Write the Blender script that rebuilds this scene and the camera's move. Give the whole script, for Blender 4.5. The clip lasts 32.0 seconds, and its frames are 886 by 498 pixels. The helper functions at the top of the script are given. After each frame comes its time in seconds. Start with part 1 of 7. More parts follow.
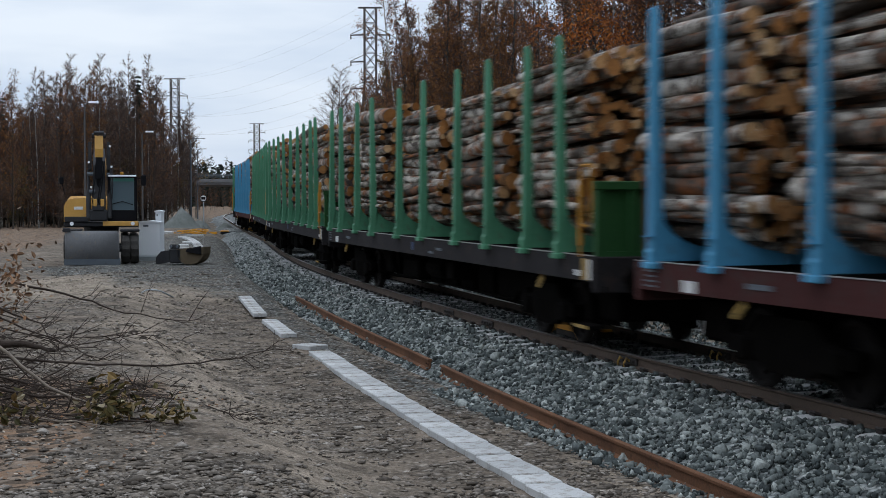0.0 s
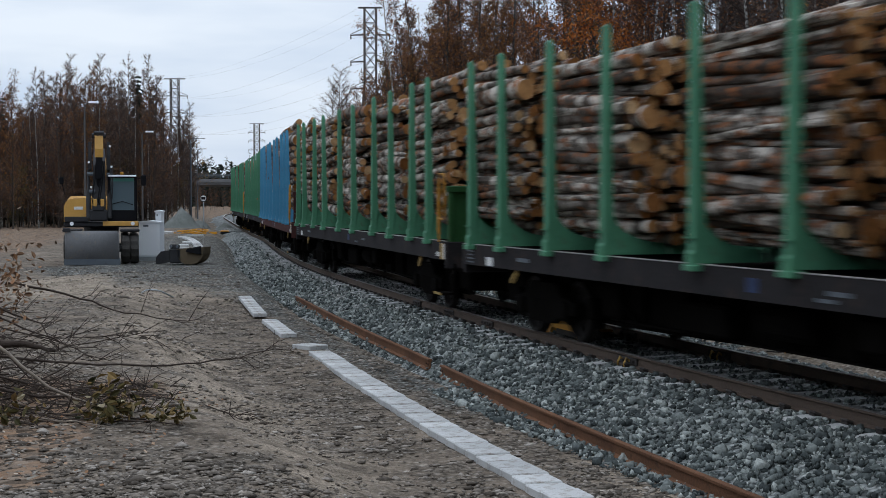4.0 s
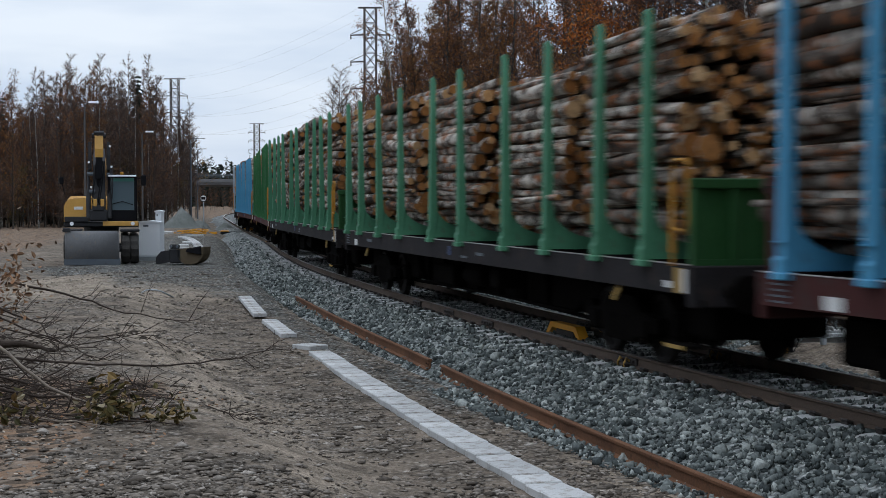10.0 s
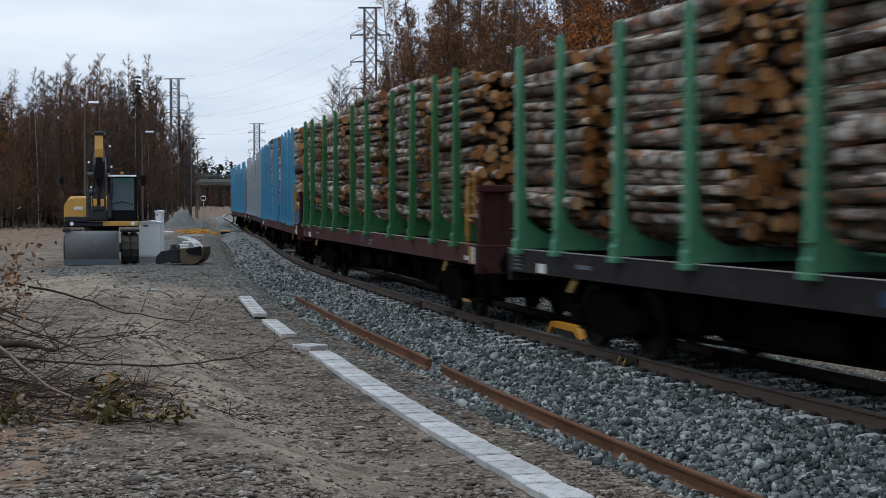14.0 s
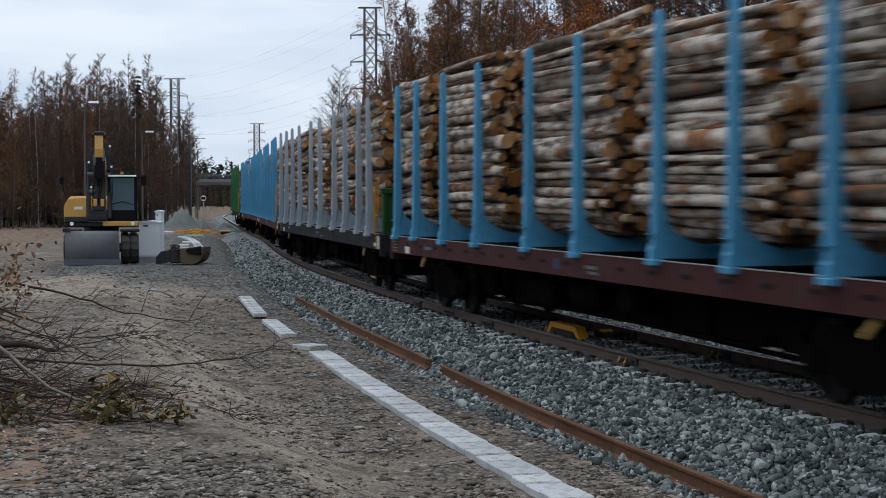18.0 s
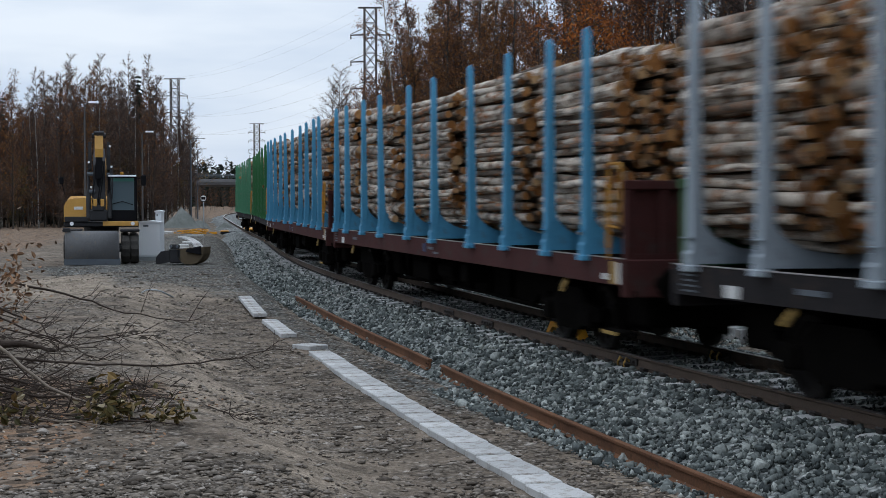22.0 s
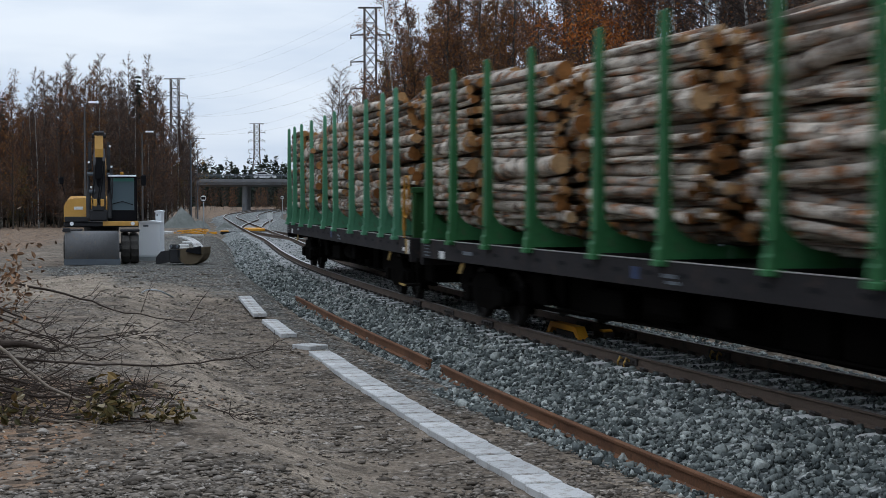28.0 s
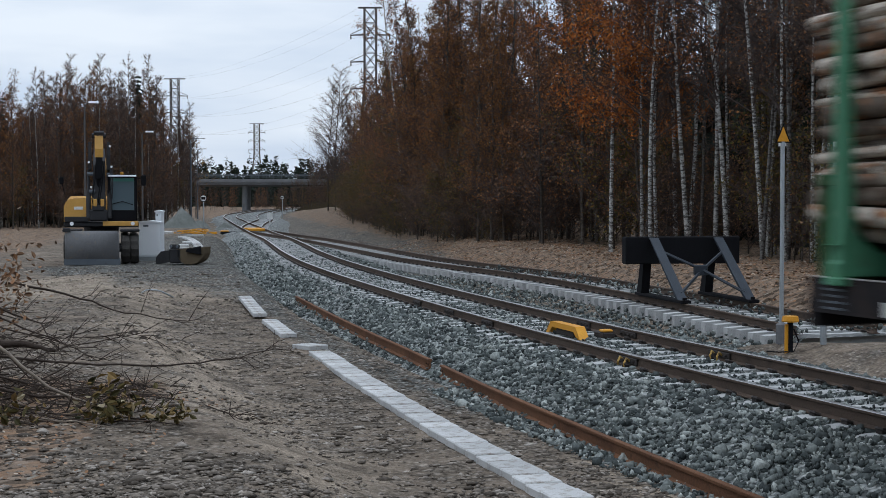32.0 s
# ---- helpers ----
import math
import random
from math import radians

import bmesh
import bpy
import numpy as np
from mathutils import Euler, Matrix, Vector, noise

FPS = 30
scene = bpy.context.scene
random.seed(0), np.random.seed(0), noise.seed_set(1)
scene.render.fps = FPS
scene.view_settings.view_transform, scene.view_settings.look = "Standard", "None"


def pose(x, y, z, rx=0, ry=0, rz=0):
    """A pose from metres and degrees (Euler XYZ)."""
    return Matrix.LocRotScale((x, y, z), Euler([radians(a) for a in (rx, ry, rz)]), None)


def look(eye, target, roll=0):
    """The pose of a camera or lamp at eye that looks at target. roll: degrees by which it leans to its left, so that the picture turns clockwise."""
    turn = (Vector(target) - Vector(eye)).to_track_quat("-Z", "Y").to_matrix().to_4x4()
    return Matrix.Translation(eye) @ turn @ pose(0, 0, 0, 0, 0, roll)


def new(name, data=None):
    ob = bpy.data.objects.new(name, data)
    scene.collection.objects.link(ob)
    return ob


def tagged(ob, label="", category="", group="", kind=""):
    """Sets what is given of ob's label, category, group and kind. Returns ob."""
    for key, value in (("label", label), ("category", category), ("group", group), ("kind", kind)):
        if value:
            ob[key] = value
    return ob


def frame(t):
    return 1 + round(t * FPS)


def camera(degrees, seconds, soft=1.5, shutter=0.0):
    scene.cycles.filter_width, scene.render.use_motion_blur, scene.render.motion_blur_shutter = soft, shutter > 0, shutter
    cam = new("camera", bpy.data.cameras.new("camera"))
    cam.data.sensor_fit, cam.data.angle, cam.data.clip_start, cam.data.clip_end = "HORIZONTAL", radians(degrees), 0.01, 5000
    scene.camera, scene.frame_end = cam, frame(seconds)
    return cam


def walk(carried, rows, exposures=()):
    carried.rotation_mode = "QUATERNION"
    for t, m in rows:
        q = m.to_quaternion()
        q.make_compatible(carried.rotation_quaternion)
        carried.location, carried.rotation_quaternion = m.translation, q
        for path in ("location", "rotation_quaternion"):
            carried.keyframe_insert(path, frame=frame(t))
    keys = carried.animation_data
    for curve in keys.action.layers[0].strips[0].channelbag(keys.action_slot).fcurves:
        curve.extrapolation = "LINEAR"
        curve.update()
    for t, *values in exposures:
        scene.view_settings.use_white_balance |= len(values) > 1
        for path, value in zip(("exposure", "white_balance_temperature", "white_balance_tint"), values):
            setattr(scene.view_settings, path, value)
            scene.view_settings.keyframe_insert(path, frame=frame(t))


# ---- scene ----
import itertools
cam = camera(33.16, 32.0, soft=0.85, shutter=0.9)
EYE = pose(0, 0, 2.151, 90 - 1.905, 0, 0)
walk(cam, [(0.0, EYE), (32.0, EYE)])

# ---- sky and sun ----
world = bpy.data.worlds.new("overcast_sky")
scene.world = world
world.use_nodes = True
wn, wl = world.node_tree.nodes, world.node_tree.links
wn.clear()
w_out = wn.new("ShaderNodeOutputWorld")
w_bg = wn.new("ShaderNodeBackground")
w_sky = wn.new("ShaderNodeTexSky")
w_sky.sky_type, w_sky.sun_disc = "NISHITA", False
w_sky.sun_elevation, w_sky.sun_rotation = radians(72), radians(-122)
w_sky.dust_density, w_sky.air_density = 2.0, 1.0
w_tc = wn.new("ShaderNodeTexCoord")
w_map = wn.new("ShaderNodeMapping")
w_map.inputs["Scale"].default_value = (1.6, 1.6, 9.0)
w_noise = wn.new("ShaderNodeTexNoise")
w_noise.inputs["Scale"].default_value, w_noise.inputs["Detail"].default_value = 2.2, 5.0
w_noise.inputs["Roughness"].default_value = 0.5
w_ramp = wn.new("ShaderNodeValToRGB")
w_ramp.color_ramp.elements[0].position, w_ramp.color_ramp.elements[1].position = 0.35, 0.66
w_ramp.color_ramp.elements[0].color = (5.9, 7.1, 8.95, 1)
w_ramp.color_ramp.elements[1].color = (8.8, 9.65, 10.8, 1)
w_mix = wn.new("ShaderNodeMixRGB")
w_mix.inputs[0].default_value = 0.88
wl.new(w_tc.outputs["Generated"], w_map.inputs["Vector"])
wl.new(w_map.outputs[0], w_noise.inputs["Vector"])
wl.new(w_noise.outputs[0], w_ramp.inputs[0])
wl.new(w_sky.outputs[0], w_mix.inputs[1])
wl.new(w_ramp.outputs[0], w_mix.inputs[2])
w_sep = wn.new("ShaderNodeSeparateXYZ")
wl.new(w_tc.outputs["Generated"], w_sep.inputs[0])
w_deck = wn.new("ShaderNodeMapRange")
w_deck.inputs["From Min"].default_value, w_deck.inputs["From Max"].default_value = 0.25, 0.95
w_deck.inputs["To Min"].default_value, w_deck.inputs["To Max"].default_value = 1.0, 1.62
wl.new(w_sep.outputs["Z"], w_deck.inputs["Value"])
w_dim = wn.new("ShaderNodeMixRGB")
w_dim.blend_type = "MULTIPLY"
w_dim.inputs[0].default_value = 1.0
wl.new(w_mix.outputs[0], w_dim.inputs[1])
wl.new(w_deck.outputs[0], w_dim.inputs[2])
wl.new(w_dim.outputs[0], w_bg.inputs[0])
w_bg.inputs[1].default_value = 0.1
wl.new(w_bg.outputs[0], w_out.inputs[0])
sun = new("sun", bpy.data.lights.new("sun", "SUN"))
sun.data.energy, sun.data.angle, sun.data.color = 0.25, radians(32), (1.0, 0.95, 0.88)
sun.matrix_world = look((-11, -7, 40), (0, 0, 0))


# ---- materials ----
def nodes_of(name):
    m = bpy.data.materials.new(name)
    m.use_nodes = True
    nt = m.node_tree
    return m, nt.nodes, nt.links, nt.nodes["Principled BSDF"]


def rgb_mix(n, l, fac, a, b, mode="MIX"):
    x = n.new("ShaderNodeMixRGB")
    x.blend_type = mode
    for i, v in ((0, fac), (1, a), (2, b)):
        if isinstance(v, (int, float)):
            x.inputs[i].default_value = v if i == 0 else (v, v, v, 1)
        elif isinstance(v, tuple):
            x.inputs[i].default_value = (*v, 1)
        else:
            l.new(v, x.inputs[i])
    return x.outputs[0]


def ramp_of(n, l, src, stops):
    r = n.new("ShaderNodeValToRGB")
    els = r.color_ramp.elements
    while len(els) < len(stops):
        els.new(0.5)
    for e, (p, c) in zip(els, stops):
        e.position, e.color = p, (c, c, c, 1) if isinstance(c, (int, float)) else (*c, 1)
    l.new(src, r.inputs[0])
    return r.outputs[0]


def noise_of(n, l, vec, scale, detail=4.0, rough=0.6):
    t = n.new("ShaderNodeTexNoise")
    t.inputs["Scale"].default_value, t.inputs["Detail"].default_value = scale, detail
    t.inputs["Roughness"].default_value = rough
    l.new(vec, t.inputs["Vector"])
    return t.outputs[0]


def coords(n, l, stretch=(1, 1, 1)):
    tc = n.new("ShaderNodeTexCoord")
    mp = n.new("ShaderNodeMapping")
    mp.inputs["Scale"].default_value = stretch
    l.new(tc.outputs["Object"], mp.inputs["Vector"])
    return mp.outputs[0]


def bump_of(n, l, bsdf, height, strength, dist=0.02):
    b = n.new("ShaderNodeBump")
    b.inputs["Strength"].default_value, b.inputs["Distance"].default_value = strength, dist
    l.new(height, b.inputs["Height"])
    l.new(b.outputs[0], bsdf.inputs["Normal"])


def random_of(n, l):
    """A number that differs from piece to piece and from island to island."""
    oi, ge, ad = n.new("ShaderNodeObjectInfo"), n.new("ShaderNodeNewGeometry"), n.new("ShaderNodeMath")
    ad.operation = "ADD"
    l.new(oi.outputs["Random"], ad.inputs[0])
    l.new(ge.outputs["Random Per Island"], ad.inputs[1])
    fr = n.new("ShaderNodeMath")
    fr.operation = "FRACT"
    l.new(ad.outputs[0], fr.inputs[0])
    return fr.outputs[0]


def plain(name, a, b, rough=0.6, metal=0.0, big=1.5, fine=40.0, bump=0.15, dirt=None, dirt_at=0.62, stretch=(1, 1, 1), vary=0.0):
    """Two tones at two scales, fine relief, optional dirt in patches."""
    m, n, l, s = nodes_of(name)
    v = coords(n, l, stretch)
    n1, n2 = noise_of(n, l, v, big), noise_of(n, l, v, fine, 3)
    both = rgb_mix(n, l, 0.45, n1, n2)
    col = rgb_mix(n, l, ramp_of(n, l, both, [(0.32, 0.0), (0.68, 1.0)]), a, b)
    if dirt:
        n3 = noise_of(n, l, v, big * 3.1, 6, 0.7)
        col = rgb_mix(n, l, ramp_of(n, l, n3, [(dirt_at - 0.06, 0.0), (dirt_at + 0.1, 0.85)]), col, dirt)
    if vary:
        r = random_of(n, l)
        col = rgb_mix(n, l, 1.0, col, ramp_of(n, l, r, [(0.0, 1.0 - vary), (1.0, 1.0 + vary)]), "MULTIPLY")
    l.new(col, s.inputs["Base Color"])
    s.inputs["Roughness"].default_value, s.inputs["Metallic"].default_value = rough, metal
    s.inputs["Specular IOR Level"].default_value = 0.5 if rough < 0.5 else 0.22 if rough < 0.75 else 0.1
    if bump:
        bump_of(n, l, s, n2, bump)
    return m


def rail_paint(name, a, b):
    """Painted steel, weathered with grey scuffs and rust."""
    return plain(name, a, b, 0.55, 0.0, 1.1, 22.0, 0.12, (0.10, 0.075, 0.06), 0.66)


M_GREEN = rail_paint("green_paint", (0.062, 0.205, 0.115), (0.09, 0.27, 0.155))
M_LEAFGREEN = rail_paint("deep_green_paint", (0.024, 0.115, 0.04), (0.04, 0.165, 0.06))
M_BLUE = rail_paint("blue_paint", (0.06, 0.25, 0.42), (0.09, 0.33, 0.52))
M_GREY = rail_paint("grey_paint", (0.27, 0.32, 0.36), (0.36, 0.41, 0.45))
M_ENDGREEN = rail_paint("end_wall_green", (0.014, 0.062, 0.017), (0.024, 0.09, 0.027))
M_BROWN = plain("red_brown_frame_paint", (0.048, 0.017, 0.016), (0.075, 0.028, 0.026), 0.8, 0, 0.9, 26, 0.15, (0.05, 0.04, 0.035), 0.58)
M_DARK = plain("dark_grey_frame_paint", (0.015, 0.0135, 0.014), (0.03, 0.027, 0.028), 0.8, 0, 0.9, 26, 0.15, (0.05, 0.035, 0.028), 0.6)
# Bright metal lip; its pale colour also holds the highlight along the edge.
M_LIP = plain("scuffed_deck_edge", (0.2, 0.18, 0.17), (0.45, 0.42, 0.4), 0.5, 0.4, 0.7, 20, 0.1)
# Grime, coloured blacker still to carry the deep shade under the wagons.
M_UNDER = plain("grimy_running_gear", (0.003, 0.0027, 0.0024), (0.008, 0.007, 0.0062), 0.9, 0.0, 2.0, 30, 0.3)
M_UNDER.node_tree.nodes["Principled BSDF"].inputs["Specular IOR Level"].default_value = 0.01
# Wheel steel darkened the same way: under-wagon shade is in its colour.
M_WHEEL = plain("worn_wheel_steel", (0.007, 0.006, 0.006), (0.02, 0.017, 0.015), 0.75, 0.1, 3.0, 40, 0.1)
M_YELLOW = plain("yellow_paint", (0.55, 0.235, 0.02), (0.68, 0.32, 0.03), 0.5, 0, 2.0, 30, 0.1, (0.16, 0.10, 0.04), 0.68)
M_HANDRAIL = plain("ochre_handrail_paint", (0.34, 0.155, 0.018), (0.46, 0.22, 0.028), 0.55, 0, 2.0, 30, 0.1, (0.09, 0.06, 0.03), 0.62)
M_LEVER = plain("ochre_lever_paint", (0.34, 0.20, 0.05), (0.45, 0.30, 0.09), 0.6, 0, 5.0, 40, 0.1, (0.06, 0.045, 0.03), 0.55)
M_WHITE = plain("white_marking", (0.62, 0.62, 0.60), (0.72, 0.72, 0.70), 0.6, 0, 4.0, 60, 0.05, (0.25, 0.22, 0.2), 0.6)
M_PLATE_BLUE = plain("blue_marking", (0.02, 0.035, 0.085), (0.03, 0.05, 0.12), 0.6)
M_RUST = plain("rusty_rail_steel", (0.1, 0.05, 0.031), (0.2, 0.1, 0.055), 0.85, 0.2, 1.5, 45, 0.4, (0.06, 0.035, 0.025), 0.62)
M_RAIL = plain("brown_rail_steel", (0.075, 0.055, 0.043), (0.12, 0.088, 0.068), 0.75, 0.3, 1.0, 50, 0.25, (0.05, 0.04, 0.035), 0.6)
M_RAILTOP = plain("polished_rail_head", (0.34, 0.33, 0.32), (0.46, 0.45, 0.44), 0.32, 0.9, 2.0, 30, 0.03, (0.16, 0.14, 0.13), 0.64, (1, 0.1, 1))
M_SLEEPER = plain("concrete_sleeper", (0.34, 0.345, 0.34), (0.48, 0.48, 0.47), 0.85, 0, 4.0, 60, 0.3, (0.22, 0.2, 0.18), 0.62, vary=0.12)
M_SLAB = plain("cast_concrete_slab", (0.42, 0.42, 0.41), (0.57, 0.57, 0.56), 0.85, 0, 2.5, 70, 0.25, (0.23, 0.195, 0.155), 0.56, vary=0.14)
M_CLIP = plain("dark_rail_fastening", (0.03, 0.026, 0.024), (0.06, 0.05, 0.045), 0.7, 0.2, 6, 60, 0.2)


def stone_material(name, stops, rough=0.85):
    m, n, l, s = nodes_of(name)
    r = random_of(n, l)
    v = coords(n, l)
    col = rgb_mix(n, l, 0.8, ramp_of(n, l, r, stops), ramp_of(n, l, noise_of(n, l, v, 28, 4), [(0.3, 0.55), (0.7, 1.35)]), "MULTIPLY")
    l.new(col, s.inputs["Base Color"])
    s.inputs["Roughness"].default_value = rough
    s.inputs["Specular IOR Level"].default_value = 0.15
    bump_of(n, l, s, noise_of(n, l, v, 60, 4), 0.12)
    return m


M_STONE = stone_material("crushed_blue_grey_granite", [(0.0, (0.034, 0.04, 0.04)), (0.35, (0.088, 0.101, 0.097)), (0.75, (0.18, 0.199, 0.188)), (1.0, (0.4, 0.424, 0.395))])
M_PEBBLE = stone_material("dusty_pebble", [(0.0, (0.07, 0.057, 0.045)), (0.5, (0.175, 0.147, 0.12)), (0.9, (0.29, 0.252, 0.214)), (1.0, (0.42, 0.375, 0.325))])


def ballast_material():
    m, n, l, s = nodes_of("ballast_bed")
    v = coords(n, l)
    vo = n.new("ShaderNodeTexVoronoi")
    vo.inputs["Scale"].default_value = 13.0
    l.new(v, vo.inputs["Vector"])
    tone = ramp_of(n, l, vo.outputs["Color"], [(0.15, (0.11, 0.122, 0.12)), (0.5, (0.27, 0.29, 0.28)), (0.85, (0.5, 0.52, 0.5))])
    # Shade in the crevices is put into the colour, away from each stone's centre.
    gap_shade = ramp_of(n, l, vo.outputs["Distance"], [(0.2, 1.0), (0.75, 0.3)])
    col = rgb_mix(n, l, 0.9, tone, gap_shade, "MULTIPLY")
    col = rgb_mix(n, l, ramp_of(n, l, noise_of(n, l, v, 0.5, 4), [(0.5, 0.0), (0.75, 0.5)]), col, (0.25, 0.23, 0.2))
    l.new(col, s.inputs["Base Color"])
    s.inputs["Roughness"].default_value = 0.9
    s.inputs["Specular IOR Level"].default_value = 0.08
    bump_of(n, l, s, vo.outputs["Distance"], 1.0, 0.05)
    return m


def ground_material():
    """Packed grey-brown grit with sandy patches; leaf litter beyond the siding."""
    m, n, l, s = nodes_of("packed_grit_and_sand")
    v = coords(n, l)
    at = n.new("ShaderNodeAttribute")
    at.attribute_name = "litter"
    sa = n.new("ShaderNodeAttribute")
    sa.attribute_name = "sand"
    fine = noise_of(n, l, v, 22, 6, 0.75)
    mid = noise_of(n, l, v, 1.1, 6, 0.65)
    wide = noise_of(n, l, v, 0.22, 5, 0.6)
    stones = n.new("ShaderNodeTexVoronoi")
    stones.inputs["Scale"].default_value = 15.0
    l.new(v, stones.inputs["Vector"])
    chip = ramp_of(n, l, stones.outputs["Color"], [(0.1, (0.075, 0.063, 0.051)), (0.5, (0.215, 0.185, 0.153)), (0.9, (0.4, 0.352, 0.3))])
    # Crevice shade between the chips is painted in by cell distance.
    chip = rgb_mix(n, l, 0.85, chip, ramp_of(n, l, stones.outputs["Distance"], [(0.2, 1.15), (0.6, 0.25)]), "MULTIPLY")
    grit = rgb_mix(n, l, ramp_of(n, l, fine, [(0.34, 0.0), (0.66, 1.0)]), (0.095, 0.077, 0.06), (0.3, 0.244, 0.19))
    grit = rgb_mix(n, l, ramp_of(n, l, noise_of(n, l, v, 2.3, 5, 0.7), [(0.38, 0.25), (0.58, 0.9)]), grit, chip)
    gr = n.new("ShaderNodeAttribute")
    gr.attribute_name = "gravel"
    grey = rgb_mix(n, l, 1.0, chip, (0.85, 0.98, 1.08), "MULTIPLY")
    grav_fac = n.new("ShaderNodeMath")
    grav_fac.operation = "MULTIPLY_ADD"
    l.new(noise_of(n, l, v, 0.8, 5, 0.7), grav_fac.inputs[0])
    grav_fac.inputs[1].default_value = 0.8
    l.new(gr.outputs["Fac"], grav_fac.inputs[2])
    grav = ramp_of(n, l, grav_fac.outputs[0], [(0.75, 0.0), (1.15, 0.9)])
    grit = rgb_mix(n, l, ramp_of(n, l, mid, [(0.42, 0.0), (0.62, 0.6)]), grit, (0.205, 0.162, 0.123))
    patch = rgb_mix(n, l, 0.5, mid, wide)
    addn = n.new("ShaderNodeMath")
    addn.operation = "ADD"
    l.new(patch, addn.inputs[0])
    l.new(sa.outputs["Fac"], addn.inputs[1])
    sand = rgb_mix(n, l, ramp_of(n, l, fine, [(0.36, 0.0), (0.64, 1.0)]), (0.185, 0.148, 0.112), (0.38, 0.315, 0.245))
    col = rgb_mix(n, l, ramp_of(n, l, addn.outputs[0], [(0.56, 0.0), (0.74, 0.95)]), grit, sand)
    col = rgb_mix(n, l, grav, col, grey)
    clod = noise_of(n, l, v, 5.5, 7, 0.72)
    col = rgb_mix(n, l, 0.9, col, ramp_of(n, l, clod, [(0.36, 0.66), (0.5, 1.03), (0.68, 1.16)]), "MULTIPLY")
    col = rgb_mix(n, l, 0.8, col, ramp_of(n, l, noise_of(n, l, v, 1.5, 6, 0.7), [(0.36, 0.5), (0.5, 1.05), (0.66, 1.3)]), "MULTIPLY")
    vo = n.new("ShaderNodeTexVoronoi")
    vo.inputs["Scale"].default_value = 7.0
    l.new(v, vo.inputs["Vector"])
    leaf = ramp_of(n, l, vo.outputs["Color"], [(0.2, (0.08, 0.058, 0.041)), (0.5, (0.225, 0.173, 0.132)), (0.8, (0.29, 0.185, 0.118)), (0.95, (0.32, 0.285, 0.235))])
    leaf = rgb_mix(n, l, 0.6, leaf, ramp_of(n, l, fine, [(0.3, 0.5), (0.7, 1.3)]), "MULTIPLY")
    mulv = n.new("ShaderNodeMath")
    mulv.operation = "MULTIPLY_ADD"
    l.new(mid, mulv.inputs[0])
    mulv.inputs[1].default_value = 0.9
    l.new(at.outputs["Fac"], mulv.inputs[2])
    col = rgb_mix(n, l, ramp_of(n, l, mulv.outputs[0], [(0.85, 0.0), (1.25, 1.0)]), col, leaf)
    l.new(col, s.inputs["Base Color"])
    s.inputs["Roughness"].default_value = 0.95
    s.inputs["Specular IOR Level"].default_value = 0.05
    hh = rgb_mix(n, l, 0.45, fine, clod)
    hh = rgb_mix(n, l, 0.4, hh, ramp_of(n, l, stones.outputs["Distance"], [(0.1, 1.0), (0.7, 0.0)]))
    bump_of(n, l, s, hh, 0.7, 0.08)
    return m


def bark_material(name, pale, dark, rust, patch=0.5, stretch=(1.0, 1.6, 1.6)):
    """Birch bark in rough bands round the log; differs from log to log."""
    m, n, l, s = nodes_of(name)
    r = random_of(n, l)
    tc = n.new("ShaderNodeTexCoord")
    off = n.new("ShaderNodeVectorMath")
    off.operation = "MULTIPLY_ADD"
    cmb = n.new("ShaderNodeCombineXYZ")
    for i in range(3):
        l.new(r, cmb.inputs[i])
    l.new(cmb.outputs[0], off.inputs[0])
    off.inputs[1].default_value = (37.0, 21.0, 53.0)
    l.new(tc.outputs["Object"], off.inputs[2])
    mp = n.new("ShaderNodeMapping")
    mp.inputs["Scale"].default_value = stretch
    l.new(off.outputs[0], mp.inputs["Vector"])
    v = mp.outputs[0]
    big, fine = noise_of(n, l, v, 3.0, 6, 0.7), noise_of(n, l, v, 16, 5, 0.7)
    base = rgb_mix(n, l, ramp_of(n, l, r, [(0.0, 0.0), (0.5, 0.12), (0.72, 0.6), (1.0, 0.95)]), pale, dark)
    col = rgb_mix(n, l, ramp_of(n, l, big, [(patch - 0.03, 0.0), (patch + 0.06, 0.92)]), base, dark)
    n3 = noise_of(n, l, v, 3.4, 4, 0.6)
    col = rgb_mix(n, l, ramp_of(n, l, n3, [(0.55, 0.0), (0.61, 0.9)]), col, rust)
    col = rgb_mix(n, l, 0.75, col, ramp_of(n, l, fine, [(0.3, 0.5), (0.7, 1.3)]), "MULTIPLY")
    l.new(col, s.inputs["Base Color"])
    s.inputs["Roughness"].default_value = 0.85
    s.inputs["Specular IOR Level"].default_value = 0.12
    bump_of(n, l, s, fine, 0.6, 0.03)
    return m


def cut_material():
    m, n, l, s = nodes_of("sawn_log_end")
    r = random_of(n, l)
    v = coords(n, l)
    col = ramp_of(n, l, r, [(0.0, (0.20, 0.08, 0.024)), (0.4, (0.32, 0.145, 0.05)), (0.8, (0.42, 0.225, 0.095)), (1.0, (0.52, 0.34, 0.18))])
    col = rgb_mix(n, l, 0.8, col, ramp_of(n, l, noise_of(n, l, v, 14, 5), [(0.3, 0.55), (0.7, 1.25)]), "MULTIPLY")
    l.new(col, s.inputs["Base Color"])
    s.inputs["Roughness"].default_value = 0.9
    s.inputs["Specular IOR Level"].default_value = 0.08
    return m


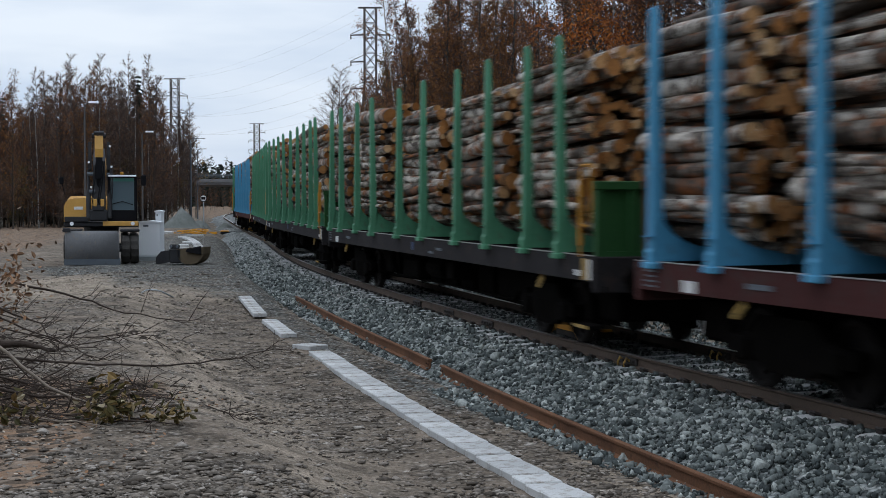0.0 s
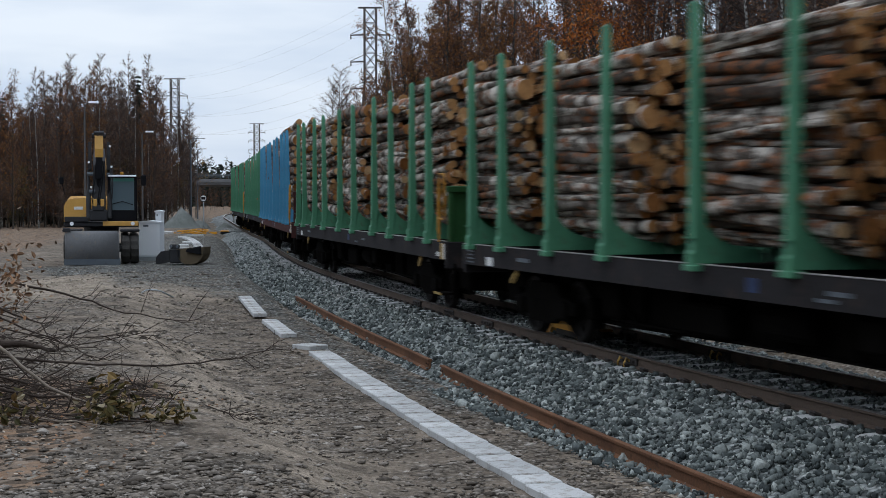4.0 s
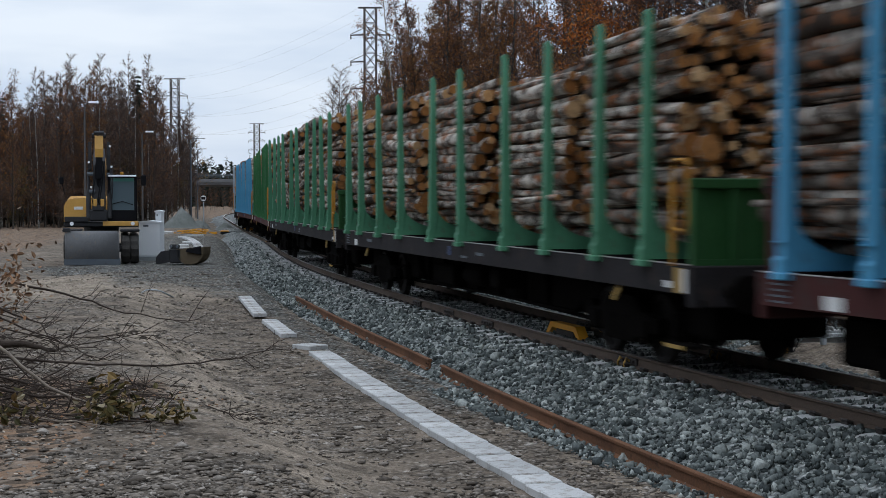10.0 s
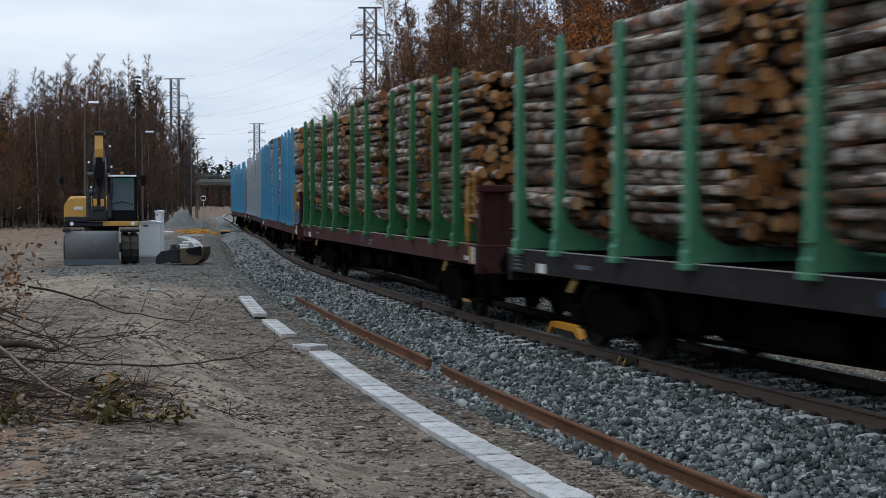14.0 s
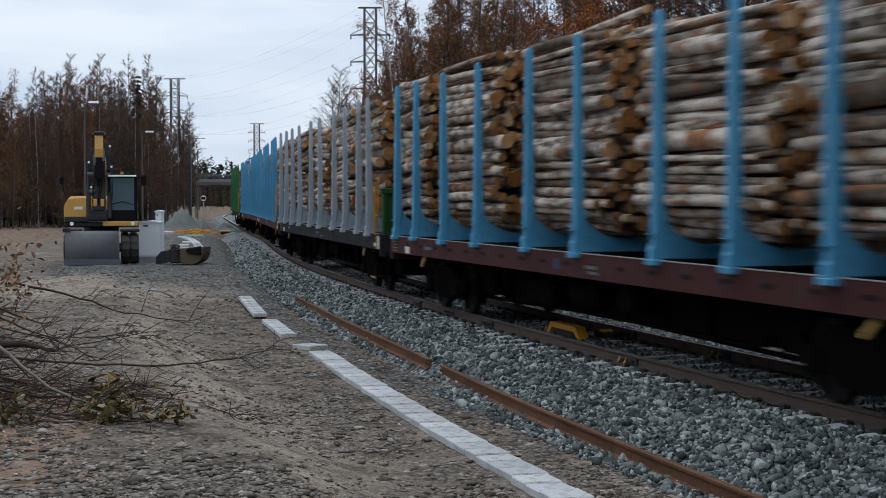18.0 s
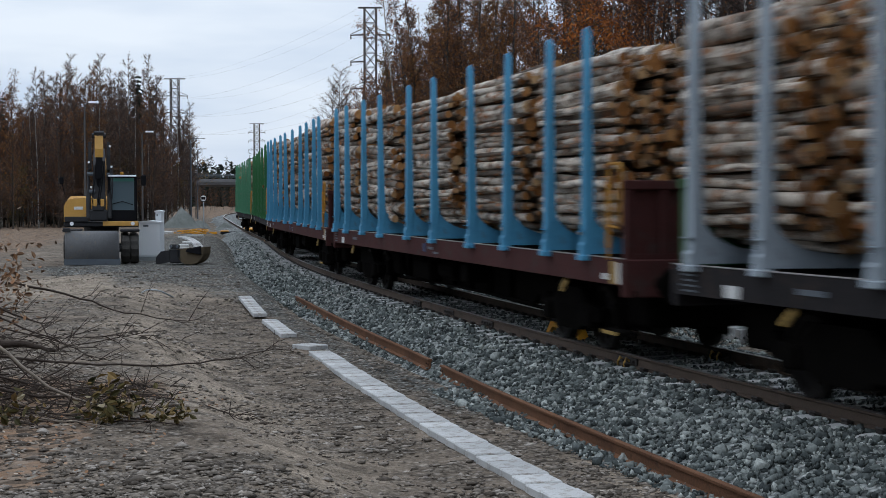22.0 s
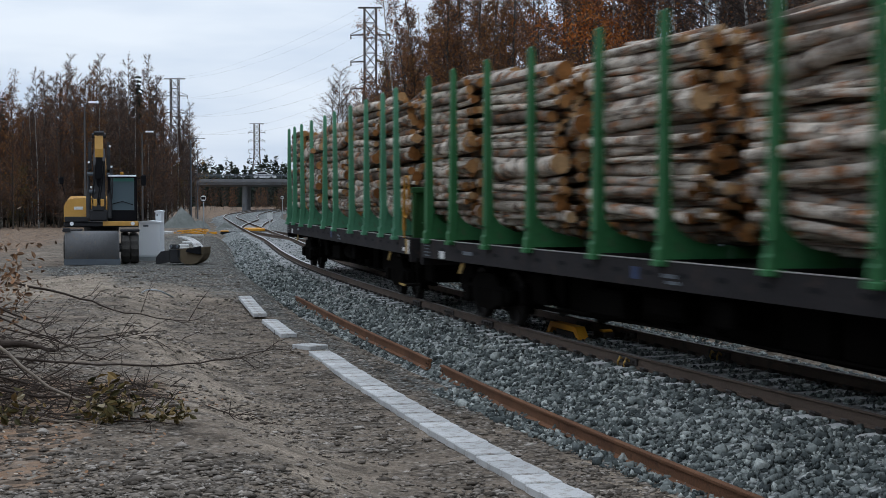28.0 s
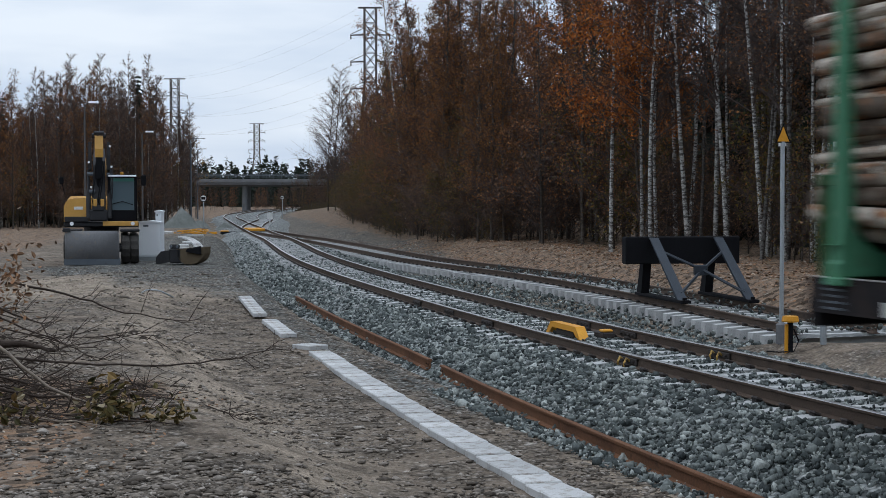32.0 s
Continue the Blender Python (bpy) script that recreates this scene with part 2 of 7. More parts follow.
M_BARK = bark_material("weathered_birch_log_bark", (0.66, 0.6, 0.525), (0.036, 0.024, 0.017), (0.3, 0.105, 0.036), 0.465)
M_BARK_PALE = bark_material("pale_birch_log_bark", (0.69, 0.61, 0.515), (0.065, 0.043, 0.03), (0.34, 0.135, 0.05), 0.505)
M_CUT = cut_material()
M_BIRCH = bark_material("standing_birch_bark", (0.52, 0.51, 0.48), (0.045, 0.038, 0.034), (0.18, 0.16, 0.14), 0.5, (1.4, 1.4, 4.0))
M_GREYTRUNK = bark_material("grey_alder_bark", (0.12, 0.105, 0.09), (0.05, 0.04, 0.033), (0.09, 0.075, 0.06), 0.5, (1.4, 1.4, 3.0))
M_TWIG = plain("dark_twig", (0.055, 0.041, 0.037), (0.1, 0.076, 0.068), 0.9, 0, 3, 30, 0.0)
M_BRANCH_PALE = plain("pale_stripped_branch", (0.16, 0.13, 0.105), (0.3, 0.25, 0.2), 0.85, 0, 6, 50, 0.2)
M_BRANCH = plain("dry_branch_bark", (0.03, 0.022, 0.018), (0.08, 0.062, 0.05), 0.9, 0, 6, 50, 0.3)


def leaf_material(name, stops):
    m, n, l, s = nodes_of(name)
    r = random_of(n, l)
    l.new(ramp_of(n, l, r, stops), s.inputs["Base Color"])
    s.inputs["Roughness"].default_value = 0.7
    s.inputs["Specular IOR Level"].default_value = 0.15
    return m


M_LEAF_RUST = leaf_material("rust_autumn_leaf", [(0.0, (0.09, 0.046, 0.028)), (0.45, (0.17, 0.075, 0.036)), (0.85, (0.28, 0.115, 0.042)), (1.0, (0.38, 0.17, 0.055))])
M_LEAF_BROWN = leaf_material("brown_withered_leaf", [(0.0, (0.07, 0.047, 0.037)), (0.6, (0.145, 0.088, 0.06)), (1.0, (0.235, 0.135, 0.072))])
M_LEAF_ORANGE = leaf_material("orange_autumn_leaf", [(0.0, (0.17, 0.05, 0.013)), (0.5, (0.32, 0.095, 0.02)), (1.0, (0.45, 0.165, 0.03))])
M_LEAF_OCHRE = leaf_material("dull_ochre_leaf", [(0.0, (0.1, 0.046, 0.02)), (0.6, (0.2, 0.088, 0.03)), (1.0, (0.31, 0.145, 0.045))])
M_LEAF_OLIVE = leaf_material("fading_olive_leaf", [(0.0, (0.04, 0.035, 0.012)), (0.5, (0.095, 0.08, 0.022)), (0.8, (0.16, 0.11, 0.028)), (1.0, (0.25, 0.115, 0.03))])
M_LEAF_YELLOW = leaf_material("yellow_autumn_leaf", [(0.0, (0.16, 0.09, 0.02)), (0.6, (0.3, 0.17, 0.035)), (1.0, (0.4, 0.26, 0.07))])
M_LEAF_DRY = leaf_material("withered_leaf", [(0.0, (0.03, 0.03, 0.012)), (0.5, (0.09, 0.07, 0.022)), (0.85, (0.23, 0.15, 0.06)), (1.0, (0.35, 0.3, 0.2))])
M_LITTER = leaf_material("fallen_leaf", [(0.0, (0.1, 0.064, 0.041)), (0.4, (0.21, 0.12, 0.07)), (0.7, (0.31, 0.155, 0.075)), (0.9, (0.38, 0.28, 0.2)), (1.0, (0.46, 0.4, 0.32))])
M_NEEDLE = leaf_material("dark_conifer_needle", [(0.0, (0.008, 0.012, 0.009)), (1.0, (0.02, 0.03, 0.019))])
M_BALLAST = ballast_material()
M_GROUND = ground_material()
M_BLACK = plain("black_tarred_paint", (0.006, 0.006, 0.007), (0.012, 0.012, 0.014), 0.8, 0, 2, 40, 0.05)
M_STEELGREY = plain("blue_grey_steel", (0.085, 0.1, 0.118), (0.135, 0.152, 0.17), 0.6, 0.2, 2, 40, 0.1, (0.07, 0.06, 0.055), 0.64)
M_GALV = plain("galvanised_steel", (0.33, 0.36, 0.38), (0.45, 0.48, 0.5), 0.45, 0.6, 3, 40, 0.05)
M_MACHINE = plain("excavator_yellow", (0.5, 0.26, 0.05), (0.64, 0.35, 0.08), 0.42, 0, 1.5, 30, 0.04, (0.2, 0.12, 0.05), 0.66)
M_MACHINE_DARK = plain("excavator_charcoal", (0.02, 0.02, 0.022), (0.04, 0.04, 0.042), 0.5, 0, 2, 30, 0.08)
M_RUBBER = plain("dusty_tyre_rubber", (0.03, 0.029, 0.028), (0.075, 0.07, 0.063), 0.9, 0, 4, 30, 0.3)
M_BLADE = plain("worn_bucket_steel", (0.1, 0.1, 0.104), (0.17, 0.17, 0.172), 0.55, 0.3, 1.5, 30, 0.15, (0.2, 0.17, 0.13), 0.62)
M_BLADE_MUD = plain("muddy_bucket_steel", (0.085, 0.066, 0.042), (0.15, 0.115, 0.075), 0.85, 0.1, 2, 30, 0.25)
M_CABINET = plain("pale_grey_cabinet_paint", (0.72, 0.75, 0.77), (0.78, 0.81, 0.83), 0.5, 0, 1, 40, 0.02)
M_CONCRETE = plain("weathered_concrete", (0.12, 0.122, 0.125), (0.19, 0.192, 0.196), 0.9, 0, 0.4, 12, 0.2, (0.15, 0.145, 0.135), 0.6)
M_PYLON = plain("dull_lattice_steel", (0.075, 0.07, 0.068), (0.12, 0.11, 0.105), 0.7, 0.2, 1, 10, 0.0)
M_GRASS = plain("dry_bank_grass", (0.05, 0.04, 0.026), (0.115, 0.09, 0.058), 0.95, 0, 0.3, 6, 0.6)
M_GRAVEL = plain("grey_gravel_heap", (0.1, 0.108, 0.1), (0.21, 0.222, 0.205), 0.95, 0, 1.2, 18, 0.8)
M_CAR = plain("white_car_paint", (0.72, 0.73, 0.74), (0.78, 0.79, 0.8), 0.25, 0, 1, 20, 0.0)
M_GLASS, _n, _l, _s = nodes_of("cab_glass")
_s.inputs["Base Color"].default_value = (0.17, 0.225, 0.25, 1)
_s.inputs["Roughness"].default_value, _s.inputs["Transmission Weight"].default_value = 0.03, 0.4
M_TINT, _n, _l, _s = nodes_of("green_tinted_glass")
_s.inputs["Base Color"].default_value = (0.12, 0.3, 0.24, 1)
_s.inputs["Roughness"].default_value, _s.inputs["Transmission Weight"].default_value = 0.05, 0.3
M_BRACE = plain("dark_blue_grey_steel", (0.028, 0.034, 0.043), (0.05, 0.06, 0.072), 0.55, 0.2, 2, 40, 0.1, (0.05, 0.04, 0.035), 0.66)
M_LAMP, _n, _l, _s = nodes_of("lamp_lens")
_s.inputs["Base Color"].default_value, _s.inputs["Roughness"].default_value = (0.85, 0.86, 0.88, 1), 0.2


# ---- mesh helpers ----
class Shape:
    """Gathers corners and faces, with a material slot a face."""

    def __init__(self):
        self.v, self.f, self.m = [], [], []

    def add(self, verts, faces, slot=0):
        k = len(self.v)
        self.v.extend(verts)
        self.f.extend([tuple(i + k for i in q) for q in faces])
        self.m.extend([slot] * len(faces))
        return self

    def box(self, x0, x1, y0, y1, z0, z1, slot=0, ch=0.0):
        """A box with its long edges broken by ch."""
        if ch <= 0:
            v = [(x, y, z) for x in (x0, x1) for y in (y0, y1) for z in (z0, z1)]
            return self.add(v, [(0, 1, 3, 2), (4, 6, 7, 5), (0, 4, 5, 1), (2, 3, 7, 6), (0, 2, 6, 4), (1, 5, 7, 3)], slot)
        v = []
        for x, sx in ((x0, 1), (x1, -1)):
            for y, sy in ((y0, 1), (y1, -1)):
                for z, sz in ((z0, 1), (z1, -1)):
                    v += [(x, y + sy * ch, z + sz * ch), (x + sx * ch, y, z + sz * ch), (x + sx * ch, y + sy * ch, z)]
        c = {k: i * 3 for i, k in enumerate(itertools.product((0, 1), repeat=3))}
        f = []
        for ax in range(3):
            for side in (0, 1):
                o = [(0, 0), (0, 1), (1, 1), (1, 0)]
                ids = []
                for a, b in o:
                    key = [0, 0, 0]
                    key[ax], key[(ax + 1) % 3], key[(ax + 2) % 3] = side, a, b
                    ids.append(c[tuple(key)] + ax)
                f.append(tuple(ids if side == 0 else ids[::-1]))
        for ax in range(3):
            b1, b2 = (ax + 1) % 3, (ax + 2) % 3
            for a in (0, 1):
                for b in (0, 1):
                    k0, k1 = [0, 0, 0], [0, 0, 0]
                    k0[ax], k1[ax] = 0, 1
                    k0[b1] = k1[b1] = a
                    k0[b2] = k1[b2] = b
                    i, j = c[tuple(k0)], c[tuple(k1)]
                    f.append((i + b1, j + b1, j + b2, i + b2))
        for i in range(8):
            f.append((i * 3, i * 3 + 1, i * 3 + 2))
        return self.add(v, f, slot)

    def tube(self, pts, radii, sides=6, slot=0, caps=True, cap_slot=None, jitter=None):
        pts = [Vector(p) for p in pts]
        rings = []
        up = Vector((0, 0, 1))
        for i, p in enumerate(pts):
            d = (pts[min(i + 1, len(pts) - 1)] - pts[max(i - 1, 0)]).normalized()
            a = d.cross(up if abs(d.z) < 0.9 else Vector((1, 0, 0))).normalized()
            b = d.cross(a)
            r = radii[i] if not isinstance(radii, (int, float)) else radii
            rings.append([p + (a * math.cos(2 * math.pi * k / sides) + b * math.sin(2 * math.pi * k / sides)) * r * (1 if not jitter else 1 + jitter[k % len(jitter)]) for k in range(sides)])
        v = [tuple(q) for r in rings for q in r]
        f = [(i * sides + k, i * sides + (k + 1) % sides, (i + 1) * sides + (k + 1) % sides, (i + 1) * sides + k) for i in range(len(pts) - 1) for k in range(sides)]
        self.add(v, f, slot)
        if caps:
            cs = slot if cap_slot is None else cap_slot
            n = len(v)
            self.add([tuple(q) for q in rings[0]], [tuple(range(sides))[::-1]], cs)
            self.add([tuple(q) for q in rings[-1]], [tuple(range(sides))], cs)
        return self

    def prism(self, outline, lo, hi, axis="x", slot=0):
        """An outline pushed along an axis from lo to hi."""
        def at(a, b, t):
            return {"x": (t, a, b), "y": (a, t, b), "z": (a, b, t)}[axis]
        n = len(outline)
        v = [at(a, b, lo) for a, b in outline] + [at(a, b, hi) for a, b in outline]
        f = [(i, (i + 1) % n, (i + 1) % n + n, i + n) for i in range(n)]
        f += [tuple(range(n))[::-1], tuple(range(n, 2 * n))]
        return self.add(v, f, slot)

    def lathe(self, profile, centre, axis="y", sides=20, slot=0):
        """A profile of (radius, along) turned about an axis."""
        v, n = [], len(profile)
        for k in range(sides):
            a = 2 * math.pi * k / sides
            for r, t in profile:
                p, q = r * math.cos(a), r * math.sin(a)
                o = {"y": (p, t, q), "x": (t, p, q), "z": (p, q, t)}[axis]
                v.append((centre[0] + o[0], centre[1] + o[1], centre[2] + o[2]))
        f = [(k * n + i, k * n + i + 1, ((k + 1) % sides) * n + i + 1, ((k + 1) % sides) * n + i) for k in range(sides) for i in range(n - 1)]
        return self.add(v, f, slot)

    def data(self, name, mats, smooth=False, fix=True):
        me = bpy.data.meshes.new(name)
        me.from_pydata(self.v, [], self.f)
        for mm in mats if isinstance(mats, (list, tuple)) else [mats]:
            me.materials.append(mm)
        if any(self.m):
            me.polygons.foreach_set("material_index", self.m)
        if fix:
            bm = bmesh.new()
            bm.from_mesh(me)
            bmesh.ops.recalc_face_normals(bm, faces=bm.faces)
            bm.to_mesh(me)
            bm.free()
        if smooth:
            me.polygons.foreach_set("use_smooth", [True] * len(me.polygons))
        return me


def part(name, shape, mats, parent, label="", m=None, smooth=False):
    me = shape if isinstance(shape, bpy.types.Mesh) else shape.data(name, mats, smooth)
    ob = new(name, me)
    ob.parent = parent
    if m is not None:
        ob.matrix_basis = m
    if label:
        tagged(ob, label)
    return ob


def thing(name, label, category, m=None, group="", kind=""):
    ob = new(name)
    ob.empty_display_size = 0.2
    if m is not None:
        ob.matrix_basis = m
    return tagged(ob, label, category, group, kind)


def solid(name, shape, mats, label, category="", group="", kind="", m=None, smooth=False):
    ob = new(name, shape if isinstance(shape, bpy.types.Mesh) else shape.data(name, mats, smooth))
    if m is not None:
        ob.matrix_basis = m
    return tagged(ob, label, category, group, kind)


# ---- lines of the tracks ----
class Line:
    """A smooth plan line through points, by its length from a given point."""

    def __init__(self, pts, zero):
        p = np.array(pts, float)
        out = []
        for i in range(len(p) - 1):
            a, b, c, d = p[max(i - 1, 0)], p[i], p[i + 1], p[min(i + 2, len(p) - 1)]
            lb, la, lc = np.linalg.norm(c - b), max(np.linalg.norm(b - a), 1e-6), max(np.linalg.norm(d - c), 1e-6)
            mb = ((b - a) / la * lb + (c - b) / lb * la) / (la + lb) if i else (c - b) / lb
            mc = ((c - b) / lb * lc + (d - c) / lc * lb) / (lb + lc) if i < len(p) - 2 else (c - b) / lb
            for t in np.linspace(0, 1, 24, endpoint=False):
                h = (2 * t**3 - 3 * t**2 + 1, t**3 - 2 * t**2 + t, -2 * t**3 + 3 * t**2, t**3 - t**2)
                out.append(h[0] * b + h[1] * mb * lb + h[2] * c + h[3] * mc * lb)
        out.append(p[-1])
        self.p = np.array(out)
        ln = np.concatenate([[0], np.cumsum(np.linalg.norm(np.diff(self.p, axis=0), axis=1))])
        i0 = int(np.argmin(np.linalg.norm(self.p - np.array(zero), axis=1)))
        self.s = ln - ln[i0]

        grid = np.arange(self.s[0], self.s[-1], 0.2)
        self.x, self.y = np.interp(grid, self.s, self.p[:, 0]).tolist(), np.interp(grid, self.s, self.p[:, 1]).tolist()
        self.first, self.last = float(self.s[0]), float(grid[-1]) - 0.01

    def xy(self, s):
        k = (min(max(s, self.first), self.last) - self.first) / 0.2
        i = min(int(k), len(self.x) - 2)
        k -= i
        return self.x[i] + (self.x[i + 1] - self.x[i]) * k, self.y[i] + (self.y[i + 1] - self.y[i]) * k

    def at(self, s):
        return np.array(self.xy(s))

    def way(self, s):
        s = min(max(s, self.s[0] + 0.5), self.s[-1] - 0.5)
        d = self.at(s + 0.4) - self.at(s - 0.4)
        return d / np.linalg.norm(d)

    def off(self, s, o):
        """o metres to the right of the line, seen towards growing s."""
        d = self.way(s)
        return self.at(s) + o * np.array([d[1], -d[0]])


MAIN_PTS = [(7.51 + 0.346 * k, 8.46 - 0.938 * k) for k in (330, 250, 170, 100, 60, 30, 12)]
MAIN_PTS += [(7.51, 8.46), (5.84, 13.17), (4.29, 17.92), (2.85, 22.71), (1.52, 27.53), (0.28, 32.38), (-0.9, 37.24), (-2.02, 42.11),
             (-3.08, 47.0), (-4.07, 51.9), (-5.82, 61.74), (-7.37, 71.62), (-8.94, 81.5), (-10.7, 91.34), (-15.9, 121.6), (-21.5, 155.0),
             (-26.5, 185.4), (-30.3, 213.3), (-35.0, 262.7), (-37.9, 305.0), (-38.9, 364.0), (-38.5, 440.0)]
MAIN = Line(MAIN_PTS, (6.16, 12.23))
SIDING = Line([(7.2, 27.2), (6.35, 31.8), (5.2, 37.8), (4.2, 42.5), (2.85, 47.5), (1.05, 52.8), (-1.15, 60.0), (-2.75, 66.0), (-4.75, 73.7), (-6.9, 81.6), (-10.2, 93.5), (-13.6, 108.0), (-15.0, 116.5)], (7.2, 27.2))
LOOP_PTS = [(-15.1, 117.0), (-16.3, 128.0), (-17.6, 141.0), (-19.2, 160.0), (-24.8, 205.0), (-30.4, 262.0), (-35.9, 342.0), (-37.6, 420.0)]
LOOP = Line(LOOP_PTS, (-15.1, 117.0))
# the train comes in over the far track and the points
ROUTE = Line([q for q in MAIN_PTS if q[1] < 92.0] + LOOP_PTS, (6.16, 12.23))


def siding_z(s):
    return -0.15 + 0.15 * min(max((s - 33) / 25, 0), 1)


MAIN_Y = [float(np.interp(y, [q[1] for q in MAIN_PTS], np.interp(np.arange(len(MAIN_PTS)) * 24, np.arange(len(MAIN.s)), MAIN.s))) for y in range(-301, 441)]


def main_offset(x, y):
    """Signed distance from the main line (right positive) and the length along it."""
    s = MAIN_Y[int(min(max(y, -300), 438)) + 301]
    for _ in range(4):
        px, py = MAIN.xy(s)
        qx, qy = MAIN.xy(s + 0.5)
        wx, wy = (qx - px) * 2, (qy - py) * 2
        d = (x - px) * wx + (y - py) * wy
        s = min(max(s + d, -330.0), 430.0)
        if abs(d) < 0.02:
            break
    px, py = MAIN.xy(s)
    qx, qy = MAIN.xy(s + 0.5)
    wx, wy = (qx - px) * 2, (qy - py) * 2
    return (x - px) * wy - (y - py) * wx, s


def ease(a, b, t):
    t = min(max((t - a) / (b - a), 0.0), 1.0)
    return t * t * (3 - 2 * t)


def ground_z(x, y):
    o, s = main_offset(x, y)
    lumps = 0.05 * noise.noise((x * 0.5, y * 0.35, 3.1)) + 0.025 * noise.noise((x * 1.7, y * 1.3, 7.7))
    if o < 0:
        far = ease(33, 48, y)
        z = -0.53 + 0.47 * far
        z += (0.44 - 0.25 * far) * ease(5.7, 7.5, -o + 0.6 * noise.noise((y * 0.22, 0, 1))) * (1 - ease(30, 42, y))
        z += 0.42 * math.exp(-((x + 9.3) / 1.9) ** 2 - ((y - 40.5) / 3.0) ** 2)
        z += 0.22 * math.exp(-((x + 7.0) / 1.4) ** 2 - ((y - 36.5) / 3.4) ** 2)
        z -= 0.12 * ease(95, 140, y) * ease(3, 8, -o)
        z += 2.2 * ease(30, 75, -o) * ease(60, 110, y)
        z = z * ease(2.6, 3.4, -o) + (-0.62) * (1 - ease(2.6, 3.4, -o)) if -o < 3.4 else z
        rough = 0.022 * noise.noise((x * 3.1, y * 3.1, 2.0)) + 0.016 * noise.noise((x * 7.3, y * 7.3, 4.0)) + 0.010 * noise.noise((x * 15.0, y * 15.0, 6.0))
        return z + (lumps + rough) * ease(3.0, 4.5, -o)
    near = 1 - ease(24.5, 29, y)
    z = -0.62 * (1 - ease(7.0, 9.5, o)) + 0.12 * ease(7.0, 9.5, o)
    z = z * (1 - near) + (-0.25 * ease(2.9, 4.2, o) - 0.55 * (1 - ease(2.9, 4.2, o)) + 0.35 * ease(7, 12, o)) * near
    wide = ease(60, 100, y)
    z = z * (1 - wide) + wide * (-0.55 + 0.55 * ease(5.0, 10.0, o) + 0.7 * ease(9, 16, o))
    z += 1.2 * ease(14, 50, o)
    z += (0.22 * noise.noise((x * 0.45, y * 0.25, 5.0)) + 0.1 * noise.noise((x * 1.5, y * 0.9, 8.0))) * ease(4.5, 7.0, o) * ease(48, 75, y)
    return z + lumps * ease(3.4, 5.5, o)


def build_ground():
    xs = np.unique(np.concatenate([np.arange(-3000, -200, 400), np.arange(-200, -60, 20), np.arange(-60, -14, 2.0), np.arange(-14, 16, 0.4), np.arange(-6.6, 3.4, 0.2), np.arange(16, 60, 2.0), np.arange(60, 200, 20), np.arange(200, 3001, 400)]))
    ys = np.unique(np.concatenate([np.arange(-1500, -100, 300), np.arange(-100, 8, 6), np.arange(8, 62, 0.4), np.arange(11, 25, 0.2), np.arange(62, 140, 2.0), np.arange(140, 420, 8.0), np.arange(420, 4001, 400)]))
    v, lit, snd, grv = [], [], [], []
    for y in ys:
        for x in xs:
            v.append((x, y, ground_z(x, y)))
            o, s = main_offset(x, y) if (-60 < x < 60 and -60 < y < 420) else (np.sign(x) * 50, 0)
            lit.append(ease(5.6, 8.5, o) * ease(20, 30, y) * (1 - 0.45 * ease(55, 85, y)) if o > 0 else max(0.55 * ease(24, 34, -o), 0.7 * ease(8, 14, -o) * ease(52, 62, y), 0.8 * ease(170, 220, y), 0.85 * ease(2.6, 4.0, -x) * (1 - ease(17.5, 20, y))))
            sand = 0.6 * math.exp(-((x + 9.0) / 3.0) ** 2 - ((y - 40) / 4.0) ** 2) + 0.3 * math.exp(-((o + 3.4) / 0.45) ** 2) * (1 - ease(3, 7, s))
            sand += 0.26 * math.exp(-((o + 6.6 + 0.5 * noise.noise((y * 0.2, 0, 1))) / 0.75) ** 2) * (1 - ease(30, 40, y)) + 0.06 * ease(55, 62, y) * (1 - ease(95, 120, y)) * ease(4, 6, -o)
            sand += 0.1 * math.exp(-((o - 5.0) / 1.0) ** 2) * (1 - ease(24, 28, y))
            snd.append(sand)
            grv.append(0.6 * ease(5, 9, s) * math.exp(-((o + 3.5) / 0.6) ** 2) * (1 - ease(33, 41, y)) + 0.6 * ease(33, 41, y) * (1 - ease(6.5, 10.5, -o)) * (1 - 0.5 * ease(80, 110, y)) + 0.45 * math.exp(-((x + 12.5) / 5.0) ** 2 - ((y - 47) / 3.5) ** 2) if o < 0 else 0.35 * (1 - ease(24, 28, y)) + 0.5 * ease(46, 70, y))
    nx = len(xs)
    f = [(j * nx + i, j * nx + i + 1, (j + 1) * nx + i + 1, (j + 1) * nx + i) for j in range(len(ys) - 1) for i in range(nx - 1)]
    me = bpy.data.meshes.new("ground")
    me.from_pydata(v, [], f)
    me.materials.append(M_GROUND)
    for nm, vals in (("litter", lit), ("sand", snd), ("gravel", grv)):
        me.attributes.new(nm, "FLOAT", "POINT").data.foreach_set("value", vals)
    me.polygons.foreach_set("use_smooth", [True] * len(me.polygons))
    return solid("ground", me, None, "packed grey-brown grit with sandy patches and leaf litter", "ground", kind="structure")


ground = build_ground()

RAIL_PROFILE = [(-0.07, -0.172), (0.07, -0.172), (0.07, -0.16), (0.012, -0.14), (0.009, -0.045), (0.035, -0.032), (0.036, -0.006), (0.028, 0.0), (-0.028, 0.0), (-0.036, -0.006), (-0.035, -0.032), (-0.009, -0.045), (-0.012, -0.14), (-0.07, -0.16)]


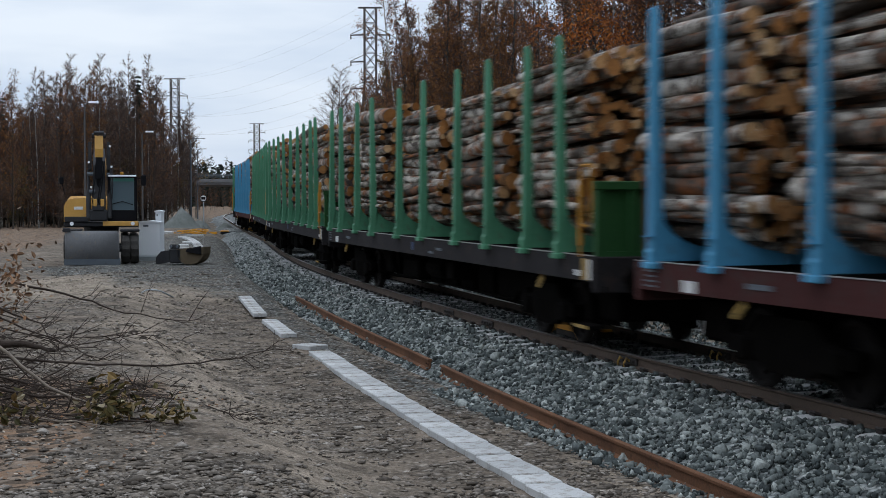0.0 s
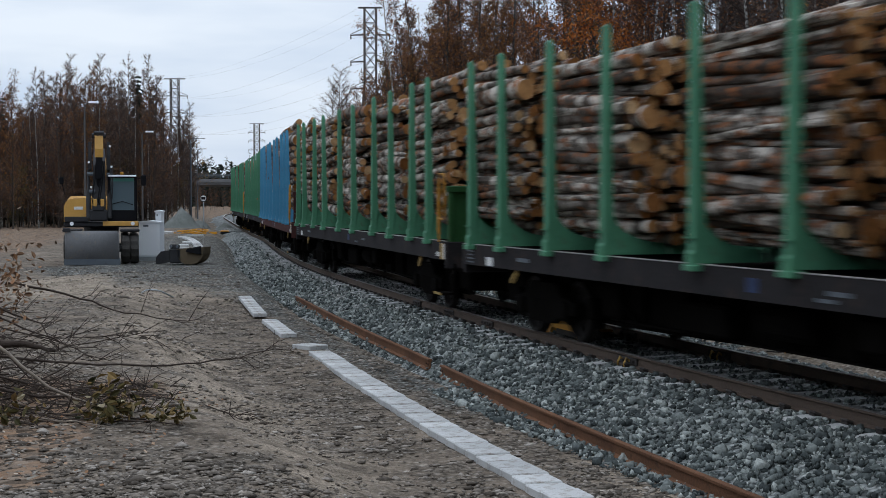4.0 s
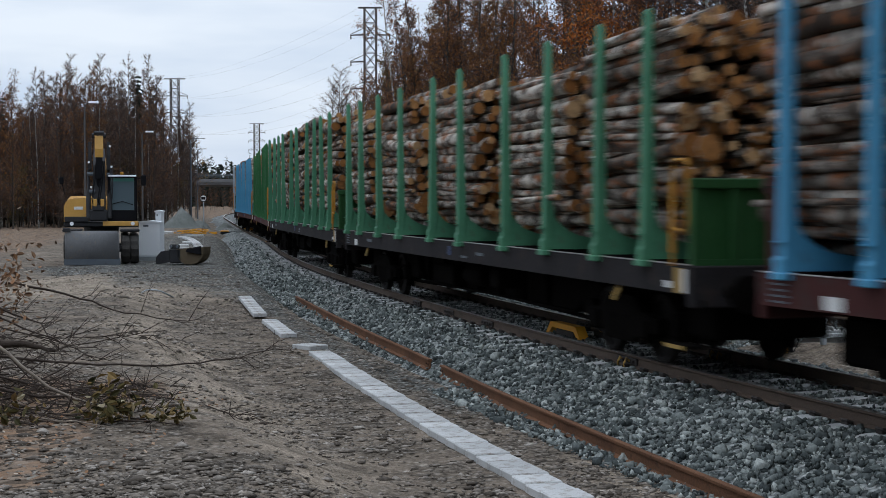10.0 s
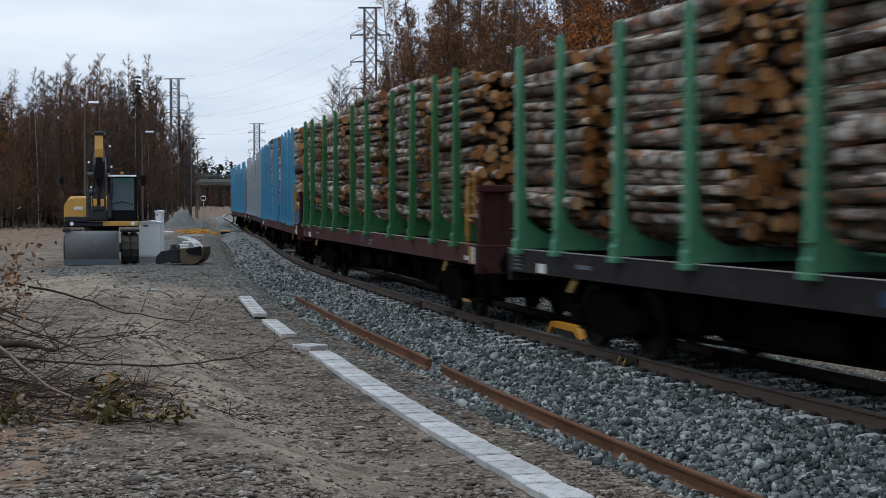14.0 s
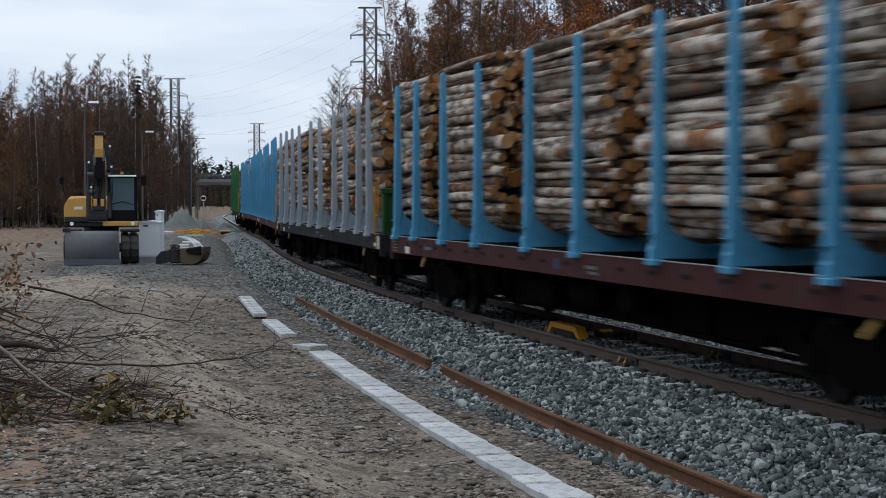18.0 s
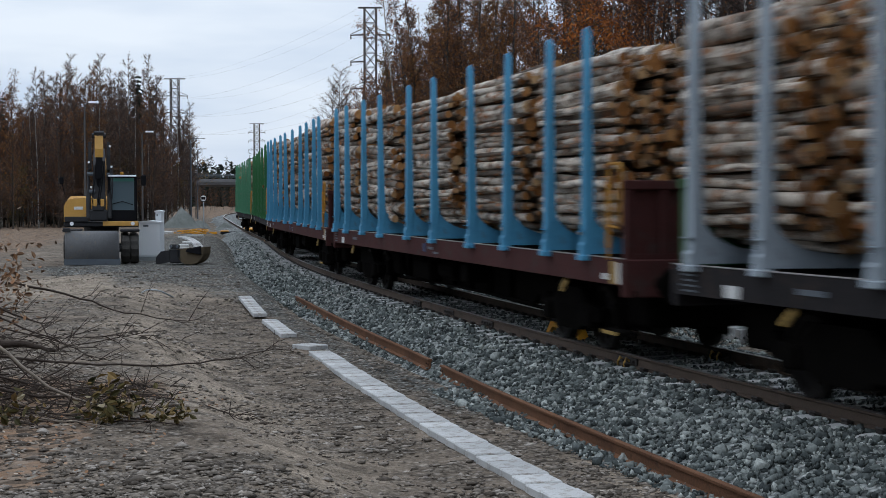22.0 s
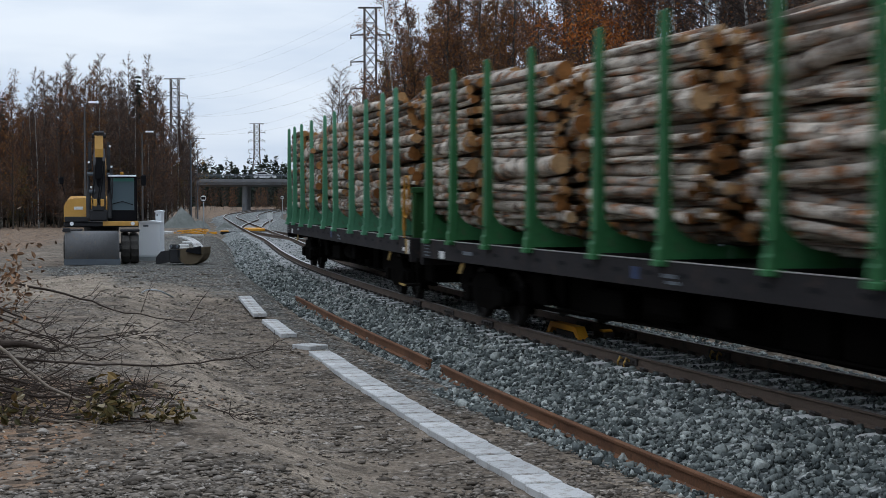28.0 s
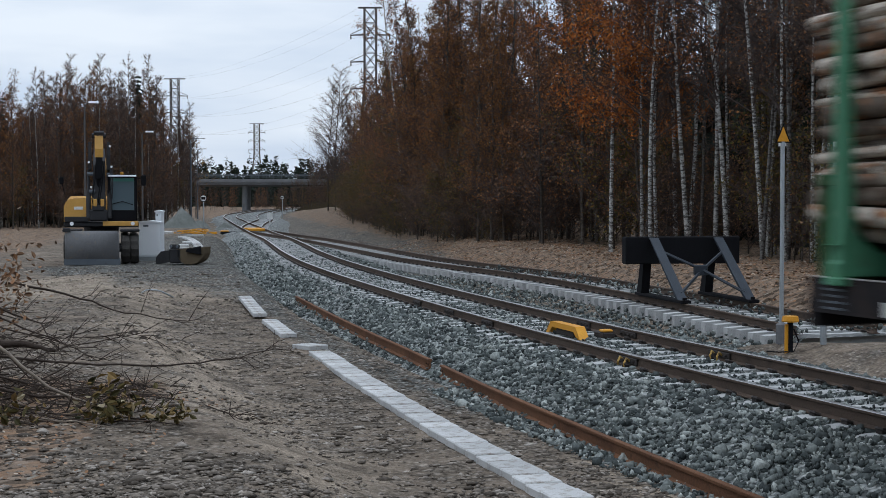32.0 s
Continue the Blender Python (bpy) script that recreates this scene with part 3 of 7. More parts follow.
def rail_shape(line, s0, s1, off, z_of, step=1.0):
    """A rail swept along a line; the running surface is slot 1."""
    sh = Shape()
    ss = np.arange(s0, s1 + 1e-6, step)
    n = len(RAIL_PROFILE)
    v = []
    for s in ss:
        for o, z in RAIL_PROFILE:
            p = line.off(s, (off(s) if callable(off) else off) + o)
            v.append((p[0], p[1], z + z_of(s)))
    for slot in (0, 1):
        f = [(i * n + k, i * n + (k + 1) % n, (i + 1) * n + (k + 1) % n, (i + 1) * n + k) for i in range(len(ss) - 1) for k in range(n) if (k in (6, 7, 8)) == bool(slot)]
        if slot == 0:
            f += [tuple(range(n)), tuple(range((len(ss) - 1) * n, len(ss) * n))[::-1]]
            sh.add(v, f, 0)
        else:
            sh.f.extend(f)
            sh.m.extend([1] * len(f))
    return sh


def bed_shape(line, s0, s1, profile, step=1.0, z_of=lambda s: 0.0):
    sh, n = Shape(), len(profile)
    ss = np.arange(s0, s1 + 1e-6, step)
    v = []
    for s in ss:
        for o, z in profile:
            p = line.off(s, o)
            v.append((p[0], p[1], z + z_of(s) + 0.03 * noise.noise((p[0] * 1.5, p[1] * 1.5, o))))
    f = [(i * n + k, i * n + k + 1, (i + 1) * n + k + 1, (i + 1) * n + k) for i in range(len(ss) - 1) for k in range(n - 1)]
    return sh.add(v, f)


BED = [(-3.6, -0.75), (-2.75, -0.5), (-1.75, -0.21), (-1.25, -0.2), (-0.4, -0.192), (0.4, -0.192), (1.25, -0.2), (1.75, -0.22), (2.6, -0.42), (3.6, -0.75)]
BED_SIDE = [(-3.3, -0.66), (-2.3, -0.54), (-1.4, -0.5), (-0.95, -0.42), (-0.6, -0.23), (0.6, -0.21), (1.5, -0.19), (2.2, -0.25), (3.1, -0.5)]
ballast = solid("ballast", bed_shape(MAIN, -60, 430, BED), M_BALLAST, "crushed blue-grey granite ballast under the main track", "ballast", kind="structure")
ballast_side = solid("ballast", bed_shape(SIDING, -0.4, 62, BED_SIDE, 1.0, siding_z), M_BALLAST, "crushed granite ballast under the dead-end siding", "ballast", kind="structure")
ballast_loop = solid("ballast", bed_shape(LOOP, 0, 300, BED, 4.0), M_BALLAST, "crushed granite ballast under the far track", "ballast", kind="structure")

SLEEPER = Shape()
SLEEPER.prism([(-1.3, -0.42), (1.3, -0.42), (1.3, -0.2), (0.95, -0.172), (0.5, -0.172), (0.3, -0.185), (-0.3, -0.185), (-0.5, -0.172), (-0.95, -0.172), (-1.3, -0.2)], -0.125, 0.125, "x")
SLEEPER_ME = SLEEPER.data("sleeper", M_SLEEPER)


def track_pose(line, s, z=0.0):
    """A pose on the line: x towards falling s, the way the train runs."""
    p, w = line.at(s), line.way(s)
    return pose(p[0], p[1], z, 0, 0, math.degrees(math.atan2(-w[1], -w[0])))


def build_track(line, s0, s1, z_of, label, sleepers, clips_to, top=True):
    tr = thing("railway_track", label, "railway track")
    for o in (-0.797, 0.797):
        part("rail", rail_shape(line, s0, s1, o, z_of), [M_RAIL, M_RAILTOP if top else M_RAIL], tr)
    rnd = random.Random(5)
    for s in np.arange(sleepers[0], sleepers[1], 0.61):
        m = track_pose(line, s, z_of(s) + rnd.uniform(-0.008, 0.008)) @ pose(0, 0, 0, 0, 0, rnd.uniform(-1.2, 1.2))
        part("sleeper", SLEEPER_ME, None, tr, m=m)
    clips = Shape()
    for s in np.arange(sleepers[0], clips_to, 0.61):
        m = track_pose(line, s, z_of(s))
        for o in (-0.797, 0.797):
            for sd in (-1, 1):
                y = o + sd * 0.105
                pts = [m @ Vector((x, y + sd * e, z)) for x, e, z in ((-0.06, -0.03, -0.15), (-0.055, 0.035, -0.125), (0.0, 0.05, -0.12), (0.055, 0.035, -0.125), (0.06, -0.03, -0.15))]
                clips.tube(pts, 0.017, 4)
                c = [m @ Vector((x, y + b, z)) for x in (-0.05, 0.05) for b in (-0.04, 0.04) for z in (-0.18, -0.135)]
                clips.add([tuple(q) for q in c], [(0, 1, 3, 2), (4, 6, 7, 5), (0, 4, 5, 1), (2, 3, 7, 6), (1, 5, 7, 3)])
    tagged(part("fastening_run", clips.data("fastening_run", M_CLIP, fix=False), None, tr), "dark sprung rail fastenings", kind="stuff")
    return tr


main_track = build_track(MAIN, -60, 430, lambda s: 0.0, "main railway track with polished rails on concrete sleepers", (-8.0, 95), 70)
siding_track = build_track(SIDING, 0.0, 88, siding_z, "dead-end siding with rusty rails on bare concrete sleepers", (0.3, 60), 40, False)
loop_track = build_track(LOOP, 0, 300, lambda s: 0.0, "far railway track curving under the bridge", (2, 60), 2.5)


# ---- wagons ----
WAGON_LENGTH, SPEED = 20.7, 9.10
STAKES = [0.5, 1.98, 4.03, 6.05, 8.69, 10.84, 13.54, 15.60, 17.74, 19.40]
STACKS = [(-0.1, 2.3), (3.5, 6.5), (8.3, 11.35), (12.75, 16.0), (16.95, 20.05)]
LIFT = 0.1  # height of the deck over that of the couplers


def bogie_mesh():
    sh = Shape()
    for y in (-1.02, 1.02):
        sh.prism([(-1.25, 0.42), (-1.25, 0.6), (-0.75, 0.66), (-0.5, 0.86), (0.5, 0.86), (0.75, 0.66), (1.25, 0.6), (1.25, 0.42), (0.7, 0.38), (0.4, 0.24), (-0.4, 0.24), (-0.7, 0.38)], y - 0.07, y + 0.07, "y")
        for x in (-0.9, 0.9):
            sh.box(x - 0.16, x + 0.16, y - 0.14, y + 0.14, 0.33, 0.6, 0, 0.03)
            sh.lathe([(0.0, 0.17), (0.11, 0.17), (0.13, 0.12), (0.13, -0.1)], (x, y - 0.02 if y > 0 else y + 0.02, 0.46), "y", 10)
        for x in (-0.26, 0.0, 0.26):
            sh.lathe([(0.0, 0.25), (0.1, 0.25), (0.1, 0.6), (0.0, 0.6)], (x, y, 0.0), "z", 8)
    sh.box(-0.22, 0.22, -0.98, 0.98, 0.5, 0.8, 0, 0.03)
    sh.lathe([(0.0, 0.8), (0.3, 0.8), (0.3, 0.93), (0.0, 0.93)], (0, 0, 0), "z", 14)
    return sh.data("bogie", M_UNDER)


def wheelset_mesh():
    sh = Shape()
    for sd in (-1, 1):
        prof = [(0.0, 0.70), (0.1, 0.70), (0.12, 0.735), (0.38, 0.745), (0.40, 0.725), (0.49, 0.725), (0.485, 0.75), (0.46, 0.765), (0.455, 0.86), (0.395, 0.86), (0.37, 0.80), (0.15, 0.79), (0.13, 0.85), (0.0, 0.85)]
        sh.lathe([(r, t * sd) for r, t in prof], (0, 0, 0), "y", 20)
        for k in range(4):
            a = k * math.pi / 2
            c, s = math.cos(a) * 0.27, math.sin(a) * 0.27
            sh.box(c - 0.035, c + 0.035, sd * 0.81 - 0.02, sd * 0.81 + 0.02, s - 0.035, s + 0.035)
    sh.lathe([(0.075, -0.95), (0.075, 0.95)], (0, 0, 0), "y", 10)
    return sh.data("wheelset", M_WHEEL)


def stake_mesh(side, mat):
    """A tapered post that sweeps inwards into the cross beam."""
    o = [(1.50, 1.32), (1.50, 1.52), (1.47, 1.56), (1.455, 4.48), (1.41, 4.52), (1.37, 4.45), (1.325, 2.02)]
    for k in range(1, 10):
        a = k / 10 * math.pi / 2
        o.append((1.325 - 0.75 * (1 - math.cos(a)), 1.56 + 0.46 * (1 - math.sin(a))))
    o += [(0.55, 1.55), (0.5, 1.40), (1.38, 1.40), (1.38, 1.32)]
    sh = Shape()
    sh.prism([(side * y, z) for y, z in o], -1.0, 1.0, "x")
    sh.v = [(x * (0.078 - 0.008 * min(max(z - 1.4, 0), 3.2)) if abs(y) > 1.3 else x * 0.045, y, z) for x, y, z in sh.v]
    lo, hi = sorted((side * 1.34, side * 1.525))
    sh.box(-0.115, 0.115, lo, hi, 1.31, 1.39, 0, 0.012)
    lo, hi = sorted((side * 1.44, side * 1.518))
    sh.box(-0.08, 0.08, lo, hi, 1.70, 1.712)
    return sh.data("stake", mat)


def cross_beam_mesh(mat):
    return Shape().box(-0.06, 0.06, -0.45, 0.45, 1.40, 1.56, 0, 0.01).data("cross_beam", mat)


def side_sill_mesh(side, mat):
    y, h = side * 1.40, LIFT
    o = [(y, 0.93 + h), (y, 1.275 + h), (y - side * 0.12, 1.275 + h), (y - side * 0.12, 1.255 + h), (y - side * 0.02, 1.255 + h), (y - side * 0.02, 0.95 + h), (y - side * 0.1, 0.95 + h), (y - side * 0.1, 0.93 + h)]
    sh = Shape().prism(o, 0.0, WAGON_LENGTH, "x")
    for x in np.arange(0.5, WAGON_LENGTH, 1.06):
        sh.box(x - 0.012, x + 0.012, *sorted((y - side * 0.1, y - side * 0.02)), 0.95 + h, 1.255 + h)
    return sh.data("side_sill", mat)


def belly_mesh(mat):
    """Two fish-bellied girders with flanges and stiffeners."""
    sh = Shape()
    for y in (-0.62, 0.62):
        sh.prism([(0.2, 1.32), (0.2, 1.0), (4.5, 1.0), (5.7, 0.42), (15.0, 0.42), (16.2, 1.0), (20.5, 1.0), (20.5, 1.32)], y - 0.05, y + 0.05, "y")
        sh.prism([(4.5, 0.99), (5.7, 0.40), (15.0, 0.40), (16.2, 0.99), (15.0, 0.43), (5.7, 0.43)], y - 0.16, y + 0.16, "y")
        for x in np.arange(5.9, 15.0, 1.3):
            sh.box(x - 0.015, x + 0.015, y - 0.15, y + 0.15, 0.43, 1.3)
    return sh.data("centre_girder", mat)


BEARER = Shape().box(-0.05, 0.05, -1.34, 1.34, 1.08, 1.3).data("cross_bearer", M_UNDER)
# Added filler box: closes the view beneath the wagon to keep it dark.
BRAKE_FILLER = Shape().box(-0.45, 0.45, -0.8, 0.8, 0.42, 0.95, 0, 0.05).data("brake_box", M_UNDER)
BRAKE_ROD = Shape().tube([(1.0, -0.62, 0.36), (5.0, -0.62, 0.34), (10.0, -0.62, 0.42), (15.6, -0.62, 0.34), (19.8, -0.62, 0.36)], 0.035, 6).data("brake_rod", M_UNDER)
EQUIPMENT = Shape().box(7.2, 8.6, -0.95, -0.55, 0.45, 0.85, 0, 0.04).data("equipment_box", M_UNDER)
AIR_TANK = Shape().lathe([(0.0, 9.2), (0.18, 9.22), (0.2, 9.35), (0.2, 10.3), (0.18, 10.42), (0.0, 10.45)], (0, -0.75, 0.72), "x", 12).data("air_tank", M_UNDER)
# Brake rigging with filler plates added to block lit ground seen between the wheels.
RIG_FILLER = Shape().box(-1.55, 1.55, -0.6, -0.56, 0.3, 0.98).box(-1.55, 1.55, 0.56, 0.6, 0.3, 0.98).box(-1.6, -1.4, -0.95, 0.95, 0.38, 0.7, 0, 0.03).box(1.4, 1.6, -0.95, 0.95, 0.38, 0.7, 0, 0.03)
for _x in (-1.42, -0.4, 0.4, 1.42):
    RIG_FILLER.box(_x - 0.05, _x + 0.05, -0.86, -0.68, 0.22, 0.75, 0, 0.02).box(_x - 0.05, _x + 0.05, 0.68, 0.86, 0.22, 0.75, 0, 0.02)
RIG_FILLER = RIG_FILLER.data("brake_rigging", M_UNDER)
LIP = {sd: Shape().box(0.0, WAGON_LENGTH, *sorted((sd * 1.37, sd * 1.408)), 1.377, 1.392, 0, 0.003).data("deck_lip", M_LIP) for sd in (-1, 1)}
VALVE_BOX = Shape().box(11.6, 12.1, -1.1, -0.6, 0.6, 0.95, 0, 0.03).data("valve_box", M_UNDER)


def end_wall_mesh(mat):
    """A ribbed steel end wall, its outer side towards +x."""
    sh = Shape()
    sh.box(-0.02, 0.02, -1.3, 1.3, 1.36, 2.32)
    return sh.data("end_wall", mat)


def add_end_wall(k, w, m):
    wall = part("end_wall", k["wall"], None, w, m=m)
    for y in (-1.27, -0.78, -0.26, 0.26, 0.78, 1.27):
        part("rib", k["rib"], None, wall, m=pose(0, y, 0))
    part("top_rail", k["top_rail"], None, wall)
    part("bottom_rail", k["bottom_rail"], None, wall)


def handrail_mesh():
    sh = Shape()
    sh.tube([(0, 0, 1.3), (0, 0, 2.48), (0.04, 0, 2.56), (0.38, 0, 2.56), (0.42, 0, 2.5), (0.42, 0, 2.2)], 0.022, 8)
    sh.box(-0.035, 0.035, -0.03, 0.03, 1.45, 2.3, 0, 0.01)
    sh.tube([(0, 0, 1.75), (0.3, 0, 1.72), (0.42, 0, 1.78), (0.42, 0, 2.2)], 0.018, 8)
    return sh.data("handrail", M_HANDRAIL)


def buffer_mesh():
    return Shape().lathe([(0.09, 0.0), (0.09, 0.3), (0.07, 0.3), (0.07, 0.44), (0.2, 0.46), (0.23, 0.49), (0.22, 0.52), (0.0, 0.53)], (0, 0, 0), "x", 16).data("buffer", M_UNDER)


BOGIE, WHEELSET = bogie_mesh(), wheelset_mesh()
HANDRAIL, BUFFER = handrail_mesh(), buffer_mesh()
COUPLER = Shape().box(0.0, 0.5, -0.1, 0.1, 0.9, 1.12, 0, 0.03).tube([(0.4, 0, 1.0), (0.6, 0, 0.96)], 0.05, 6).data("coupler", M_UNDER)
LEVER = Shape().prism([(0.0, 0.0), (0.34, 0.26), (0.42, 0.26), (0.42, 0.19), (0.09, -0.07), (0.0, -0.07)], -0.03, 0.03, "y").data("brake_lever", M_LEVER)
STEP = Shape().box(-0.25, 0.25, -0.13, 0.13, -0.02, 0.02).box(-0.26, 0.26, -0.15, -0.13, -0.02, 0.02).tube([(-0.22, 0.1, 0), (-0.22, 0.12, 0.55)], 0.02, 6).tube([(0.22, 0.1, 0), (0.22, 0.12, 0.55)], 0.02, 6).data("footstep", M_UNDER)
STEP_EDGE = Shape().box(-0.26, 0.26, -0.165, -0.15, -0.022, 0.022).data("step_edge", M_LEVER)
SLOT = Shape().prism([(0.13 * math.cos(a * math.pi / 6), 0.035 * math.sin(a * math.pi / 6)) for a in range(12)], -0.004, 0.004, "y").data("sill_slot", M_BLACK)
HOSE = Shape().tube([(0, 0, 1.0), (0.25, 0, 0.95), (0.42, 0, 0.72), (0.5, 0.1, 0.6), (0.62, 0.2, 0.66)], 0.028, 6).data("brake_hose", M_RUBBER)
PLATE = Shape().box(-0.5, 0.5, -0.004, 0.004, -0.5, 0.5)
PLATE_W, PLATE_B, PLATE_Y = PLATE.data("marking", M_WHITE), PLATE.data("marking", M_PLATE_BLUE), PLATE.data("marking", M_LEVER)
PLATE_G = PLATE.data("marking", M_STEELGREY)
KINDS = {}


def wagon_parts(paint, frame_paint):
    """The meshes of one paint scheme, built once."""
    key = (paint.name, frame_paint.name)
    if key not in KINDS:
        wall = M_BROWN if frame_paint is M_BROWN else M_ENDGREEN
        KINDS[key] = dict(stake=(stake_mesh(-1, paint), stake_mesh(1, paint)), beam=cross_beam_mesh(paint), sill=(side_sill_mesh(-1, frame_paint), side_sill_mesh(1, frame_paint)),
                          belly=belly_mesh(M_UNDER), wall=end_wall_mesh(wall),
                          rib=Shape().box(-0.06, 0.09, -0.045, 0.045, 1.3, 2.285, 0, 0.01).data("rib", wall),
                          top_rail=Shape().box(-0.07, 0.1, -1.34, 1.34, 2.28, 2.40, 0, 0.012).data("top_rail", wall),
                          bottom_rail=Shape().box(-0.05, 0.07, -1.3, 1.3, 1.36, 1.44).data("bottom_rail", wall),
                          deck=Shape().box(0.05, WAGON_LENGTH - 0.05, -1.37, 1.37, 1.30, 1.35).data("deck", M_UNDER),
                          head=Shape().box(-0.06, 0.06, -1.395, 1.395, 0.88, 1.37, 0, 0.015).data("headstock", frame_paint))
    return KINDS[key]


WHEELS = []


def build_wagon(paint, frame_paint, label, slots, seed):
    k = wagon_parts(paint, frame_paint)
    rnd = random.Random(seed)
    w = thing("timber_wagon", label, "freight wagon", group="wagons of the timber train")
    for sd in (0, 1):
        part("side_sill", k["sill"][sd], None, w)
        part("deck_lip", LIP[1 if sd else -1], None, w, "bare steel deck edge with its highlight in the colour")
    part("deck", k["deck"], None, w)
    part("centre_girder", k["belly"], None, w)
    for x in np.arange(1.2, 20, 1.9):
        part("cross_bearer", BEARER, None, w, m=pose(x, 0, 0))
    for x in (1.0, 4.75, 15.95, 19.7):
        part("brake_box", BRAKE_FILLER, None, w, m=pose(x, 0, 0))
    for me in (BRAKE_ROD, EQUIPMENT, AIR_TANK, VALVE_BOX):
        part(me.name, me, None, w)
    for x in (0.0, WAGON_LENGTH):
        part("headstock", k["head"], None, w, m=pose(x, 0, 0))
    for x in STAKES:
        for sd in (0, 1):
            part("stake", k["stake"][sd], None, w, m=pose(x, 0, 0, rnd.uniform(-0.5, 0.5), rnd.uniform(-0.4, 0.4), 0))
        part("cross_beam", k["beam"], None, w, m=pose(x, 0, 0))
    add_end_wall(k, w, pose(0.1, 0, 0, 0, 0, 180))
    add_end_wall(k, w, pose(20.55, 0, 0))
    part("handrail", HANDRAIL, None, w, "yellow tubular handrail", m=pose(20.3, -1.43, 0.06))
    part("corner_plate", PLATE_Y, None, w, "ochre corner plate", m=pose(20.42, -1.41, 1.19) @ Matrix.Diagonal((0.2, 1, 0.3, 1)))
    for x, r in ((WAGON_LENGTH, 0), (0, 180)):
        for y in (-0.88, 0.88):
            part("buffer", BUFFER, None, w, m=pose(x, y, 1.06, 0, 0, r))
        part("coupler", COUPLER, None, w, m=pose(x, 0, 0, 0, 0, r))
        part("brake_hose", HOSE, None, w, m=pose(x, 0.3, 0, 0, 0, r))
    for x, f in ((2.3, 1), (18.2, 1)):
        part("brake_lever", LEVER, None, w, "ochre painted lever", m=pose(x, -1.36, 0.86) @ Matrix.Scale(0.62, 4))
    part("footstep", STEP, None, w, "dark steel footstep", m=pose(20.55, -1.36, 0.42))
    part("step_edge", STEP_EDGE, None, w, "yellow step edge", m=pose(20.55, -1.36, 0.42))
    rows = [(0.38, 1.33 - 0.062 * q, 0.36 - 0.05 * (q % 3), 0.022, PLATE_G) for q in range(5)]
    for x, z, sx, sz, me in rows + [(20.58, 1.19, 0.1, 0.28, PLATE_W), (1.35, 1.12, 0.3, 0.14, PLATE_W), (20.1, 1.13, 0.2, 0.08, PLATE_W), (11.2 + rnd.uniform(-1, 1), 1.2, 0.4, 0.05, PLATE_G), (11.2 + rnd.uniform(-0.5, 0.5), 1.12, 0.36, 0.04, PLATE_G), (10.0, 1.2, 0.2, 0.16, PLATE_B), (2.9, 1.2, 0.5, 0.06, PLATE_G)]:
        part("marking", me, None, w, m=pose(x, -1.404, z) @ Matrix.Diagonal((sx, 1, sz, 1)))
    if slots:
        for x in np.arange(1.4, 20, 1.0):
            part("sill_slot", SLOT, None, w, m=pose(x, -1.402, 1.22))
    for x in (2.95, 17.75):
        b = part("bogie", BOGIE, None, w, m=pose(x, 0, 0))
        part("brake_rigging", RIG_FILLER, None, b)
        for dx in (-0.9, 0.9):
            WHEELS.append((part("wheelset", WHEELSET, None, b, m=pose(dx, 0, 0.46)), dx, w))
    return w


def log_mesh(seed, bark, sides=11):
    """A slightly bent, knobbly birch log, 3.6 m long and 0.17 m across."""
    rnd = random.Random(seed)
    b1, b2, n = rnd.uniform(-0.25, 0.25), rnd.uniform(-0.25, 0.25), 8
    ph, lobes = rnd.uniform(0, 6), [rnd.uniform(-0.07, 0.07) for _ in range(sides)]
    v = []
    for t in np.linspace(0, 1, n):
        cy = b1 * math.sin(math.pi * t) + 0.05 * math.sin(ph + 9 * t)
        cz = b2 * math.sin(math.pi * t) + 0.05 * math.cos(ph + 8 * t)
        rr = 0.5 * (1.07 - 0.14 * t + rnd.uniform(-0.05, 0.05))
        v += [(t * 3.6, 0.17 * (cy + rr * (1 + lobes[k]) * math.cos(2 * math.pi * k / sides)), 0.17 * (cz + rr * (1 + lobes[k]) * math.sin(2 * math.pi * k / sides))) for k in range(sides)]
    sh = Shape().add(v, [(i * sides + k, i * sides + (k + 1) % sides, (i + 1) * sides + (k + 1) % sides, (i + 1) * sides + k) for i in range(n - 1) for k in range(sides)])
    sh.add(v[:sides], [tuple(range(sides))[::-1]], 1)
    sh.add(v[-sides:], [tuple(range(sides))], 1)
    return sh.data("log", [bark, M_CUT])


LOGS = [log_mesh(i % 14, M_BARK if i < 14 else M_BARK_PALE) for i in range(28)]
for me in LOGS:
    for pl in me.polygons:
        pl.use_smooth = len(pl.vertices) == 4


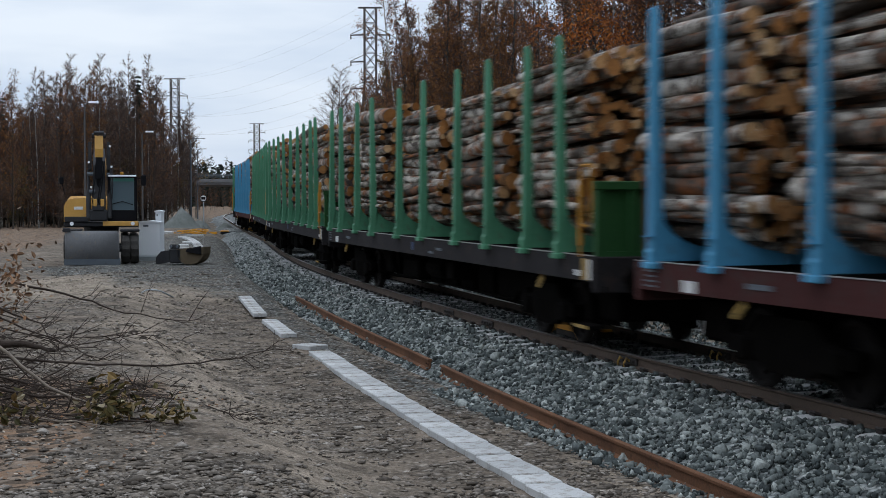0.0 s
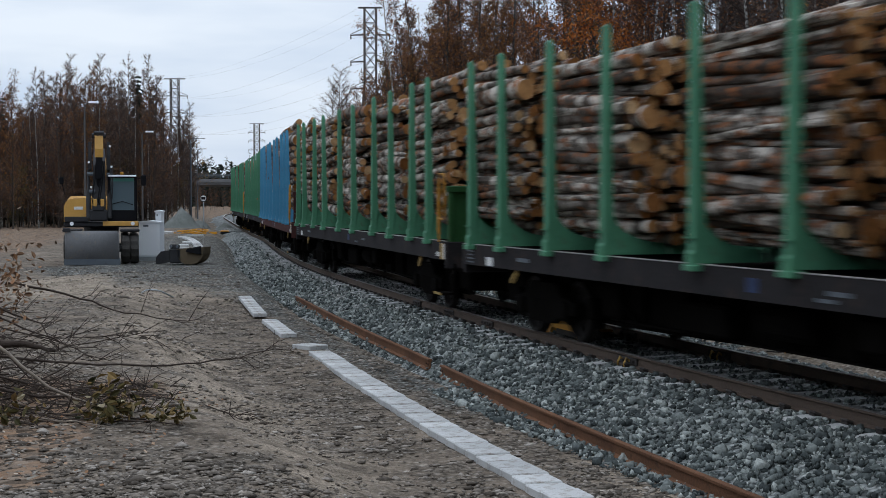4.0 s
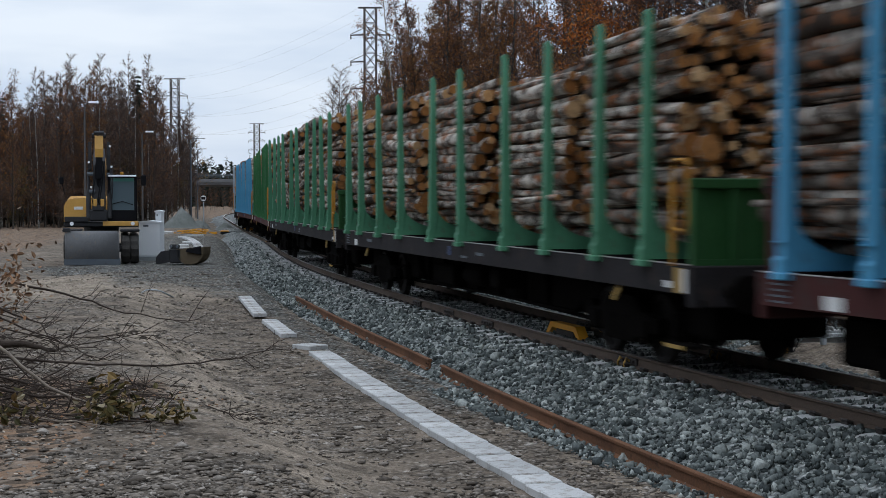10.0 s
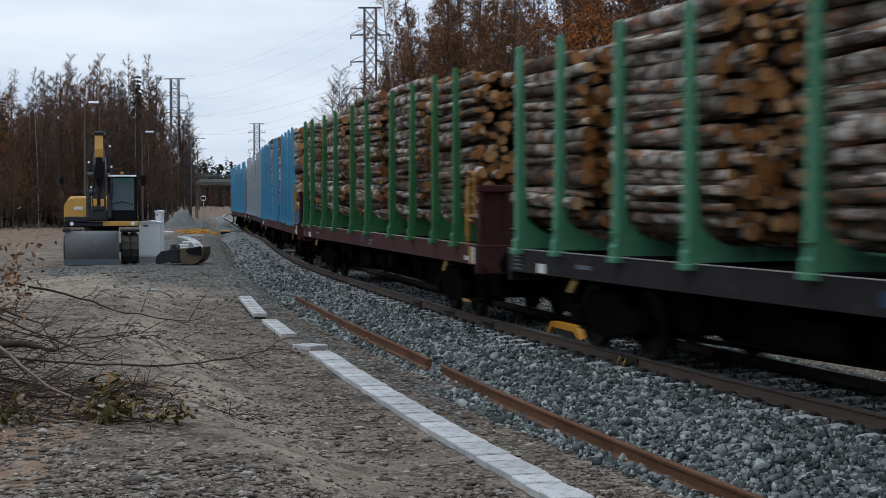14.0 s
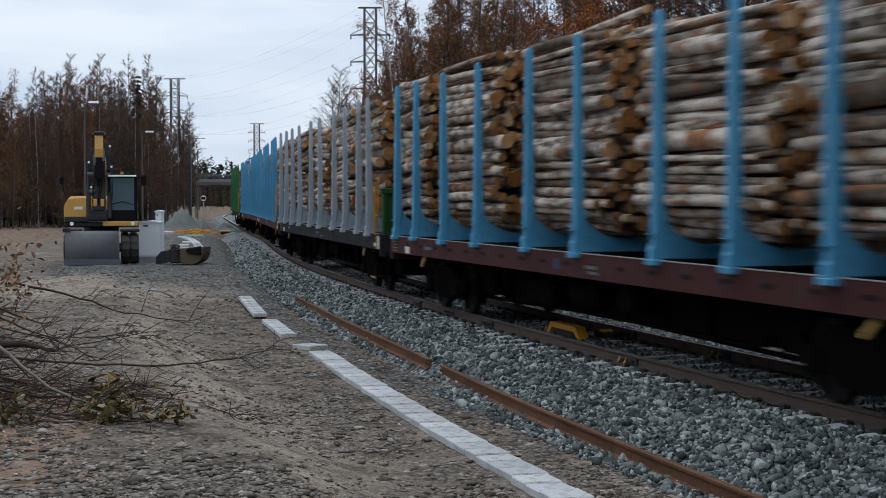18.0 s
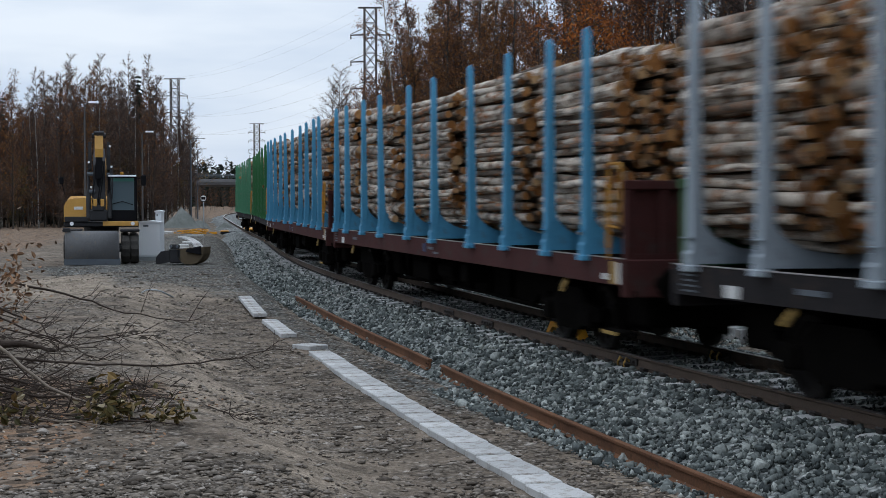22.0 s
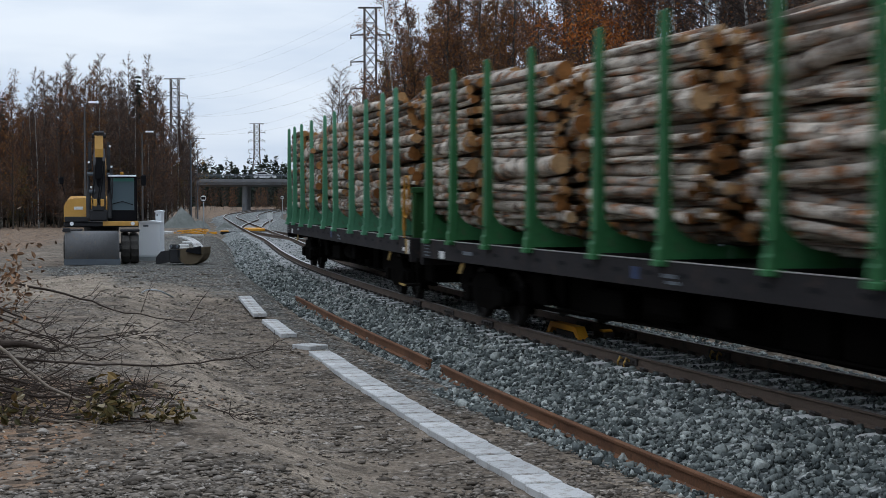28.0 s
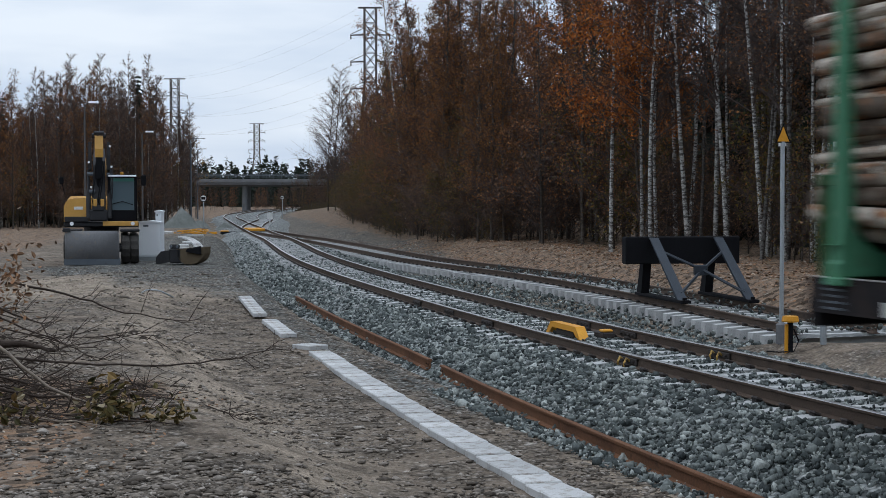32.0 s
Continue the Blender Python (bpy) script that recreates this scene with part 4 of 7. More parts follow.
def stack_layout(length, seed, heap, mean):
    """Log places in a stack: y, z, diameter, start, length, lean. y runs from the near side inwards."""
    rnd = random.Random(seed)
    fan = rnd.uniform(-3.2, 3.2)
    mess = rnd.choice((1.1, 1.6, 1.6, 3.2))
    odd = rnd.uniform(0.02, 0.09)
    rows, z = [], 1.57
    level = 0
    top = heap
    while z < top:
        d0 = mean * rnd.uniform(0.8, 1.2)
        y = -1.32 + rnd.uniform(0.0, 0.11)
        if z < 2.0:
            y += 0.6 * max(0, 1 - (z - 1.57) / 0.38) ** 1.5
        last = -y
        while y < last - 0.08:
            d = min(max(rnd.gauss(mean, mean * 0.33), 0.075), 0.4)
            if rnd.random() < odd:
                d = rnd.uniform(0.24, 0.36)
            ln = length + rnd.gauss(0, 0.13)
            st = rnd.gauss(0, 0.1) + (length - ln) * 0.5
            lean = fan * (z - 1.6) / 2.8 + rnd.gauss(0, mess)
            if z < 1.85 or z > top - 0.3:
                lean *= 0.4
            rows.append((y + d / 2, z + d / 2 + rnd.uniform(-0.03, 0.03), d, st, ln, lean, rnd.gauss(0, 1.0)))
            y += d * rnd.uniform(0.9, 1.0)
        z += d0 * 0.93
        level += 1
        if z > top - 0.35 and rnd.random() < 0.5:
            top += 0.04
    half = rnd.uniform(0.5, 1.0)
    y = -half
    while y < half:
        d = min(max(rnd.gauss(mean * 1.1, mean * 0.3), 0.09), 0.36)
        if rnd.random() < 0.8:
            rows.append((y + d / 2, z + d / 2 - 0.03, d, rnd.gauss(0, 0.15), length + rnd.gauss(0, 0.15), rnd.gauss(0, 1.6), rnd.gauss(0, 1.5)))
        y += d * rnd.uniform(1.0, 1.3)
    return rows


BUNDLES = {}


def build_stack(length, seed, heap, w, x0, mean, pale):
    """A stack of logs: those of the near side and the top one by one, the rest as one mass."""
    st = thing("log_stack", "stack of %s birch logs between the wagon's stakes" % ("pale thin" if pale else "weathered rust-brown"), "log stack", group="log stacks on the train")
    key = (round(length, 1), seed, heap, mean, pale)
    if key not in BUNDLES:
        rows = stack_layout(length, seed, heap, mean)
        ztop = max(r[1] for r in rows)
        single, rest = [], Shape()
        rnd = random.Random(seed + 99)
        rows.sort(key=lambda r: r[0])
        edge = {}
        for r in rows:
            lv = round(r[1] / 0.13)
            edge.setdefault(lv, []).append(r)
        near = {id(q[0]) for q in edge.values()}
        for r in rows:
            y, z, d, s0, ln, a, b = r
            m = pose(s0, y, z, rnd.uniform(0, 360), a, b)
            if id(r) in near:
                single.append((rnd.randrange(14) + 14 * pale, m @ Matrix.Diagonal((ln / 3.6, d / 0.17, d / 0.17, 1))))
            else:
                shown = y < -0.45 or z > ztop - 0.3
                ts = (0, 0.5, 1) if shown else (0, 1)
                p = [m @ Vector((t * ln, 0.03 * math.sin(3 * t + s0 * 40), 0)) for t in ts]
                rest.tube(p, [d * (0.52 - 0.06 * t) for t in ts], 8 if shown else 4, 0, True, 1)
        BUNDLES[key] = (single, rest.data("log_mass", [M_BARK_PALE if pale else M_BARK, M_CUT], False, False))
    single, mass = BUNDLES[key]
    for i, m in single:
        part("log", LOGS[i], None, st, m=m)
    tagged(part("log_mass", mass, None, st), kind="stuff")
    CARRIED.append((st, w, x0))
    return st


# paint, frame, slots, place of the rear end at the start
TRAIN = [(M_BLUE, M_BROWN, 0, 7.46), (M_GREEN, M_DARK, 0, 29.51), (M_GREEN, M_DARK, 0, 51.31), (M_GREEN, M_DARK, 0, 73.33), (M_BLUE, M_BROWN, 0, 95.42),
         (M_GREEN, M_DARK, 0, 117.6), (M_GREEN, M_DARK, 0, 139.76), (M_LEAFGREEN, M_BROWN, 0, 162.34), (M_BLUE, M_BROWN, 1, 184.59), (M_GREY, M_DARK, 0, 206.63),
         (M_BLUE, M_BROWN, 0, 228.71), (M_BLUE, M_BROWN, 0, 250.71), (M_LEAFGREEN, M_DARK, 1, 272.76), (M_GREEN, M_DARK, 1, 294.62)]
# height of the loads
HEAPS = [4.2, 3.95, 4.15, 4.2, 4.35, 4.05, 4.2, 4.3, 4.4, 4.15, 4.1, 4.15, 4.05, 4.1]
LOADS = [(0.18, 0), (0.165, 0), (0.15, 0), (0.17, 0), (0.18, 0), (0.16, 0), (0.18, 0), (0.14, 0), (0.14, 1), (0.15, 1), (0.13, 1), (0.13, 1), (0.14, 1), (0.165, 1)]
COLOURS = {M_BLUE: "sky-blue", M_GREEN: "green", M_LEAFGREEN: "deep green", M_GREY: "pale grey"}
CARRIED, WAGONS = [], []
for i, (paint, fpaint, slots, rear) in enumerate(TRAIN):
    lab = "timber wagon with %s stakes on a %s frame" % (COLOURS[paint], "red-brown" if fpaint is M_BROWN else "dark grey")
    wg = build_wagon(paint, fpaint, lab, slots, i)
    WAGONS.append((wg, rear))
    rs = random.Random(100 + i)
    for x0, x1 in STACKS:
        build_stack(x1 - x0, rs.randrange(40), round(HEAPS[i] + rs.uniform(-0.2, 0.12), 2), wg, x0, LOADS[i][0], LOADS[i][1])


def wagon_pose(rear, t):
    s = rear - SPEED * t
    a, b = ROUTE.at(s - 2.95), ROUTE.at(s - 17.75)
    d = (b - a) / np.linalg.norm(b - a)
    o = a - 2.95 * d
    return pose(o[0], o[1], 0.0, 0, 0, math.degrees(math.atan2(d[1], d[0])))


def motions():
    """The train runs past at one speed; the wheels roll while they are near."""
    times = [float(k) for k in range(33)]
    rows_of = {}
    for wg, rear in WAGONS:
        rows_of[wg.name] = [(t, wagon_pose(rear, t)) for t in times]
        walk(wg, rows_of[wg.name])
    for st, wg, x0 in CARRIED:
        sh = pose(x0, 0, 0)
        walk(st, [(t, m @ sh) for t, m in rows_of[wg.name]])
    for car, t0, x1, t1, v in CARS:
        ts = [0.0, t0] + [t0 + 1.5 + k * (31.99 - t0 - 1.5) / 6 for k in range(7)] + [32.0]
        xs = [-115.0 if t <= t0 else x1 + v * (t - t1) for t in ts]
        walk(car, [(t, pose(x, 297.4, 6.15)) for t, x in zip(ts, xs)])
    turn = math.degrees(SPEED / 0.46)
    rears = {wg.name: rear for wg, rear in WAGONS}
    for wh, dx, wg in WHEELS:
        rear = rears[wg.name]
        t0, t1 = max(0.0, (rear - 30) / SPEED), min(32.0, (rear + 2) / SPEED)
        n = max(2, int((t1 - t0) * turn / 75) + 1) if t1 > t0 else 1
        rows = [(0.0, pose(dx, 0, 0.46))] if t0 > 0.05 or t1 <= t0 else []
        if t1 > t0:
            for k in range(n + 1):
                t = t0 + (t1 - t0) * k / n
                rows.append((t, pose(dx, 0, 0.46, 0, (t - t0) * turn, 0)))
        if rows[-1][0] < 31.95:
            rows.append((32.0, rows[-1][1]))
        walk(wh, rows)


# ---- beside the track: loose rails and cable-duct slabs ----
def on_main(s, o, z):
    p = MAIN.off(s, o)
    return (p[0], p[1], z)


def beside(s):
    """The straight line of the loose rails, off the curving track."""
    return float(np.interp(s, (-6.0, 0.0, 11.0, 26.6), (-3.48, -3.24, -2.83, -2.6)))


for s0, s1, o0, lab in ((27.6, 12.3, beside, "worn"), (11.7, -6.0, beside, "long")):
    hi, lo = max(s0, s1), min(s0, s1)
    sh = rail_shape(MAIN, lo, hi, o0, lambda s: -0.37 + 0.05 * ease(9, 15, s), 0.8)
    lr = thing("loose_rail", "%s rusty rail lying on the ground beside the ballast" % lab, "rail", group="loose rails")
    part("rail_bar", sh, [M_RUST, M_RUST], lr)
    for s in (hi - 0.08, hi - 0.2, lo + 0.08, lo + 0.2):
        hole = Shape().lathe([(0.0, -0.004), (0.017, -0.004), (0.017, 0.004), (0.0, 0.004)], (0, 0, 0), "y", 10)
        part("bolt_hole", hole, M_BLACK, lr, m=track_pose(MAIN, s) @ pose(0, beside(s) - 0.0125, -0.46 + 0.05 * ease(9, 15, s)))

SLABS = [Shape().box(-0.182, 0.182, -0.19, 0.19, -0.09, 0.0, 0, 0.012).data("cover_slab", M_SLAB)]
duct = thing("cable_duct", "row of pale concrete cable duct cover slabs set in the dirt", "cable duct")
rs = random.Random(3)
for s in np.arange(-3.6, 15.1, 0.378):
    p = MAIN.off(s, -4.63 + 0.0405 * s)
    m = track_pose(MAIN, s)
    m.translation = (p[0], p[1], -0.45 + rs.uniform(-0.008, 0.008))
    part("cover_slab", SLABS[0], None, duct, m=m @ pose(0, rs.uniform(-0.006, 0.006), 0, rs.uniform(-0.6, 0.6), rs.uniform(-0.7, 0.7), rs.uniform(-0.6, 0.6)))
LOOSE = [(16.2, -4.0, 60, -0.45)] + [(18.7 + 0.385 * k, -4.03 + 0.003 * k, 4, -0.46 + 0.006 * k) for k in range(8)] + [(23.2 + 0.385 * k, -4.02 + 0.008 * k, -1, -0.4 + 0.012 * k) for k in range(11)]
for s, o, yaw, z in LOOSE:
    p = MAIN.off(s, o)
    m = track_pose(MAIN, s)
    m.translation = (p[0], p[1], z)
    part("cover_slab", SLABS[0], None, duct, m=m @ Matrix.Scale(1.5 if s < 17 else 1.0, 4, (1, 0, 0)) @ pose(0, 0, 0, rs.uniform(-0.9, 0.9), rs.uniform(-0.9, 0.9), yaw * 0.5) @ Matrix.Diagonal((1, 0.82 if s > 18 else 1.0, 1, 1)))

# ---- things on the main track ----
def build_rail_block():
    """A yellow steel arch between the rails and its small drive."""
    b = thing("track_device", "orange-yellow steel arch bolted between the rails", "track device", track_pose(MAIN, 13.75) @ pose(0, 0, -0.17) @ Matrix.Scale(0.85, 4))
    o = [(-1.0, 0.0), (-0.72, 0.24), (0.72, 0.24), (1.0, 0.0), (0.8, 0.0), (0.62, 0.13), (-0.62, 0.13), (-0.8, 0.0)]
    part("arch", Shape().prism(o, -0.1, 0.1, "y"), M_YELLOW, b)
    part("web", Shape().box(-0.5, 0.5, -0.06, 0.06, 0.0, 0.12, 0, 0.02), M_CLIP, b)
    d = thing("point_drive", "small black drive box with an orange cap beside the rail", "track device", track_pose(MAIN, 13.35) @ pose(0, 0.52, -0.18) @ Matrix.Scale(0.75, 4))
    part("housing", Shape().box(-0.3, 0.3, -0.14, 0.14, 0.0, 0.14, 0, 0.03), M_CLIP, d)
    part("cap", Shape().box(0.05, 0.28, -0.15, 0.1, 0.142, 0.2, 0, 0.02), M_YELLOW, d, "orange cap")


build_rail_block()


def joint_bars():
    for s, o in ((9.2, -0.797), (9.55, 0.797), (21.2, -0.797), (18.4, -0.797), (15.0, 0.797), (15.7, -0.797), (12.9, 0.797)):
        j = thing("rail_joint", "bolted steel joint bar with brass-coloured bonds on the rail", "rail joint", track_pose(MAIN, s) @ pose(0, o, 0), group="rail joints")
        for sd in (-1, 1):
            part("bar", Shape().box(-0.33, 0.33, *sorted((sd * 0.012, sd * 0.045)), -0.135, -0.045, 0, 0.008), M_CLIP, j)
            for k in range(4):
                x = -0.24 + 0.16 * k
                part("bolt", Shape().lathe([(0.0, 0.0), (0.02, 0.0), (0.02, 0.03), (0.0, 0.03)], (x, sd * 0.045 if sd > 0 else sd * 0.045 - 0.03, -0.09), "y", 6), M_CLIP, j)
        if s in (9.2, 9.55):
            for x in (-0.12, 0.1):
                part("bond", Shape().tube([(x, -0.03, -0.1), (x + 0.02, -0.1, -0.05), (x + 0.06, -0.15, -0.11), (x + 0.04, -0.13, -0.19)], 0.017, 6), M_LEVER, j, "brass-coloured cable bond")


joint_bars()


# ---- end of the siding ----
def build_buffer_stop():
    b = thing("buffer_stop", "black timber buffer beam on a blue-grey steel trestle", "buffer stop", track_pose(SIDING, 8.35, -0.15))
    part("beam", Shape().box(-0.16, 0.14, -1.42, 1.42, 0.78, 1.42, 0, 0.02), M_BLACK, b, "black timber beam")
    for y in (-0.8, 0.8):
        part("upright", Shape().prism([(-0.62, 0.02), (-0.16, 1.4), (0.02, 1.4), (-0.28, 0.02)], y - 0.1, y + 0.1, "y"), M_BLACK, b)
        part("brace", Shape().prism([(2.1, 0.04), (2.36, 0.04), (0.34, 1.4), (0.14, 1.4)], y - 0.06, y + 0.06, "y"), M_BRACE, b)
        part("brace_flange", Shape().prism([(2.34, 0.04), (2.38, 0.04), (0.36, 1.4), (0.32, 1.4)], y - 0.11, y + 0.11, "y"), M_BRACE, b)
        part("brace_foot", Shape().box(-0.7, 2.55, y - 0.12, y + 0.12, 0.0, 0.07, 0, 0.01), M_BLACK, b)
        for x in (-0.45, 2.45):
            part("foot_bolt", Shape().lathe([(0.0, 0.07), (0.05, 0.07), (0.05, 0.13), (0.0, 0.13)], (x, y, 0), "z", 6), M_BLACK, b)
    for sd in (-1, 1):
        part("cross_tie", Shape().tube([(0.75, -0.76 * sd, 1.1), (1.3, 0.0, 0.68 + 0.03 * sd), (2.1, 0.76 * sd, 0.2)], 0.035, 6), M_BRACE, b)
    part("gusset", Shape().box(1.22, 1.38, -0.15, 0.15, 0.56, 0.8, 0, 0.02), M_BRACE, b)


build_buffer_stop()


def build_triangle_sign():
    x, y = 5.95, 26.1
    z = ground_z(x, y)
    b = thing("track_sign", "yellow triangle sign on a grey steel post", "railway sign", pose(x, y, z, 0, 0, 8))
    part("post", Shape().tube([(0, 0, -0.05), (0, 0, 3.55)], 0.038, 10), M_GALV, b, smooth=False)
    part("collar", Shape().lathe([(0.04, 0.0), (0.1, 0.0), (0.1, 0.34), (0.04, 0.38)], (0, 0, 0), "z", 10), M_CONCRETE, b)
    part("board", Shape().prism([(-0.145, 3.53), (0.145, 3.53), (0.0, 3.87)], -0.02, -0.012, "y"), M_BLACK, b)
    part("face", Shape().prism([(-0.108, 3.552), (0.108, 3.552), (0.0, 3.81)], -0.026, -0.021, "y"), M_YELLOW, b, "yellow triangular face")
    part("bracket", Shape().box(-0.06, 0.06, -0.012, 0.05, 3.47, 3.53), M_WHITE, b)
    x, y = 5.8, 25.05
    z = ground_z(x, y)
    m = thing("marker_post", "short yellow post with an orange cap and a loose cable", "marker post", pose(x, y, z))
    part("tube", Shape().tube([(0, 0, -0.05), (0, 0, 0.48)], 0.036, 10), M_YELLOW, m)
    part("cap", Shape().lathe([(0.0, 0.62), (0.13, 0.62), (0.15, 0.54), (0.14, 0.52), (0.0, 0.52)], (0.06, 0, 0), "z", 12), M_YELLOW, m, "orange cap")
    part("stem", Shape().tube([(0.06, 0, 0.0), (0.06, 0, 0.54)], 0.05, 8), M_BLACK, m)
    part("cable", Shape().tube([(0.12, 0, 0.4), (0.2, -0.02, 0.2), (0.1, -0.1, 0.03), (-0.15, -0.12, 0.02), (-0.35, -0.05, 0.03)], 0.012, 6), M_BLACK, m, "black cable")
    x, y = 6.38, 24.9
    p = thing("pipe_stub", "short grey plastic pipe standing in the gravel", "pipe", pose(x, y, ground_z(x, y)))
    part("pipe", Shape().lathe([(0.05, 0.0), (0.055, 0.0), (0.055, 0.38), (0.065, 0.38), (0.065, 0.43), (0.05, 0.43)], (0, 0, 0), "z", 12), M_GALV, p)


build_triangle_sign()


# ---- wheeled excavator, seen from its front ----
def build_excavator():
    x, y = -11.62, 50.6
    z = ground_z(x, y)
    e = thing("wheeled_excavator", "yellow and charcoal wheeled excavator with raised folded boom", "excavator", pose(x, y, z, 0, 0, 12.5))
    tyre = Shape().lathe([(0.28, -0.13), (0.46, -0.14), (0.5, -0.1), (0.51, 0.0), (0.5, 0.1), (0.46, 0.14), (0.28, 0.13)], (0, 0, 0), "x", 24)
    for k in range(24 * 7):
        if (k // 7) % 2 and 2 <= k % 7 <= 4:
            q = tyre.v[k]
            tyre.v[k] = (q[0], q[1] * 0.94, q[2] * 0.94)
    tyre = tyre.data("tyre", M_RUBBER)
    rim = Shape().lathe([(0.0, -0.08), (0.12, -0.1), (0.14, -0.06), (0.26, -0.07), (0.29, -0.13), (0.29, 0.13), (0.0, 0.1)], (0, 0, 0), "x", 18).data("rim", M_MACHINE_DARK)
    for yy in (0.0, 2.6):
        for xx in (-1.1, -0.8, 0.8, 1.1):
            w = part("wheel", tyre, None, e, m=pose(xx, yy, 0.51))
            part("rim", rim, None, w)
        part("axle", Shape().tube([(-0.95, yy, 0.51), (0.95, yy, 0.51)], 0.12, 8), M_MACHINE_DARK, e)
    part("chassis", Shape().box(-0.55, 0.55, -0.5, 3.1, 0.55, 1.05, 0, 0.05), M_MACHINE_DARK, e)
    part("mudguard", Shape().box(0.62, 1.28, -0.35, 0.45, 1.08, 1.18, 0, 0.03), M_MACHINE_DARK, e)
    part("mudguard", Shape().box(-1.28, -0.62, -0.35, 0.45, 1.08, 1.18, 0, 0.03), M_MACHINE_DARK, e)
    blade = Shape()
    prof = []
    for k in range(9):
        a = -0.75 + 1.5 * k / 8
        prof.append((-1.25 + 0.28 * (1 - math.cos(a)) * 2.2 - 0.05, 0.62 + 0.52 * math.sin(a) / math.sin(0.75)))
    prof2 = [(p + 0.05, q) for p, q in reversed(prof)]
    blade.prism(prof + prof2, -1.14, 0.56, "x")
    for q, (bx, by, bz) in enumerate(blade.v):
        blade.v[q] = (bx * (1.0 if bz < 1.05 else 0.95), by, bz)
    bl = part("dozer_blade", blade, M_BLADE, e, "worn grey steel dozer blade", smooth=True)
    for xx in (-1.17, 0.56):
        part("side_plate", Shape().prism(prof + [(-0.95, 1.05), (-0.95, 0.2)], xx, xx + 0.03, "x"), M_BLADE, bl)
    part("cutting_edge", Shape().box(-1.2, 0.62, -1.2, -1.14, 0.0, 0.22, 0, 0.01), M_STEELGREY, bl)
    part("blade_cap", Shape().box(-1.24, -1.0, -1.2, -0.9, 1.1, 1.24, 0, 0.02), M_MACHINE_DARK, bl)
    for xx in (-0.5, 0.45):
        part("blade_arm", Shape().tube([(xx, -1.0, 0.5), (xx, -0.3, 0.75)], 0.09, 6), M_MACHINE_DARK, e)
    part("turntable", Shape().lathe([(0.0, 1.05), (0.6, 1.05), (0.6, 1.25), (0.0, 1.25)], (0, 1.3, 0), "z", 20), M_MACHINE_DARK, e)
    part("deck_plate", Shape().box(-1.24, 1.26, 0.2, 3.3, 1.25, 1.42, 0, 0.03), M_MACHINE_DARK, e)
    part("deck_trim", Shape().box(0.05, 1.24, 0.14, 0.2, 1.28, 1.44, 0, 0.01), M_MACHINE, e, "yellow trim strip")
    hood = Shape().prism([(-1.24, 1.42), (-1.24, 1.95), (-1.17, 2.1), (-1.02, 2.2), (-0.55, 2.22), (-0.5, 2.18), (-0.5, 1.42)], 0.25, 3.3, "y")
    h = part("hood", hood, M_MACHINE, e, "rounded yellow engine hood")
    part("grille", Shape().box(-0.95, -0.5, 0.5, 1.4, 2.222, 2.24), M_MACHINE_DARK, h)
    part("lettering_plate", Shape().box(-0.9, -0.6, 0.235, 0.25, 1.84, 1.94), M_WHITE, h)
    part("fuel_step", Shape().box(-1.22, -0.42, 0.12, 0.25, 1.42, 1.6, 0, 0.02), M_MACHINE_DARK, e)
    for xx in (-0.98, 1.05):
        part("headlight", Shape().lathe([(0.0, 0.0), (0.065, 0.0), (0.07, 0.05), (0.0, 0.08)], (xx, 0.08, 1.36), "y", 12), M_LAMP, e, "round work light")
    part("counterweight", Shape().box(-1.2, 1.2, 3.0, 3.6, 1.4, 2.3, 0, 0.12), M_MACHINE, e)
    cab = part("cab", Shape().box(0.22, 0.31, 0.25, 0.33, 1.44, 2.98, 0, 0.02).box(1.11, 1.2, 0.25, 0.33, 1.44, 2.98, 0, 0.02).box(0.22, 0.31, 1.7, 1.78, 1.44, 2.98).box(1.11, 1.2, 1.7, 1.78, 1.44, 2.98)
               .box(0.22, 1.2, 0.25, 0.33, 1.44, 1.82, 0, 0.02).box(0.31, 1.11, 1.7, 1.76, 1.44, 1.9).box(0.22, 1.2, 0.25, 1.78, 2.92, 3.04, 0, 0.05), M_BLACK, e, "dark glazed operator cab")
    part("windscreen", Shape().box(0.315, 1.105, 0.275, 0.285, 1.82, 2.92), M_GLASS, cab)
    for xx in (0.265, 1.155):
        part("side_window", Shape().box(xx - 0.006, xx + 0.006, 0.34, 1.69, 1.9, 2.9), M_GLASS, cab)
    part("rear_window", Shape().box(0.315, 1.105, 1.72, 1.73, 1.9, 2.9), M_GLASS, cab)
    part("seat", Shape().box(0.5, 0.92, 1.1, 1.28, 1.85, 2.45, 0, 0.08).box(0.58, 0.84, 1.12, 1.24, 2.47, 2.66, 0, 0.05).box(0.48, 0.94, 0.72, 1.2, 1.78, 1.9, 0, 0.05), M_STEELGREY, cab)
    part("tinted_band", Shape().box(0.315, 1.105, 0.262, 0.272, 2.8, 2.92), M_TINT, cab, "green tinted sun strip")
    part("visor", Shape().box(0.24, 1.18, 0.12, 0.26, 2.95, 3.02, 0, 0.02), M_CABINET, cab)
    part("beacon", Shape().lathe([(0.0, 3.14), (0.06, 3.12), (0.06, 3.04), (0.0, 3.04)], (0.7, 0.6, 0), "z", 10), M_YELLOW, cab)
    part("wiper", Shape().tube([(0.36, 0.262, 2.02), (0.7, 0.262, 2.12), (1.06, 0.262, 2.0)], 0.014, 6), M_BLACK, cab)
    for yy, dd in ((0.36, 0), (0.62, 0.3)):
        part("grab_rail", Shape().tube([(1.24, yy, 1.5), (1.27, yy, 1.55), (1.27, yy, 2.4 - dd), (1.24, yy, 2.45 - dd)], 0.016, 6), M_BLACK, cab)
